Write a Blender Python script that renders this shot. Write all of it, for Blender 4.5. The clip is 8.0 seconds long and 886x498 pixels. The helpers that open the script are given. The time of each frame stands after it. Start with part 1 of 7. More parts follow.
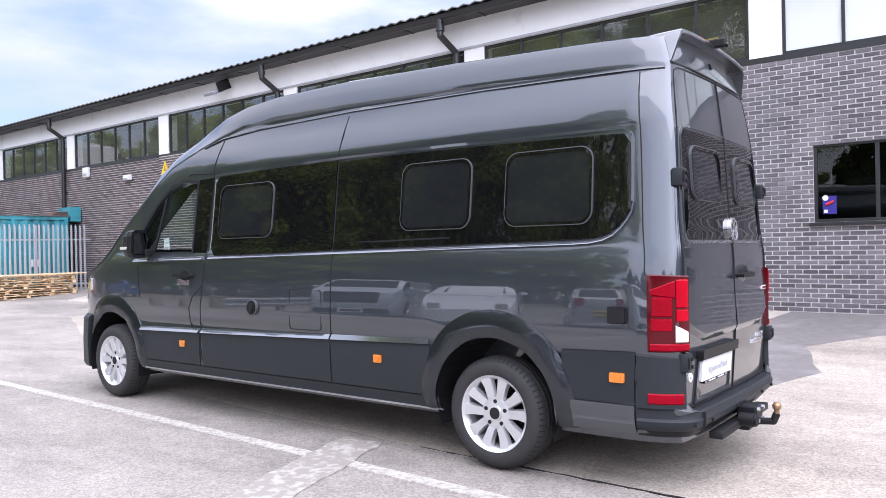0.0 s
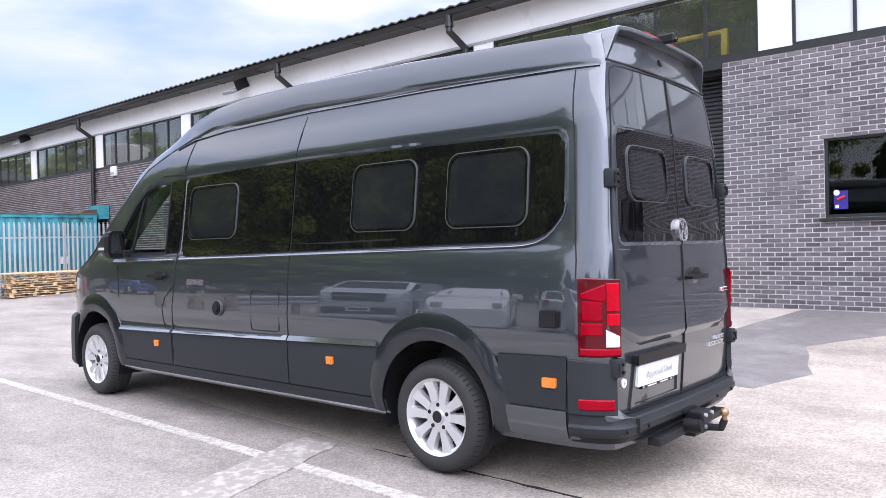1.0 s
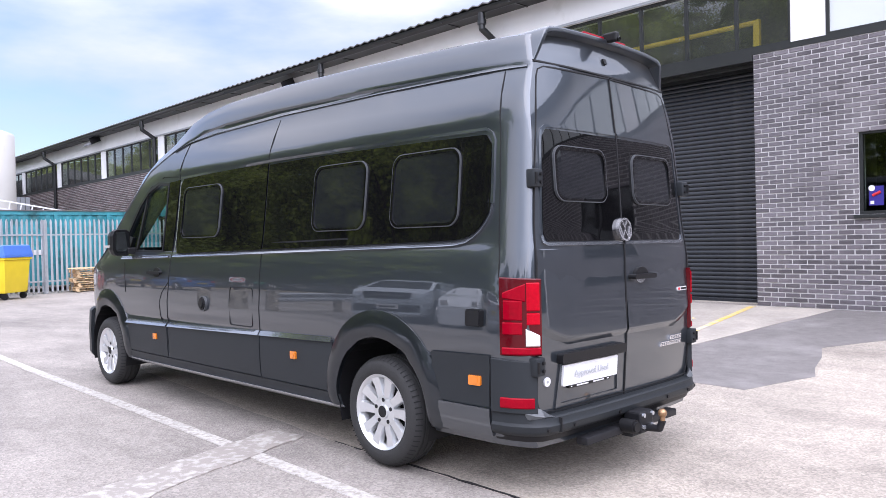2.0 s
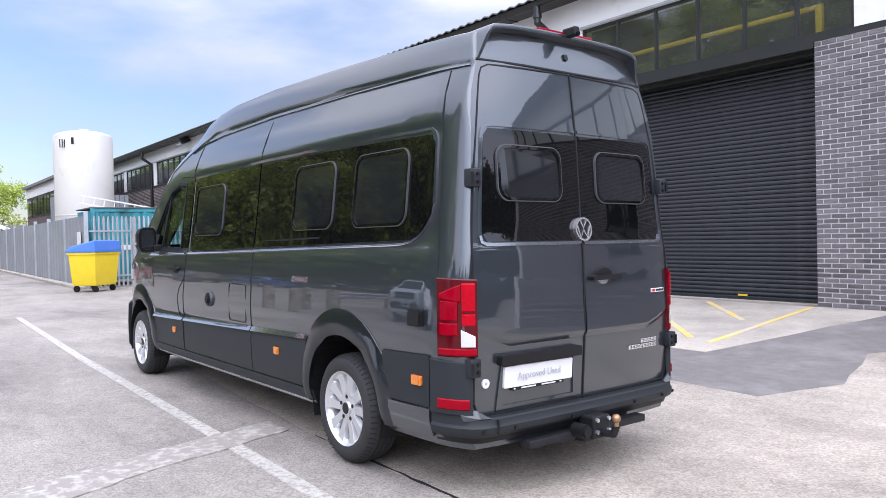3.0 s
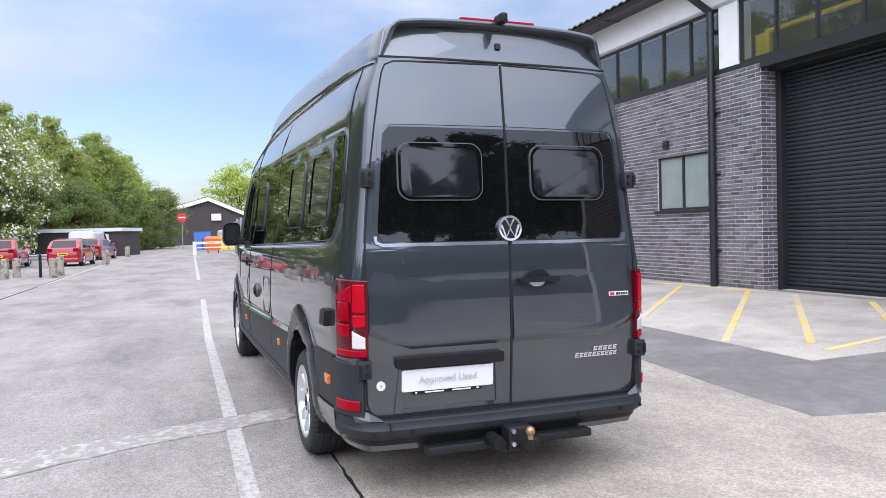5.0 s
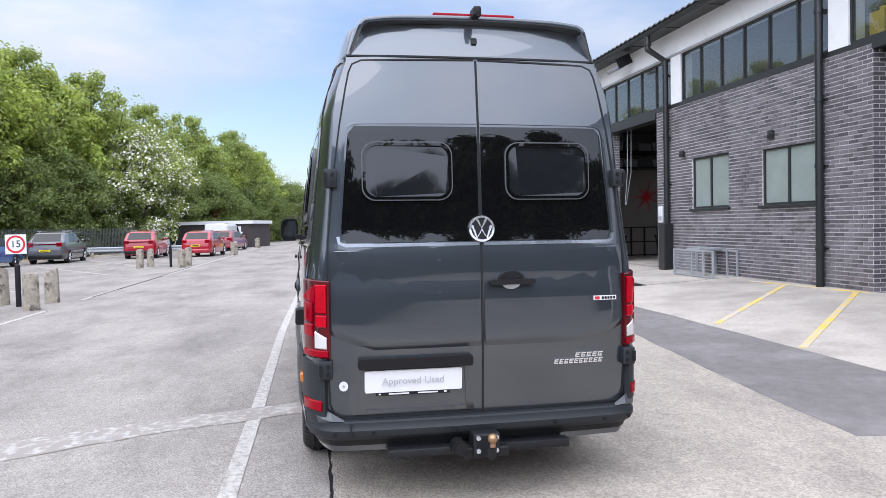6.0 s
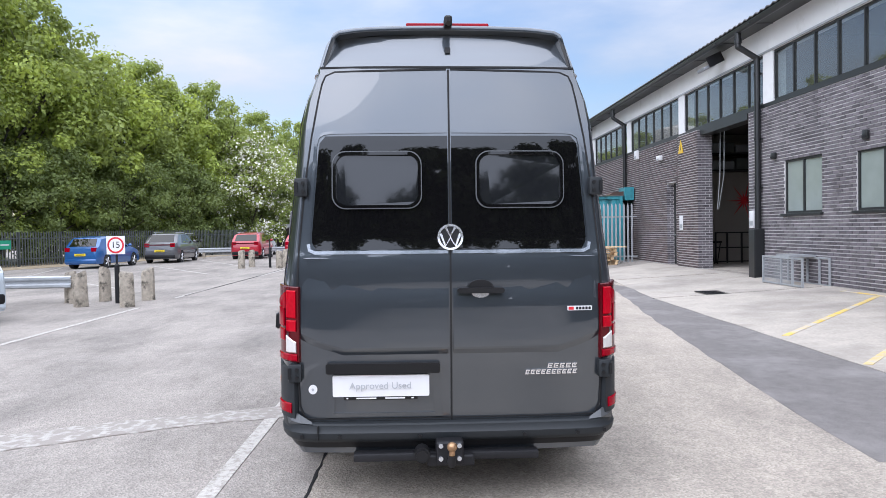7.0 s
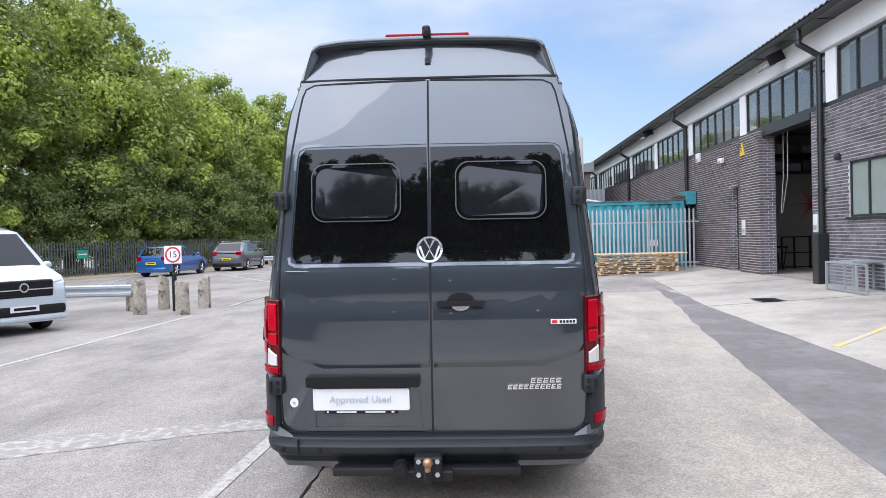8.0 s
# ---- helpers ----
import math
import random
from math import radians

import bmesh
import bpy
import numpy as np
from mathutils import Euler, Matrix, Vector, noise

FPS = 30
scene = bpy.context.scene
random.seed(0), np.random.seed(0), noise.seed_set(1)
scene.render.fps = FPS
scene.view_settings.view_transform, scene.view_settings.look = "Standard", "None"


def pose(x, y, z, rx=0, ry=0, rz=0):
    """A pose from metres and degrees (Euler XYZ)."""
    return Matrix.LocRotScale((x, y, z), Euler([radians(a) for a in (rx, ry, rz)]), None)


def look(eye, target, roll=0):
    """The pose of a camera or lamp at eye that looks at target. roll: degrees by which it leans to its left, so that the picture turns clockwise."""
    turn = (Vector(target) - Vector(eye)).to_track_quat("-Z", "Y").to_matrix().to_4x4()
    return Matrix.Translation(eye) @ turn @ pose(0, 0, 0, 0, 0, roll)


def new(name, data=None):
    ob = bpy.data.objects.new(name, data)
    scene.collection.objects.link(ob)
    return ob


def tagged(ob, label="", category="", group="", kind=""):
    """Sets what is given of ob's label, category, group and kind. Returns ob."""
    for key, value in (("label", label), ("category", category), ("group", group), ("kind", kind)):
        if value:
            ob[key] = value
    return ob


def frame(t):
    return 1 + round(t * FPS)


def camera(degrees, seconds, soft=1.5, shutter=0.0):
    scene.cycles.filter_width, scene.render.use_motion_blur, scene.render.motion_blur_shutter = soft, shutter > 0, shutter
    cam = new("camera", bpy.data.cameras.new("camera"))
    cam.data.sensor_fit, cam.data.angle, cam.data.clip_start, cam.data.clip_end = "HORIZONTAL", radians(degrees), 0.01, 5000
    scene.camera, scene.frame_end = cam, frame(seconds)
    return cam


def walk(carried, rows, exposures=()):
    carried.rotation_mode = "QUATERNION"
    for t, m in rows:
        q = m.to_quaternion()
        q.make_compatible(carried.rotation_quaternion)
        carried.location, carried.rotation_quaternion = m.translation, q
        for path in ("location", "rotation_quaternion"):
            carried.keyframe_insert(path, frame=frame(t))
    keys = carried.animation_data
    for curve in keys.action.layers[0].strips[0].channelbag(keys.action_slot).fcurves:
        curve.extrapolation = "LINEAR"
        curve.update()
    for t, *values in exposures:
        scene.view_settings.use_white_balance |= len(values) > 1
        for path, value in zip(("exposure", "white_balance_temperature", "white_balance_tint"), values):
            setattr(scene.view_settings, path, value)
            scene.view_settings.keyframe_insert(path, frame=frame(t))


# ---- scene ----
cam = camera(60.8, 8.0, soft=0.75)
PATH = [
    (0, (0.05, 0.045, 1.432), (-1.176, 1.625, 1.423), -1.2),
    (0.5, (0.264, 0.213, 1.438), (-0.992, 1.769, 1.422), -1.3),
    (1, (0.493, 0.464, 1.465), (-0.811, 1.98, 1.444), -1.4),
    (1.5, (0.829, 0.664, 1.456), (-0.536, 2.126, 1.431), -1.4),
    (1.7, (0.957, 0.767, 1.463), (-0.436, 2.202, 1.437), -1.4),
    (3, (1.704, 1.583, 1.475), (0.104, 2.782, 1.441), -1.3),
    (3.5, (1.93, 1.951, 1.49), (0.254, 3.043, 1.451), -1.3),
    (4, (2.192, 2.331, 1.49), (0.44, 3.294, 1.445), -1.2),
    (4.5, (2.364, 2.724, 1.5), (0.544, 3.553, 1.45), -1.3),
    (4.7, (2.413, 2.902, 1.502), (0.569, 3.674, 1.451), -1.4),
    (6, (2.634, 4.05, 1.527), (0.667, 4.404, 1.462), -1.3),
    (6.5, (2.691, 4.437, 1.534), (0.702, 4.645, 1.474), -1.2),
    (7, (2.747, 4.812, 1.542), (0.749, 4.883, 1.49), -1.0),
    (7.5, (2.693, 5.083, 1.558), (0.694, 5.055, 1.516), -1.2),
    (8, (2.685, 5.306, 1.565), (0.688, 5.195, 1.533), -1.5),
]
EXPOSURES = [(0, 0.38, 6030, 20), (1.7, 0.36, 6030, 20), (3.5, 0.09, 5960, 16), (6.0, 0.02, 5960, 14), (8.0, 0.02, 5970, 13)]
walk(cam, [(t, look(eye, target, roll)) for t, eye, target, roll in PATH], EXPOSURES)

# ---- world, sun ----
SUN_EL, SUN_AZ = 52, 215
world = bpy.data.worlds.new("sky_world")
scene.world = world
world.use_nodes = True
wn, wl = world.node_tree.nodes, world.node_tree.links
wn.clear()
w_out = wn.new("ShaderNodeOutputWorld")
w_sky = wn.new("ShaderNodeTexSky")
w_sky.sky_type = "NISHITA"
w_sky.sun_disc = False
w_sky.sun_elevation = radians(SUN_EL)
w_sky.sun_rotation = radians(SUN_AZ)
w_sky.dust_density = 0.8
w_bg = wn.new("ShaderNodeBackground")
w_bg.inputs[1].default_value = 0.15
wl.new(w_sky.outputs[0], w_bg.inputs[0])
w_cloud = wn.new("ShaderNodeBackground")
w_tc = wn.new("ShaderNodeTexCoord")
w_map = wn.new("ShaderNodeMapping")
w_map.inputs["Scale"].default_value = (1.0, 1.0, 3.2)
w_map.inputs["Location"].default_value = (0.35, 0.1, 0.0)
w_noise = wn.new("ShaderNodeTexNoise")
w_noise.inputs["Scale"].default_value = 1.9
w_noise.inputs["Detail"].default_value = 7
w_noise.inputs["Roughness"].default_value = 0.52
w_ramp = wn.new("ShaderNodeValToRGB")
w_ramp.color_ramp.elements[0].position = 0.46
w_ramp.color_ramp.elements[1].position = 0.72
w_shade = wn.new("ShaderNodeValToRGB")
w_shade.color_ramp.elements[0].position = 0.45
w_shade.color_ramp.elements[0].color = (0.74, 0.79, 0.88, 1)
w_shade.color_ramp.elements[1].position = 0.72
w_shade.color_ramp.elements[1].color = (0.98, 0.97, 0.97, 1)
w_mix = wn.new("ShaderNodeMixShader")
wl.new(w_tc.outputs["Generated"], w_map.inputs[0])
wl.new(w_map.outputs[0], w_noise.inputs["Vector"])
w_sep = wn.new("ShaderNodeSeparateXYZ")
wl.new(w_tc.outputs["Generated"], w_sep.inputs[0])
w_lift = wn.new("ShaderNodeMath")
w_lift.operation = "MULTIPLY_ADD"
w_lift.inputs[1].default_value = 0.36
wl.new(w_sep.outputs[2], w_lift.inputs[0])
wl.new(w_noise.outputs[0], w_lift.inputs[2])
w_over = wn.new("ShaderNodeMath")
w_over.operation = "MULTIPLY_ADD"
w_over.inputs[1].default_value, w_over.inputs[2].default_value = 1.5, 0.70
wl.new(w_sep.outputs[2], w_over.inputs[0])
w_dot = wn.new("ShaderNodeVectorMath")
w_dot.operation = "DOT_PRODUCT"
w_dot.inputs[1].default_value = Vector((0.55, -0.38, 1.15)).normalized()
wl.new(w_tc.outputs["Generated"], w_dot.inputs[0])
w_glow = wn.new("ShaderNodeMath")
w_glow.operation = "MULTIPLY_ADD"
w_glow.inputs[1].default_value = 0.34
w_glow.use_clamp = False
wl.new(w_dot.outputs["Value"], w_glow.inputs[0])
w_pos = wn.new("ShaderNodeMath")
w_pos.operation, w_pos.inputs[1].default_value = "MAXIMUM", 0.0
wl.new(w_dot.outputs["Value"], w_pos.inputs[0])
w_thick = wn.new("ShaderNodeMath")
w_thick.operation, w_thick.inputs[1].default_value = "MULTIPLY_ADD", 0.16
wl.new(w_pos.outputs[0], w_thick.inputs[0])
wl.new(w_lift.outputs[0], w_thick.inputs[2])
w_flat = wn.new("ShaderNodeVectorMath")
w_flat.operation = "DOT_PRODUCT"
w_flat.inputs[1].default_value = Vector((0.95, -0.31, 0.0))
wl.new(w_tc.outputs["Generated"], w_flat.inputs[0])
w_east = wn.new("ShaderNodeMath")
w_east.operation, w_east.inputs[1].default_value = "MAXIMUM", 0.0
wl.new(w_flat.outputs["Value"], w_east.inputs[0])
w_thick2 = wn.new("ShaderNodeMath")
w_thick2.operation, w_thick2.inputs[1].default_value = "MULTIPLY_ADD", 0.30
wl.new(w_east.outputs[0], w_thick2.inputs[0])
wl.new(w_thick.outputs[0], w_thick2.inputs[2])
wl.new(w_thick2.outputs[0], w_ramp.inputs[0])
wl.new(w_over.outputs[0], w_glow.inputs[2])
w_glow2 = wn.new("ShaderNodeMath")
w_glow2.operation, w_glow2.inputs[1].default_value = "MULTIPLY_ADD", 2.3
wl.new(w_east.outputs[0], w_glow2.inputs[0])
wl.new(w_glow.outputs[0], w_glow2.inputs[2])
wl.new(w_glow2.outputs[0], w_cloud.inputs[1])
wl.new(w_noise.outputs[0], w_shade.inputs[0])
wl.new(w_shade.outputs[0], w_cloud.inputs[0])
wl.new(w_ramp.outputs[0], w_mix.inputs[0])
wl.new(w_bg.outputs[0], w_mix.inputs[1])
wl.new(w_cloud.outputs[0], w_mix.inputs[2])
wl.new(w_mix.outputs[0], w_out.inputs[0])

sun = new("sun", bpy.data.lights.new("sun", "SUN"))
sun.data.energy, sun.data.angle, sun.data.color = 2.0, radians(80), (1.0, 0.955, 0.92)
sun_dir = Vector((0.55, -0.38, 1.15))
sun.matrix_world = look(sun_dir * 50, (0, 0, 0))

# ---- materials ----


def mat(name, color, rough=0.6, metal=0.0, vary=0.15, scale=6.0, bump=0.0, bump_scale=40.0, coat=0.0, spec=0.5, rand=0.0, island=0.0, stain=None, emit=None):
    """Principled surface with colour variation at two scales, fine relief, and variation per piece."""
    m = bpy.data.materials.new(name)
    m.use_nodes = True
    nt = m.node_tree
    n, l = nt.nodes, nt.links
    p = n["Principled BSDF"]
    p.inputs["Roughness"].default_value = rough
    p.inputs["Metallic"].default_value = metal
    p.inputs["Specular IOR Level"].default_value = spec
    p.inputs["Coat Weight"].default_value = coat
    p.inputs["Coat Roughness"].default_value = 0.02
    tc = n.new("ShaderNodeTexCoord")
    out = None
    if vary > 0:
        big, small = n.new("ShaderNodeTexNoise"), n.new("ShaderNodeTexNoise")
        big.inputs["Scale"].default_value, big.inputs["Detail"].default_value = scale * 0.12, 4
        small.inputs["Scale"].default_value, small.inputs["Detail"].default_value = scale, 6
        l.new(tc.outputs["Object"], big.inputs["Vector"])
        l.new(tc.outputs["Object"], small.inputs["Vector"])
        add = n.new("ShaderNodeMath")
        add.operation = "ADD"
        l.new(big.outputs[0], add.inputs[0])
        l.new(small.outputs[0], add.inputs[1])
        rng = n.new("ShaderNodeMapRange")
        rng.inputs[1].default_value, rng.inputs[2].default_value = 0.6, 1.4
        rng.inputs[3].default_value, rng.inputs[4].default_value = 1 - vary, 1 + vary
        l.new(add.outputs[0], rng.inputs[0])
        out = rng.outputs[0]
    for amount, kind in ((rand, "object"), (island, "island")):
        if amount > 0:
            src = n.new("ShaderNodeObjectInfo").outputs["Random"] if kind == "object" else n.new("ShaderNodeNewGeometry").outputs["Random Per Island"]
            rr = n.new("ShaderNodeMapRange")
            rr.inputs[3].default_value, rr.inputs[4].default_value = 1 - amount, 1 + amount
            l.new(src, rr.inputs[0])
            if out is None:
                out = rr.outputs[0]
            else:
                mu = n.new("ShaderNodeMath")
                mu.operation = "MULTIPLY"
                l.new(out, mu.inputs[0])
                l.new(rr.outputs[0], mu.inputs[1])
                out = mu.outputs[0]
    if out is not None:
        sc = n.new("ShaderNodeVectorMath")
        sc.operation = "SCALE"
        sc.inputs[0].default_value = color
        l.new(out, sc.inputs["Scale"])
        col = sc.outputs[0]
        if stain:
            s_noise = n.new("ShaderNodeTexNoise")
            s_noise.inputs["Scale"].default_value, s_noise.inputs["Detail"].default_value = stain[1], 8
            s_noise.inputs["Roughness"].default_value = 0.65
            l.new(tc.outputs["Object"], s_noise.inputs["Vector"])
            s_rng = n.new("ShaderNodeMapRange")
            s_rng.inputs[1].default_value, s_rng.inputs[2].default_value = stain[2], stain[3]
            l.new(s_noise.outputs[0], s_rng.inputs[0])
            mx = n.new("ShaderNodeMix")
            mx.data_type = "RGBA"
            l.new(s_rng.outputs[0], mx.inputs[0])
            l.new(col, mx.inputs[6])
            mx.inputs[7].default_value = (*stain[0], 1)
            col = mx.outputs[2]
        l.new(col, p.inputs["Base Color"])
    else:
        p.inputs["Base Color"].default_value = (*color, 1)
    if bump > 0:
        b_noise = n.new("ShaderNodeTexNoise")
        b_noise.inputs["Scale"].default_value, b_noise.inputs["Detail"].default_value = bump_scale, 5
        l.new(tc.outputs["Object"], b_noise.inputs["Vector"])
        bp = n.new("ShaderNodeBump")
        bp.inputs["Strength"].default_value, bp.inputs["Distance"].default_value = bump, 0.01
        l.new(b_noise.outputs[0], bp.inputs["Height"])
        l.new(bp.outputs[0], p.inputs["Normal"])
    if emit:
        p.inputs["Emission Color"].default_value = (*emit, 1)
        p.inputs["Emission Strength"].default_value = 0.0
    return m


def pane_mat(name, tint, ior=1.5, rough=0.0, dust=0.0):
    """Clear window pane: what lies behind, tinted, under a mirror gloss by Fresnel."""
    m = bpy.data.materials.new(name)
    m.use_nodes = True
    n, l = m.node_tree.nodes, m.node_tree.links
    n.clear()
    o, t, g, mx, f, pw, sc = (n.new("ShaderNode" + k) for k in ("OutputMaterial", "BsdfTransparent", "BsdfGlossy", "MixShader", "LayerWeight", "Math", "Math"))
    t.inputs[0].default_value = (*tint, 1)
    g.inputs["Roughness"].default_value = rough
    f.inputs[0].default_value = 0.5
    pw.operation, pw.inputs[1].default_value = "POWER", 5.0
    base = ((ior - 1) / (ior + 1)) ** 2
    sc.operation, sc.inputs[1].default_value, sc.inputs[2].default_value = "MULTIPLY_ADD", 1 - base, base
    l.new(f.outputs["Facing"], pw.inputs[0])
    l.new(pw.outputs[0], sc.inputs[0])
    l.new(sc.outputs[0], mx.inputs[0])
    l.new(t.outputs[0], mx.inputs[1])
    l.new(g.outputs[0], mx.inputs[2])
    l.new(mx.outputs[0], o.inputs[0])
    if dust > 0:
        df, dm, dn = n.new("ShaderNodeBsdfDiffuse"), n.new("ShaderNodeMixShader"), n.new("ShaderNodeTexNoise")
        df.inputs[0].default_value = (0.62, 0.63, 0.60, 1)
        dn.inputs["Scale"].default_value, dn.inputs["Detail"].default_value = 1.7, 5
        ds = n.new("ShaderNodeMath")
        ds.operation, ds.inputs[1].default_value = "MULTIPLY", dust * 2
        l.new(dn.outputs[0], ds.inputs[0])
        l.new(ds.outputs[0], dm.inputs[0])
        l.new(mx.outputs[0], dm.inputs[1])
        l.new(df.outputs[0], dm.inputs[2])
        l.new(dm.outputs[0], o.inputs[0])
    return m


def yard_mat(name, pale, dark):
    """Old rolled asphalt: stone chips, fractal grain, wide worn stains and darker drips along the drive lane."""
    m = bpy.data.materials.new(name)
    m.use_nodes = True
    n, l = m.node_tree.nodes, m.node_tree.links
    p = n["Principled BSDF"]
    p.inputs["Roughness"].default_value = 0.85
    tc = n.new("ShaderNodeTexCoord")

    def noise(scale, detail, rough, stretch=(1, 1, 1)):
        mp, t = n.new("ShaderNodeMapping"), n.new("ShaderNodeTexNoise")
        mp.inputs["Scale"].default_value = stretch
        t.inputs["Scale"].default_value, t.inputs["Detail"].default_value, t.inputs["Roughness"].default_value = scale, detail, rough
        l.new(tc.outputs["Object"], mp.inputs[0])
        l.new(mp.outputs[0], t.inputs["Vector"])
        return t.outputs[0]

    def remap(src, a, b, c, d):
        r = n.new("ShaderNodeMapRange")
        for i, v in enumerate((a, b, c, d)):
            r.inputs[i + 1].default_value = v
        l.new(src, r.inputs[0])
        return r.outputs[0]

    def times(a, b):
        t = n.new("ShaderNodeMath")
        t.operation = "MULTIPLY"
        l.new(a, t.inputs[0])
        l.new(b, t.inputs[1])
        return t.outputs[0]
    chips = n.new("ShaderNodeTexVoronoi")
    chips.inputs["Scale"].default_value = 75
    l.new(tc.outputs["Object"], chips.inputs["Vector"])
    sep = n.new("ShaderNodeSeparateColor")
    l.new(chips.outputs["Color"], sep.inputs[0])
    shade = times(remap(sep.outputs[0], 0, 1, 0.76, 1.24), remap(noise(7.0, 12, 0.82), 0.3, 0.7, 0.82, 1.18))
    shade = times(shade, remap(noise(0.9, 8, 0.72), 0.35, 0.65, 0.90, 1.10))
    mix = n.new("ShaderNodeMix")
    mix.data_type = "RGBA"
    l.new(remap(noise(0.5, 9, 0.68, (0.55, 1.3, 1)), 0.44, 0.68, 0.0, 1.0), mix.inputs[0])
    mix.inputs[6].default_value, mix.inputs[7].default_value = (*pale, 1), (*dark, 1)
    sc = n.new("ShaderNodeVectorMath")
    sc.operation = "SCALE"
    l.new(mix.outputs[2], sc.inputs[0])
    l.new(shade, sc.inputs["Scale"])
    l.new(sc.outputs[0], p.inputs["Base Color"])
    bp = n.new("ShaderNodeBump")
    bp.inputs["Strength"].default_value, bp.inputs["Distance"].default_value = 0.8, 0.006
    l.new(chips.outputs["Distance"], bp.inputs["Height"])
    l.new(bp.outputs[0], p.inputs["Normal"])
    return m


M_PAINT = mat("grey_metallic_paint", (0.053, 0.063, 0.075), 0.32, 0.72, 0.03, 3, coat=1.0)
M_PAINT.node_tree.nodes["Principled BSDF"].inputs["Coat IOR"].default_value = 1.78
M_PAINT.node_tree.nodes["Principled BSDF"].inputs["Coat Roughness"].default_value = 0.012
M_CLAD = mat("dark_grey_cladding", (0.020, 0.023, 0.026), 0.5, 0.0, 0.08, 8, 0.05, 300, spec=0.28)
M_BLACK = mat("black_plastic", (0.009, 0.009, 0.010), 0.45, 0, 0.1, 10, 0.05, 300, spec=0.28)
M_SEAM = mat("dark_gap", (0.006, 0.006, 0.007), 0.8, 0, 0.05)
M_GLASSBLK = mat("black_privacy_glass", (0.004, 0.004, 0.0045), 0.02, 0, 0.0, spec=0.5)
M_GLASSIN = mat("tinted_acrylic_pane", (0.010, 0.011, 0.013), 0.04, 0, 0.1, 4, spec=0.55)
M_CHROME = mat("chrome", (0.80, 0.80, 0.82), 0.22, 0.9, 0.03)
M_SILVER = mat("bright_trim", (0.55, 0.57, 0.6), 0.25, 0.8, 0.04)
M_RIM = mat("grey_rubber_seal", (0.085, 0.09, 0.095), 0.35, 0.2, 0.05)
# paler than the body paint: carries the highlight of up-facing edges, also trim
M_EDGE = mat("pale_trim_highlight", (0.24, 0.26, 0.285), 0.2, 0.85, 0.04, coat=1.0)
M_ALLOY = mat("silver_alloy", (0.66, 0.67, 0.68), 0.28, 0.7, 0.05, 20, coat=0.5)
M_TYRE = mat("tyre_rubber", (0.022, 0.022, 0.022), 0.75, 0, 0.2, 30, 0.2, 120)
M_RED = mat("red_lens", (0.26, 0.001, 0.010), 0.08, 0, 0.16, 60, coat=0.05, spec=0.10)
M_REDDARK = mat("dark_red_lens", (0.075, 0.001, 0.004), 0.1, 0, 0.08, 30, coat=0.25, spec=0.25)
M_REDBRIGHT = mat("bright_red_lens", (0.40, 0.002, 0.012), 0.1, 0, 0.2, 60, coat=0.05, spec=0.10)
M_WHITELENS = mat("clear_lens", (0.56, 0.54, 0.52), 0.12, 0, 0.08, 60, coat=1.0)
M_AMBER = mat("amber_lens", (0.65, 0.19, 0.01), 0.2, 0, 0.15, 60, coat=0.8)
M_WHITE = mat("white_plate", (0.70, 0.70, 0.71), 0.35, 0, 0.02)
M_GREYTXT = mat("grey_print", (0.42, 0.43, 0.45), 0.5, 0, 0.02)
M_STEEL = mat("black_steel", (0.013, 0.013, 0.015), 0.5, 0.1, 0.2, 30, spec=0.3)
# mirror colour darkened in place of a dark reflection
M_MIRROR = mat("darkened_mirror", (0.16, 0.17, 0.18), 0.03, 1.0, 0.02)
M_BRONZE = mat("worn_bronze", (0.36, 0.22, 0.12), 0.4, 0.7, 0.3, 40)
M_CABIN = mat("cabin_trim", (0.02, 0.02, 0.022), 0.8, 0, 0.1)
M_PANE = pane_mat("clear_pane", (0.78, 0.84, 0.82))
M_PANEDARK = pane_mat("dull_window_pane", (0.80, 0.83, 0.81), 1.9, dust=0.035)
M_PANEWIN = pane_mat("clean_window_pane", (0.62, 0.66, 0.64), 1.55)
M_FROST = mat("frosted_pane", (0.27, 0.31, 0.29), 0.12, 0, 0.12, 3, coat=0.6)
M_BLIND = mat("white_blind", (0.66, 0.70, 0.69), 0.35, 0, 0.04, 2, coat=0.5)
M_CONC = yard_mat("worn_yard_asphalt", (0.295, 0.266, 0.237), (0.168, 0.152, 0.137))
M_LANE = yard_mat("pale_gravel_concrete", (0.38, 0.335, 0.282), (0.25, 0.22, 0.187))
M_PAD = mat("pale_concrete", (0.415, 0.375, 0.325), 0.85, 0, 0.2, 22, 0.35, 90, stain=((0.25, 0.225, 0.2), 0.55, 0.46, 0.72))
M_TARMAC = mat("dark_tarmac", (0.165, 0.152, 0.145), 0.9, 0, 0.24, 60, 0.5, 160, stain=((0.25, 0.235, 0.225), 1.1, 0.48, 0.72))
M_WLINE = mat("worn_white_paint", (0.46, 0.435, 0.40), 0.7, 0, 0.14, 40, 0.3, 120, stain=((0.27, 0.242, 0.215), 22.0, 0.45, 0.62))
M_WLINE2 = mat("very_worn_white_paint", (0.42, 0.395, 0.365), 0.7, 0, 0.14, 40, 0.3, 120, stain=((0.275, 0.247, 0.22), 10.0, 0.42, 0.52))
M_YLINE = mat("worn_yellow_paint", (0.66, 0.47, 0.09), 0.7, 0, 0.12, 14, 0.2, 120, stain=((0.47, 0.435, 0.39), 3.0, 0.42, 0.62))
M_MORTAR = mat("grey_mortar", (0.61, 0.595, 0.59), 0.9, 0, 0.15, 5, 0.4, 60, stain=((0.30, 0.28, 0.28), 1.0, 0.54, 0.74))
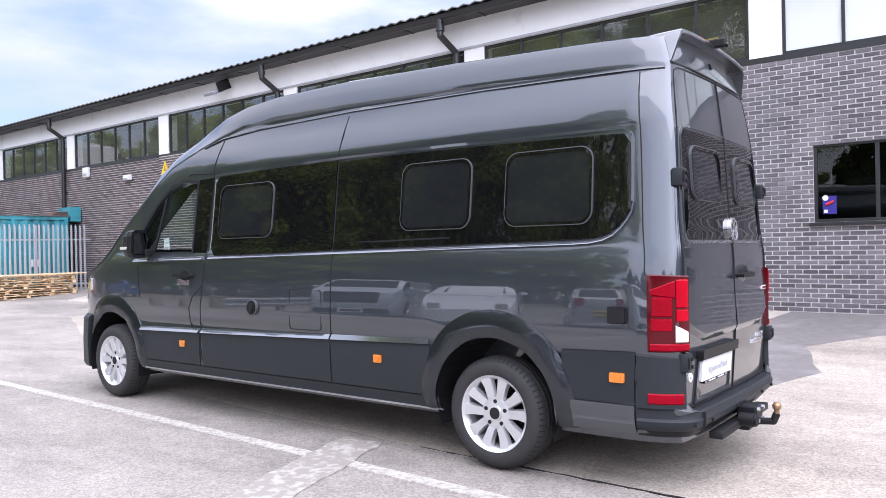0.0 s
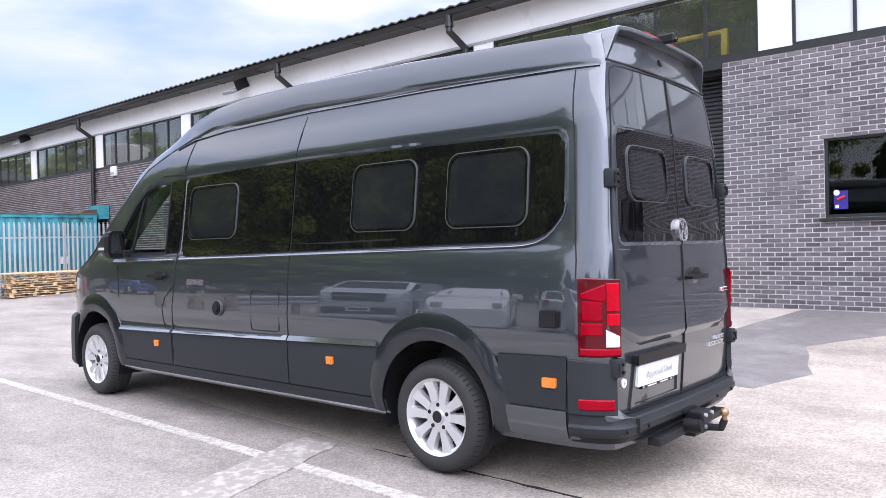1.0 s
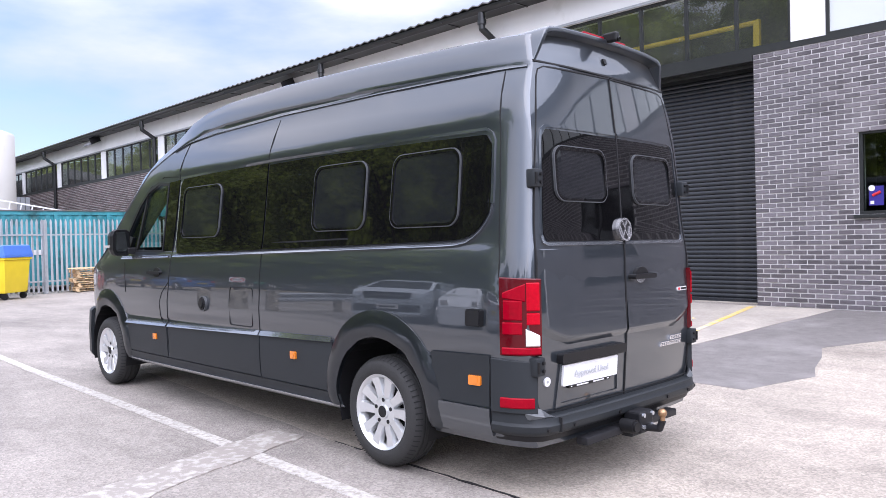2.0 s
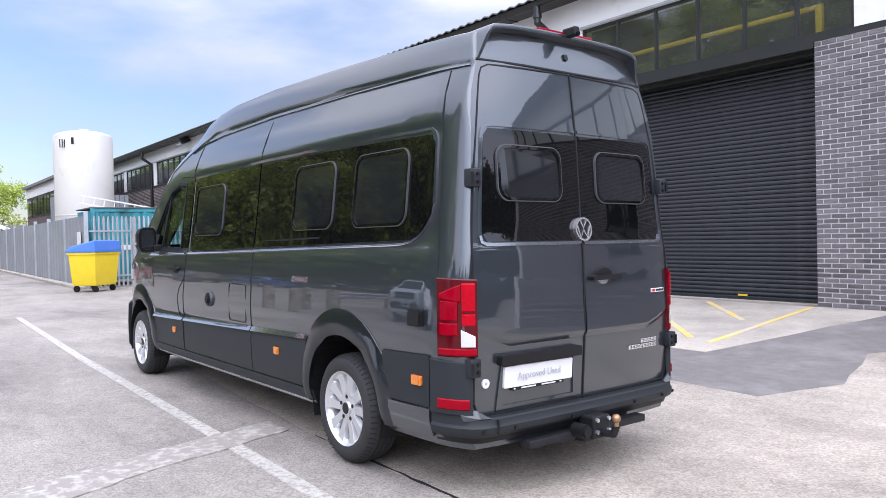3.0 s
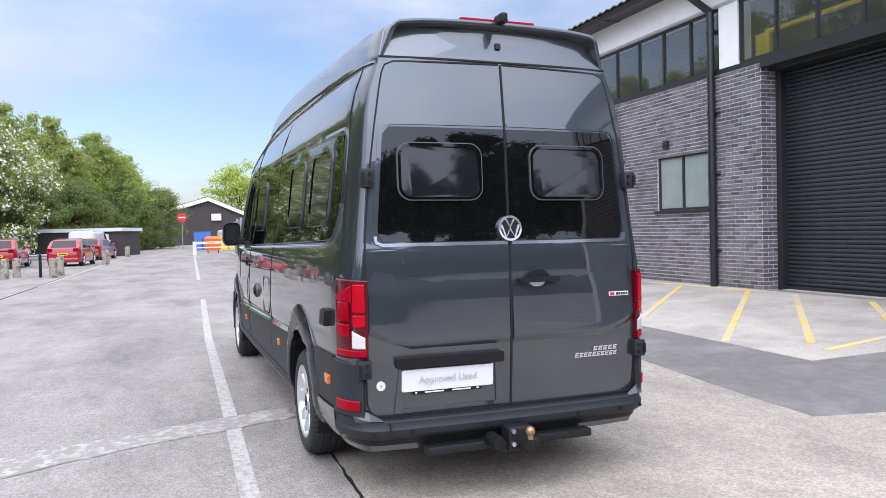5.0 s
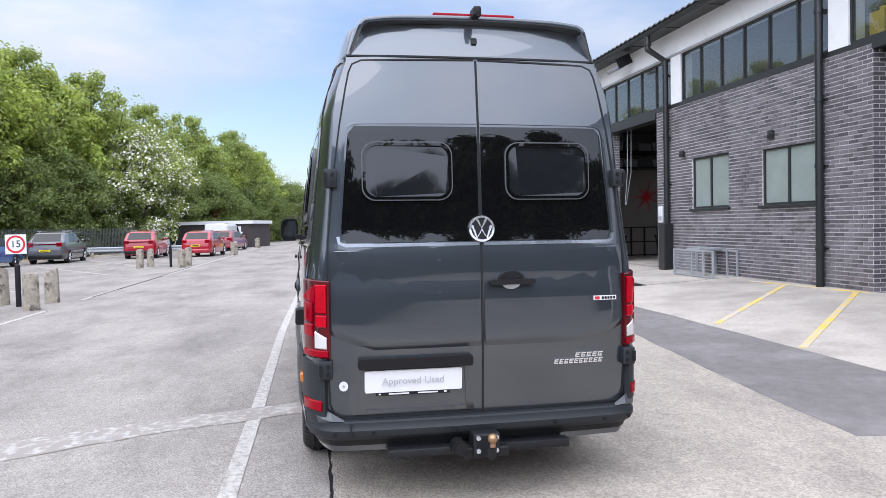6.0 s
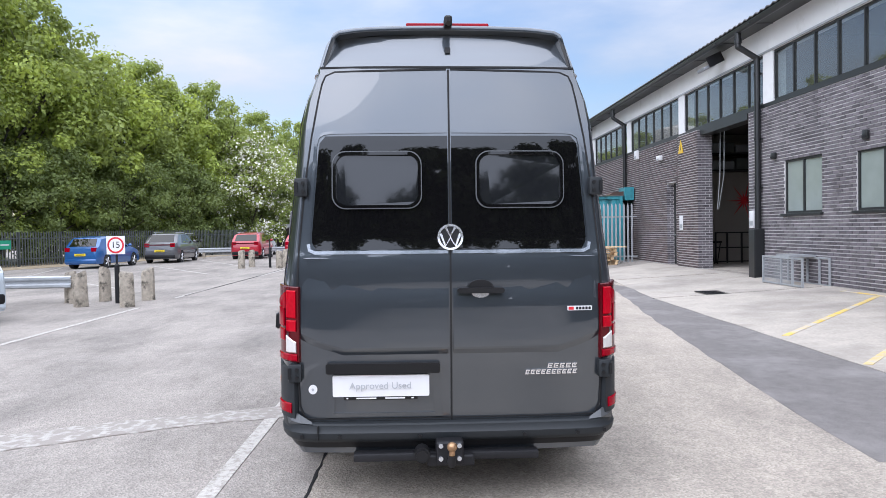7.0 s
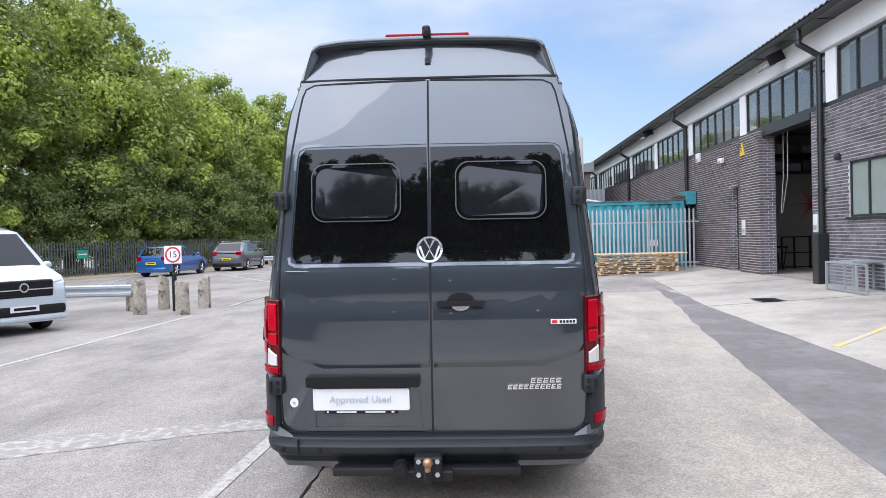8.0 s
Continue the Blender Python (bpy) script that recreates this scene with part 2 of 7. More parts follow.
M_BRICK = mat("blue_grey_brick", (0.128, 0.118, 0.130), 0.55, 0, 0.2, 14, 0.25, 80, rand=0.28)
M_BRICKS = mat("blue_grey_bricks", (0.120, 0.108, 0.118), 0.55, 0, 0.2, 14, 0.25, 80, island=0.42, stain=((0.20, 0.185, 0.195), 0.8, 0.52, 0.75))
M_BRICKFAR = mat("plum_bricks", (0.088, 0.064, 0.063), 0.6, 0, 0.2, 14, 0.25, 80, island=0.5)
M_RENDER = mat("white_painted_fascia", (0.78, 0.78, 0.78), 0.6, 0, 0.06, 2, 0.1, 30, stain=((0.60, 0.59, 0.57), 1.2, 0.56, 0.8))
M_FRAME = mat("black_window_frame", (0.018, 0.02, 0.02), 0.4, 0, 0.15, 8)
M_PIPE = mat("black_painted_pipe", (0.016, 0.017, 0.018), 0.32, 0, 0.15, 8, 0.1, 20)
M_ROOF = mat("grey_roof_sheet", (0.11, 0.11, 0.11), 0.8, 0, 0.2, 4, 0.3, 20, stain=((0.10, 0.12, 0.05), 2, 0.55, 0.75))
M_SHUTTER = mat("black_shutter_steel", (0.022, 0.025, 0.031), 0.38, 0.2, 0.25, 5, 0.05, 40, stain=((0.05, 0.05, 0.055), 2.0, 0.58, 0.8))
M_INSIDE = mat("dim_interior_wall", (0.27, 0.25, 0.225), 0.9, 0, 0.1, 1)
M_YELLOW = mat("yellow_steel", (0.72, 0.47, 0.02), 0.4, 0, 0.08, 5)
M_TEAL = mat("teal_container_steel", (0.045, 0.27, 0.32), 0.5, 0, 0.2, 3, 0.1, 20, stain=((0.02, 0.10, 0.11), 1.5, 0.5, 0.7))
M_GALV = mat("galvanised_steel", (0.42, 0.44, 0.46), 0.5, 0.5, 0.15, 6, 0.05, 60)
M_GALVDULL = mat("dull_grey_sheeting", (0.27, 0.285, 0.30), 0.6, 0.3, 0.15, 2, 0.05, 40)
M_WOOD = mat("pale_pallet_wood", (0.60, 0.43, 0.25), 0.75, 0, 0.25, 12, 0.2, 60, rand=0.3)
M_POST = mat("weathered_timber", (0.33, 0.29, 0.235), 0.9, 0, 0.4, 14, 0.8, 40, stain=((0.07, 0.062, 0.05), 5, 0.5, 0.64))
M_TANK = mat("cream_tank_paint", (0.54, 0.52, 0.48), 0.5, 0, 0.05, 1.5, 0.05, 20, stain=((0.42, 0.38, 0.32), 1.2, 0.58, 0.8))
M_BINY = mat("yellow_bin", (0.78, 0.58, 0.02), 0.45, 0, 0.06, 4)
M_BINB = mat("blue_bin_lid", (0.07, 0.17, 0.52), 0.5, 0, 0.06, 4)
M_ORANGE = mat("orange_bin", (0.72, 0.15, 0.02), 0.5, 0, 0.06, 4)
M_SIGNRED = mat("sign_red", (0.55, 0.02, 0.03), 0.4, 0, 0.03)
M_FENCEDARK = mat("dark_palisade", (0.085, 0.094, 0.09), 0.6, 0.2, 0.2, 5)
M_DIRT = mat("sandy_verge", (0.34, 0.27, 0.18), 0.95, 0, 0.25, 4, 0.5, 30)
M_BARK = mat("bark", (0.07, 0.058, 0.045), 0.9, 0, 0.3, 8, 0.6, 20)
M_DARKWALL = mat("dark_brown_cladding", (0.045, 0.035, 0.035), 0.8, 0, 0.15, 1)
M_FARGREY = mat("far_roofing", (0.16, 0.16, 0.16), 0.8, 0, 0.1, 1)


def leaf_mat(name, color):
    m = mat(name, color, 0.6, 0, 0.15, 0.6, island=0.45)
    nt = m.node_tree
    p = nt.nodes["Principled BSDF"]
    tr = nt.nodes.new("ShaderNodeBsdfTranslucent")
    tr.inputs[0].default_value = (color[0] * 1.6, color[1] * 1.5, color[2], 1)
    mx = nt.nodes.new("ShaderNodeMixShader")
    mx.inputs[0].default_value = 0.40
    nt.links.new(p.outputs[0], mx.inputs[1])
    nt.links.new(tr.outputs[0], mx.inputs[2])
    nt.links.new(mx.outputs[0], nt.nodes["Material Output"].inputs[0])
    return m


M_LEAF = leaf_mat("mid_green_leaves", (0.235, 0.29, 0.075))
M_LEAF2 = leaf_mat("fresh_green_leaves", (0.32, 0.39, 0.085))
M_LEAF3 = leaf_mat("deep_green_leaves", (0.155, 0.20, 0.06))
# leaf colour darkened to stand in for the shaded, backlit side of the trees
M_LEAF4 = leaf_mat("shade_darkened_leaves", (0.07, 0.088, 0.034))
M_BLOSSOM = mat("white_blossom", (0.7, 0.68, 0.58), 0.8, 0, 0.1)

# ---- builders ----


def mesh_from(name, bm, material, smooth=False):
    me = bpy.data.meshes.new(name)
    bmesh.ops.recalc_face_normals(bm, faces=bm.faces)
    bm.to_mesh(me)
    bm.free()
    if smooth:
        for f in me.polygons:
            f.use_smooth = True
        me.set_sharp_from_angle(angle=radians(smooth if smooth is not True else 40))
    me.materials.append(material)
    return me


def part(name, bm, material, parent, label="", smooth=False):
    ob = new(name, mesh_from(name, bm, material, smooth))
    ob.parent = parent
    if label:
        tagged(ob, label)
    return ob


def thing(name, label, category, m=None, group="", kind=""):
    ob = new(name)
    ob.empty_display_size = 0.2
    ob.matrix_world = m if m is not None else Matrix()
    return tagged(ob, label, category, group, kind)


def solid(name, bm, material, label, category, kind="", group="", smooth=False):
    return tagged(new(name, mesh_from(name, bm, material, smooth)), label, category, group, kind)


def box(bm, x0, x1, y0, y1, z0, z1, bevel=0.0):
    g = bmesh.ops.create_cube(bm, size=1)
    bmesh.ops.scale(bm, vec=(abs(x1 - x0), abs(y1 - y0), abs(z1 - z0)), verts=g["verts"])
    bmesh.ops.translate(bm, vec=((x0 + x1) / 2, (y0 + y1) / 2, (z0 + z1) / 2), verts=g["verts"])
    if bevel > 0:
        edges = list({e for v in g["verts"] for e in v.link_edges})
        bmesh.ops.bevel(bm, geom=edges, offset=bevel, segments=2, affect="EDGES", profile=0.5)
    return bm


def boxes(*rows, bevel=0.0):
    bm = bmesh.new()
    for r in rows:
        box(bm, *r, bevel=bevel)
    return bm


def rod(bm, a, b, r, seg=10, r2=None):
    a, b = Vector(a), Vector(b)
    d = b - a
    g = bmesh.ops.create_cone(bm, cap_ends=True, segments=seg, radius1=r, radius2=r if r2 is None else r2, depth=d.length)
    q = d.to_track_quat("Z", "Y").to_matrix().to_4x4()
    bmesh.ops.transform(bm, matrix=Matrix.Translation((a + b) / 2) @ q, verts=g["verts"])
    return bm


def ball(bm, c, r, seg=12, scale=(1, 1, 1)):
    g = bmesh.ops.create_uvsphere(bm, u_segments=seg, v_segments=max(6, seg // 2), radius=r)
    bmesh.ops.scale(bm, vec=scale, verts=g["verts"])
    bmesh.ops.translate(bm, vec=c, verts=g["verts"])
    return bm


def tube(bm, pts, r, seg=10):
    for a, b in zip(pts, pts[1:]):
        rod(bm, a, b, r, seg)
    for p in pts[1:-1]:
        ball(bm, p, r * 1.0, seg)
    return bm


def loft(bm, rings, closed=True, caps=True):
    vs = [[bm.verts.new(p) for p in ring] for ring in rings]
    n = len(rings[0])
    for a, b in zip(vs, vs[1:]):
        for i in range(n if closed else n - 1):
            j = (i + 1) % n
            bm.faces.new((a[i], a[j], b[j], b[i]))
    if caps:
        bm.faces.new(list(reversed(vs[0])))
        bm.faces.new(vs[-1])
    return vs


def prism(bm, outline, to3d, depth):
    """Outline of 2D points, put into space by to3d(u, v, d), from d = 0 to depth."""
    loft(bm, [[to3d(u, v, 0.0) for u, v in outline], [to3d(u, v, depth) for u, v in outline]])
    return bm


def rrect(u0, u1, v0, v1, r, seg=5):
    pts = []
    for cu, cv, a0 in ((u1 - r, v1 - r, 0), (u0 + r, v1 - r, 90), (u0 + r, v0 + r, 180), (u1 - r, v0 + r, 270)):
        for i in range(seg + 1):
            a = radians(a0 + 90 * i / seg)
            pts.append((cu + r * math.cos(a), cv + r * math.sin(a)))
    return pts


def frame_ring(bm, outer, inner, to3d, d0, d1):
    """A frame between two outlines of the same count, from depth d0 to d1."""
    n = len(outer)
    o0, o1 = [bm.verts.new(to3d(u, v, d0)) for u, v in outer], [bm.verts.new(to3d(u, v, d1)) for u, v in outer]
    i0, i1 = [bm.verts.new(to3d(u, v, d0)) for u, v in inner], [bm.verts.new(to3d(u, v, d1)) for u, v in inner]
    for k in range(n):
        j = (k + 1) % n
        bm.faces.new((o1[k], o1[j], i1[j], i1[k]))
        bm.faces.new((o0[k], o0[j], o1[j], o1[k]))
        bm.faces.new((i0[j], i0[k], i1[k], i1[j]))
        bm.faces.new((o0[j], o0[k], i0[k], i0[j]))
    return bm


def lettering(name, text, size, material, parent, m, label="", depth=0.001):
    cu = bpy.data.curves.new(name, "FONT")
    cu.body, cu.size, cu.extrude, cu.align_x, cu.align_y = text, size, depth, "CENTER", "CENTER"
    tmp = bpy.data.objects.new(name, cu)
    scene.collection.objects.link(tmp)
    me = bpy.data.meshes.new_from_object(tmp.evaluated_get(bpy.context.evaluated_depsgraph_get()))
    bpy.data.objects.remove(tmp)
    me.materials.clear()
    me.materials.append(material)
    ob = new(name, me)
    ob.parent = parent
    ob.matrix_local = m
    if label:
        tagged(ob, label)
    return ob


def interp(table, x):
    if x <= table[0][0]:
        return table[0][1]
    for (a, va), (b, vb) in zip(table, table[1:]):
        if x <= b:
            return va + (vb - va) * (x - a) / (b - a)
    return table[-1][1]


def carved(bm, cutters):
    """The mesh of bm with the solids in cutters taken away."""
    ob = new("blank", mesh_from("blank", bm, M_PAINT))
    tools = []
    for c in cutters:
        t = new("cutter", mesh_from("cutter", c, M_PAINT))
        tools.append(t)
        md = ob.modifiers.new("cut", "BOOLEAN")
        md.operation, md.solver, md.object = "DIFFERENCE", "EXACT", t
    me = bpy.data.meshes.new_from_object(ob.evaluated_get(bpy.context.evaluated_depsgraph_get()))
    for o in tools + [ob]:
        bpy.data.objects.remove(o)
    return me

# ---- ground ----


def gz(y):
    """Height of the yard: it climbs gently to the building."""
    return 0.0 if y < 9.4 else 0.22 * min(1.0, (y - 9.4) / 4.0)


bm = bmesh.new()
gx, gy = [-600, -120, -60, -30, -12, 0, 12, 40, 300], [-400, -60, -20, 0, 5, 9.4, 11.4, 13.4, 60, 400]
gv = [[bm.verts.new((x, y, gz(y))) for y in gy] for x in gx]
for i in range(len(gx) - 1):
    for j in range(len(gy) - 1):
        bm.faces.new((gv[i][j], gv[i + 1][j], gv[i + 1][j + 1], gv[i][j + 1]))
solid("ground", bm, M_CONC, "worn pale grey yard asphalt with stains", "ground", "structure")


def sheet(name, pts, lift, material, label, category="marking", kind="structure"):
    bm = bmesh.new()
    bm.faces.new([bm.verts.new((x, y, 0)) for x, y in pts])
    for cut in (9.4, 13.4):
        bmesh.ops.bisect_plane(bm, geom=bm.verts[:] + bm.edges[:] + bm.faces[:], plane_co=(0, cut, 0), plane_no=(0, 1, 0))
    for v in bm.verts:
        v.co.z = gz(v.co.y) + lift
    ex = bmesh.ops.extrude_face_region(bm, geom=bm.faces[:])
    for g in ex["geom"]:
        if isinstance(g, bmesh.types.BMVert):
            g.co.z -= lift + 0.02
    return solid(name, bm, material, label, category, kind)


def stripe(name, pts, width, lift, material, label):
    left, right = [], []
    for i, p in enumerate(pts):
        a, b = Vector(pts[max(0, i - 1)]), Vector(pts[min(len(pts) - 1, i + 1)])
        d = (b - a).normalized()
        nrm = Vector((-d.y, d.x)) * width / 2
        left.append(tuple(Vector(p) + nrm))
        right.append(tuple(Vector(p) - nrm))
    return sheet(name, left + right[::-1], lift, material, label)


def jag(pts, amount, step, seed):
    """Outline with small irregular steps along its edges."""
    rnd = random.Random(seed)
    out = []
    for (ax, ay), (bx, by) in zip(pts, pts[1:] + pts[:1]):
        n = max(1, int(math.hypot(bx - ax, by - ay) / step))
        for k in range(n):
            t = k / n
            out.append((ax + (bx - ax) * t + rnd.uniform(-amount, amount) * (k > 0), ay + (by - ay) * t + rnd.uniform(-amount, amount) * (k > 0)))
    return out


sheet("pavement_lane", jag([(14, 4.05), (-1.3, 4.145), (-3.4, 4.168), (-8.4, 4.6), (-17, 8.3), (-17.4, 13.38), (14, 13.38)], 0.02, 0.4, 14), 0.002, M_LANE, "pale gravelly concrete lane beside the building", "pavement")
sheet("pavement_tarmac", jag([(-18.5, 9.95), (-12.6, 9.2), (-9.3, 8.65), (-6.5, 8.3), (-3.9, 7.95), (-1.95, 7.75), (-1.7, 8.8), (-2.2, 10.4), (-1.5, 11.5), (9, 12.2), (9, 13.38), (-4.0, 13.38), (-4.0, 10.0), (-12.8, 10.0)], 0.03, 0.5, 4), 0.004, M_TARMAC, "dark tarmac repair strip beside the concrete apron", "pavement")
sheet("pavement_apron", jag([(-3.66, 9.5), (-3.05, 13.38), (-19.5, 13.38), (-24, 13.3), (-22, 10.6), (-12.8, 9.75)], 0.015, 0.7, 5), 0.010, M_PAD, "pale concrete apron before the roller shutter", "pavement")
stripe("road_line_1", [(1.5, 3.50), (-3.9, 3.60), (-9.0, 3.66), (-15.9, 3.86)], 0.11, 0.006, M_WLINE, "worn white parking line on asphalt")
stripe("road_line_2", [(-24.0, 4.05), (-40, 4.45), (-60, 4.98)], 0.12, 0.006, M_WLINE, "worn white line along the yard")
sheet("road_line_3", jag([(-4.05, 4.1), (-3.9, 3.5), (-3.62, 2.6), (-3.3, 1.8), (-2.75, 0.6), (-2.35, 0.6), (-2.7, 1.7), (-3.0, 2.3), (-3.3, 2.9), (-3.7, 4.1)], 0.03, 0.12, 6), 0.008, M_WLINE2, "very worn broad white stripe across the asphalt")
stripe("road_line_4", [(-5.0, -1.2), (-13.0, -1.05), (-13.3, -1.04)], 0.10, 0.006, M_WLINE, "worn white edge line of the parking row")
stripe("road_line_5", [(-15.6, -1.0), (-18.5, -0.92)], 0.10, 0.006, M_WLINE, "worn white edge line of the parking row")
stripe("road_line_6", [(-24, -0.75), (-60, 0.3)], 0.10, 0.006, M_WLINE, "worn white edge line of the parking row")
for k, (xa, ya, xb, yb) in enumerate(((-18.5, -3.2, -24, -7.5), (-26, -3.0, -34, -7.8), (-13.5, -4.5, -17.5, -8.0), (-33, -3.5, -42, -8.0), (-22.5, -9.0, -34, -12.2))):
    stripe("road_line_%d" % (7 + k), [(xa, ya), (xb, yb)], 0.10, 0.006, M_WLINE, "thin worn white bay line")
for k, (xa, ya, xb, yb) in enumerate(((-5.1, 9.6, -8.7, 13.2), (-4.35, 10.2, -7.6, 13.2), (-4.55, 11.75, -6.1, 13.2), (-7.2, 9.75, -10.4, 13.0), (-3.95, 10.0, -4.3, 13.3), (-11.6, 13.05, -8.5, 13.25))):
    stripe("yellow_line_%d" % (k + 1), [(xa, ya), (xb, yb)], 0.095, 0.016, M_YLINE, "faded yellow hatching on the concrete apron")
sheet("ground_crack", jag([(-1.3, 4.135), (-2.4, 4.15), (-3.4, 4.17), (-3.4, 4.175), (-2.4, 4.165), (-1.3, 4.155)], 0.006, 0.1, 9), 0.005, M_SEAM, "open crack in the asphalt", "crack")
for k, (a, b) in enumerate((((-16.2, -0.95), (-30, -0.7)), ((-12.8, 9.72), (-12.6, 13.2)), ((-18.0, 10.2), (-17.6, 13.3)))):
    stripe("ground_joint_%d" % (k + 1), [a, ((a[0] + b[0]) / 2 + 0.05, (a[1] + b[1]) / 2 + 0.04), b], 0.018, 0.012, M_SEAM, "dark joint in the paving")
sheet("ground_verge", [(-16, -20.0), (-50, -7.9), (-50, -14), (-16, -27)], 0.02, M_DIRT, "sandy verge below the fence", "ground")

drain = thing("drain_grate", "dark iron drain grate set in the concrete apron", "drain", Matrix.Translation((-13.0, 11.1, gz(11.1) + 0.012)))
part("rim", boxes((-0.36, 0.36, -0.30, -0.26, 0, 0.012), (-0.36, 0.36, 0.26, 0.30, 0, 0.012), (-0.36, -0.32, -0.26, 0.26, 0, 0.012), (0.32, 0.36, -0.26, 0.26, 0, 0.012)), M_STEEL, drain)
for k in range(8):
    part("slat", boxes((-0.30 + k * 0.082, -0.27 + k * 0.082, -0.255, 0.255, 0, 0.010)), M_STEEL, drain)

# ---- motorhome van ----
VAN = Matrix.Translation((-2.655, 4.973, -0.004)) @ Matrix.Rotation(radians(180.8), 4, "Z") @ Matrix.Rotation(radians(0.5), 4, "X")
van = thing("camper_van", "dark grey metallic high-roof camper van parked on asphalt", "van", VAN)

WIDTH = [(0.3, 0.915), (0.36, 0.95), (0.45, 0.976), (0.72, 0.986), (0.77, 0.974), (0.8, 0.989), (0.95, 0.995), (1.1, 0.986), (1.15, 0.987), (1.3, 0.973), (1.38, 0.959), (1.41, 0.949), (1.44, 0.939), (1.55, 0.925), (1.79, 0.897), (2.06, 0.868), (2.1, 0.862), (2.13, 0.872), (2.17, 0.868), (2.3, 0.825), (2.43, 0.768), (2.47, 0.752)]
ROOFARC = [(2.487, 0.760), (2.51, 0.757), (2.58, 0.738), (2.645, 0.720), (2.668, 0.706), (2.682, 0.67), (2.692, 0.50), (2.698, 0.25)]
TOP = [(-1.3, 2.655), (-0.5, 2.69), (0.5, 2.73), (1.5, 2.755), (2.3, 2.745), (2.7, 2.71), (3.0, 2.645), (3.24, 2.545), (3.62, 2.36), (3.84, 2.20), (4.1, 1.97), (4.36, 1.72), (4.6, 1.48), (4.72, 1.38), (4.9, 1.30), (5.1, 1.20), (5.25, 1.10), (5.38, 0.97), (5.45, 0.88)]
PLAN = [(3.4, 1.0), (4.2, 0.99), (4.7, 0.972), (5.0, 0.935), (5.18, 0.87), (5.32, 0.75), (5.40, 0.62), (5.45, 0.5)]
REAR = [(-1.18, 0.100), (-1.168, 0.084), (-1.14, 0.066), (-1.09, 0.046), (-1.04, 0.032), (-1.0, 0.023), (-0.95, 0.015), (-0.9, 0.010), (-0.7, 0.003), (-0.5, 0.0)]
CORNER_WIDTH = [(0.3, 0.915), (0.36, 0.95), (0.45, 0.976), (0.8, 0.989), (0.95, 0.993), (1.15, 0.985), (1.41, 0.953), (1.79, 0.904), (2.1, 0.869), (2.17, 0.860), (2.3, 0.825), (2.43, 0.768), (2.47, 0.752)]
CORNER = [(1.4, 1.0), (2.1, 0.70), (2.47, 0.42)]
LEAN = [(0.45, 0.026), (0.86, -0.003), (0.90, -0.002), (1.20, 0.0), (1.35, 0.0), (1.5, 0.02), (2.05, 0.05), (2.47, 0.10), (2.61, 0.145), (2.7, 0.155)]


def wide(z):
    return interp(WIDTH, z)


def wide_at(X, z):
    """Half width with the pressed window recess fading out before the rear corner."""
    f = min(1, max(0, (-0.95 - X) / 0.05))
    return wide(z) * (1 - f) + interp(CORNER_WIDTH, z) * f


def side(X, z):
    """Half width of the body at the length X from the rear axle and the height z."""
    return wide_at(X, z) * interp(PLAN, X) - interp(REAR, X) * interp(CORNER, z)


def rear(y, z):
    """Where the rear face stands."""
    w = max(0.05, wide(min(z, 2.47)) - 0.10)
    return -1.18 - 0.03 * (1 - min(1, abs(y) / w) ** 4) + interp(LEAN, z)


def body_ring(X):
    top = interp(TOP, X)
    b = min(1.44, top - 0.14)
    lean_w = min(1, max(0, (-0.5 - X) / 0.68))
    half = []
    for z, y in [(z, None) for z, _ in WIDTH] + ROOFARC:
        zz = 0.30 + (z - 0.30) * (b - 0.30) / 1.14 if z <= 1.44 else b + (z - 1.44) * (top - b) / 1.26
        ratio = 1.0 if y is None else y / 0.752
        yy = (wide_at(X, min(zz, 2.47)) * interp(PLAN, X) - interp(REAR, X) * interp(CORNER, zz)) * ratio
        half.append((X + interp(LEAN, zz) * lean_w, yy, zz))
    xm = X + interp(LEAN, top) * lean_w
    ring = half + [(xm, 0, top)] + [(x, -y, z) for x, y, z in reversed(half)]
    x0, y0, z0 = half[0]
    ring += [(x0, -y0 + 2 * y0 * k / 8, z0) for k in range(1, 8)]
    return ring


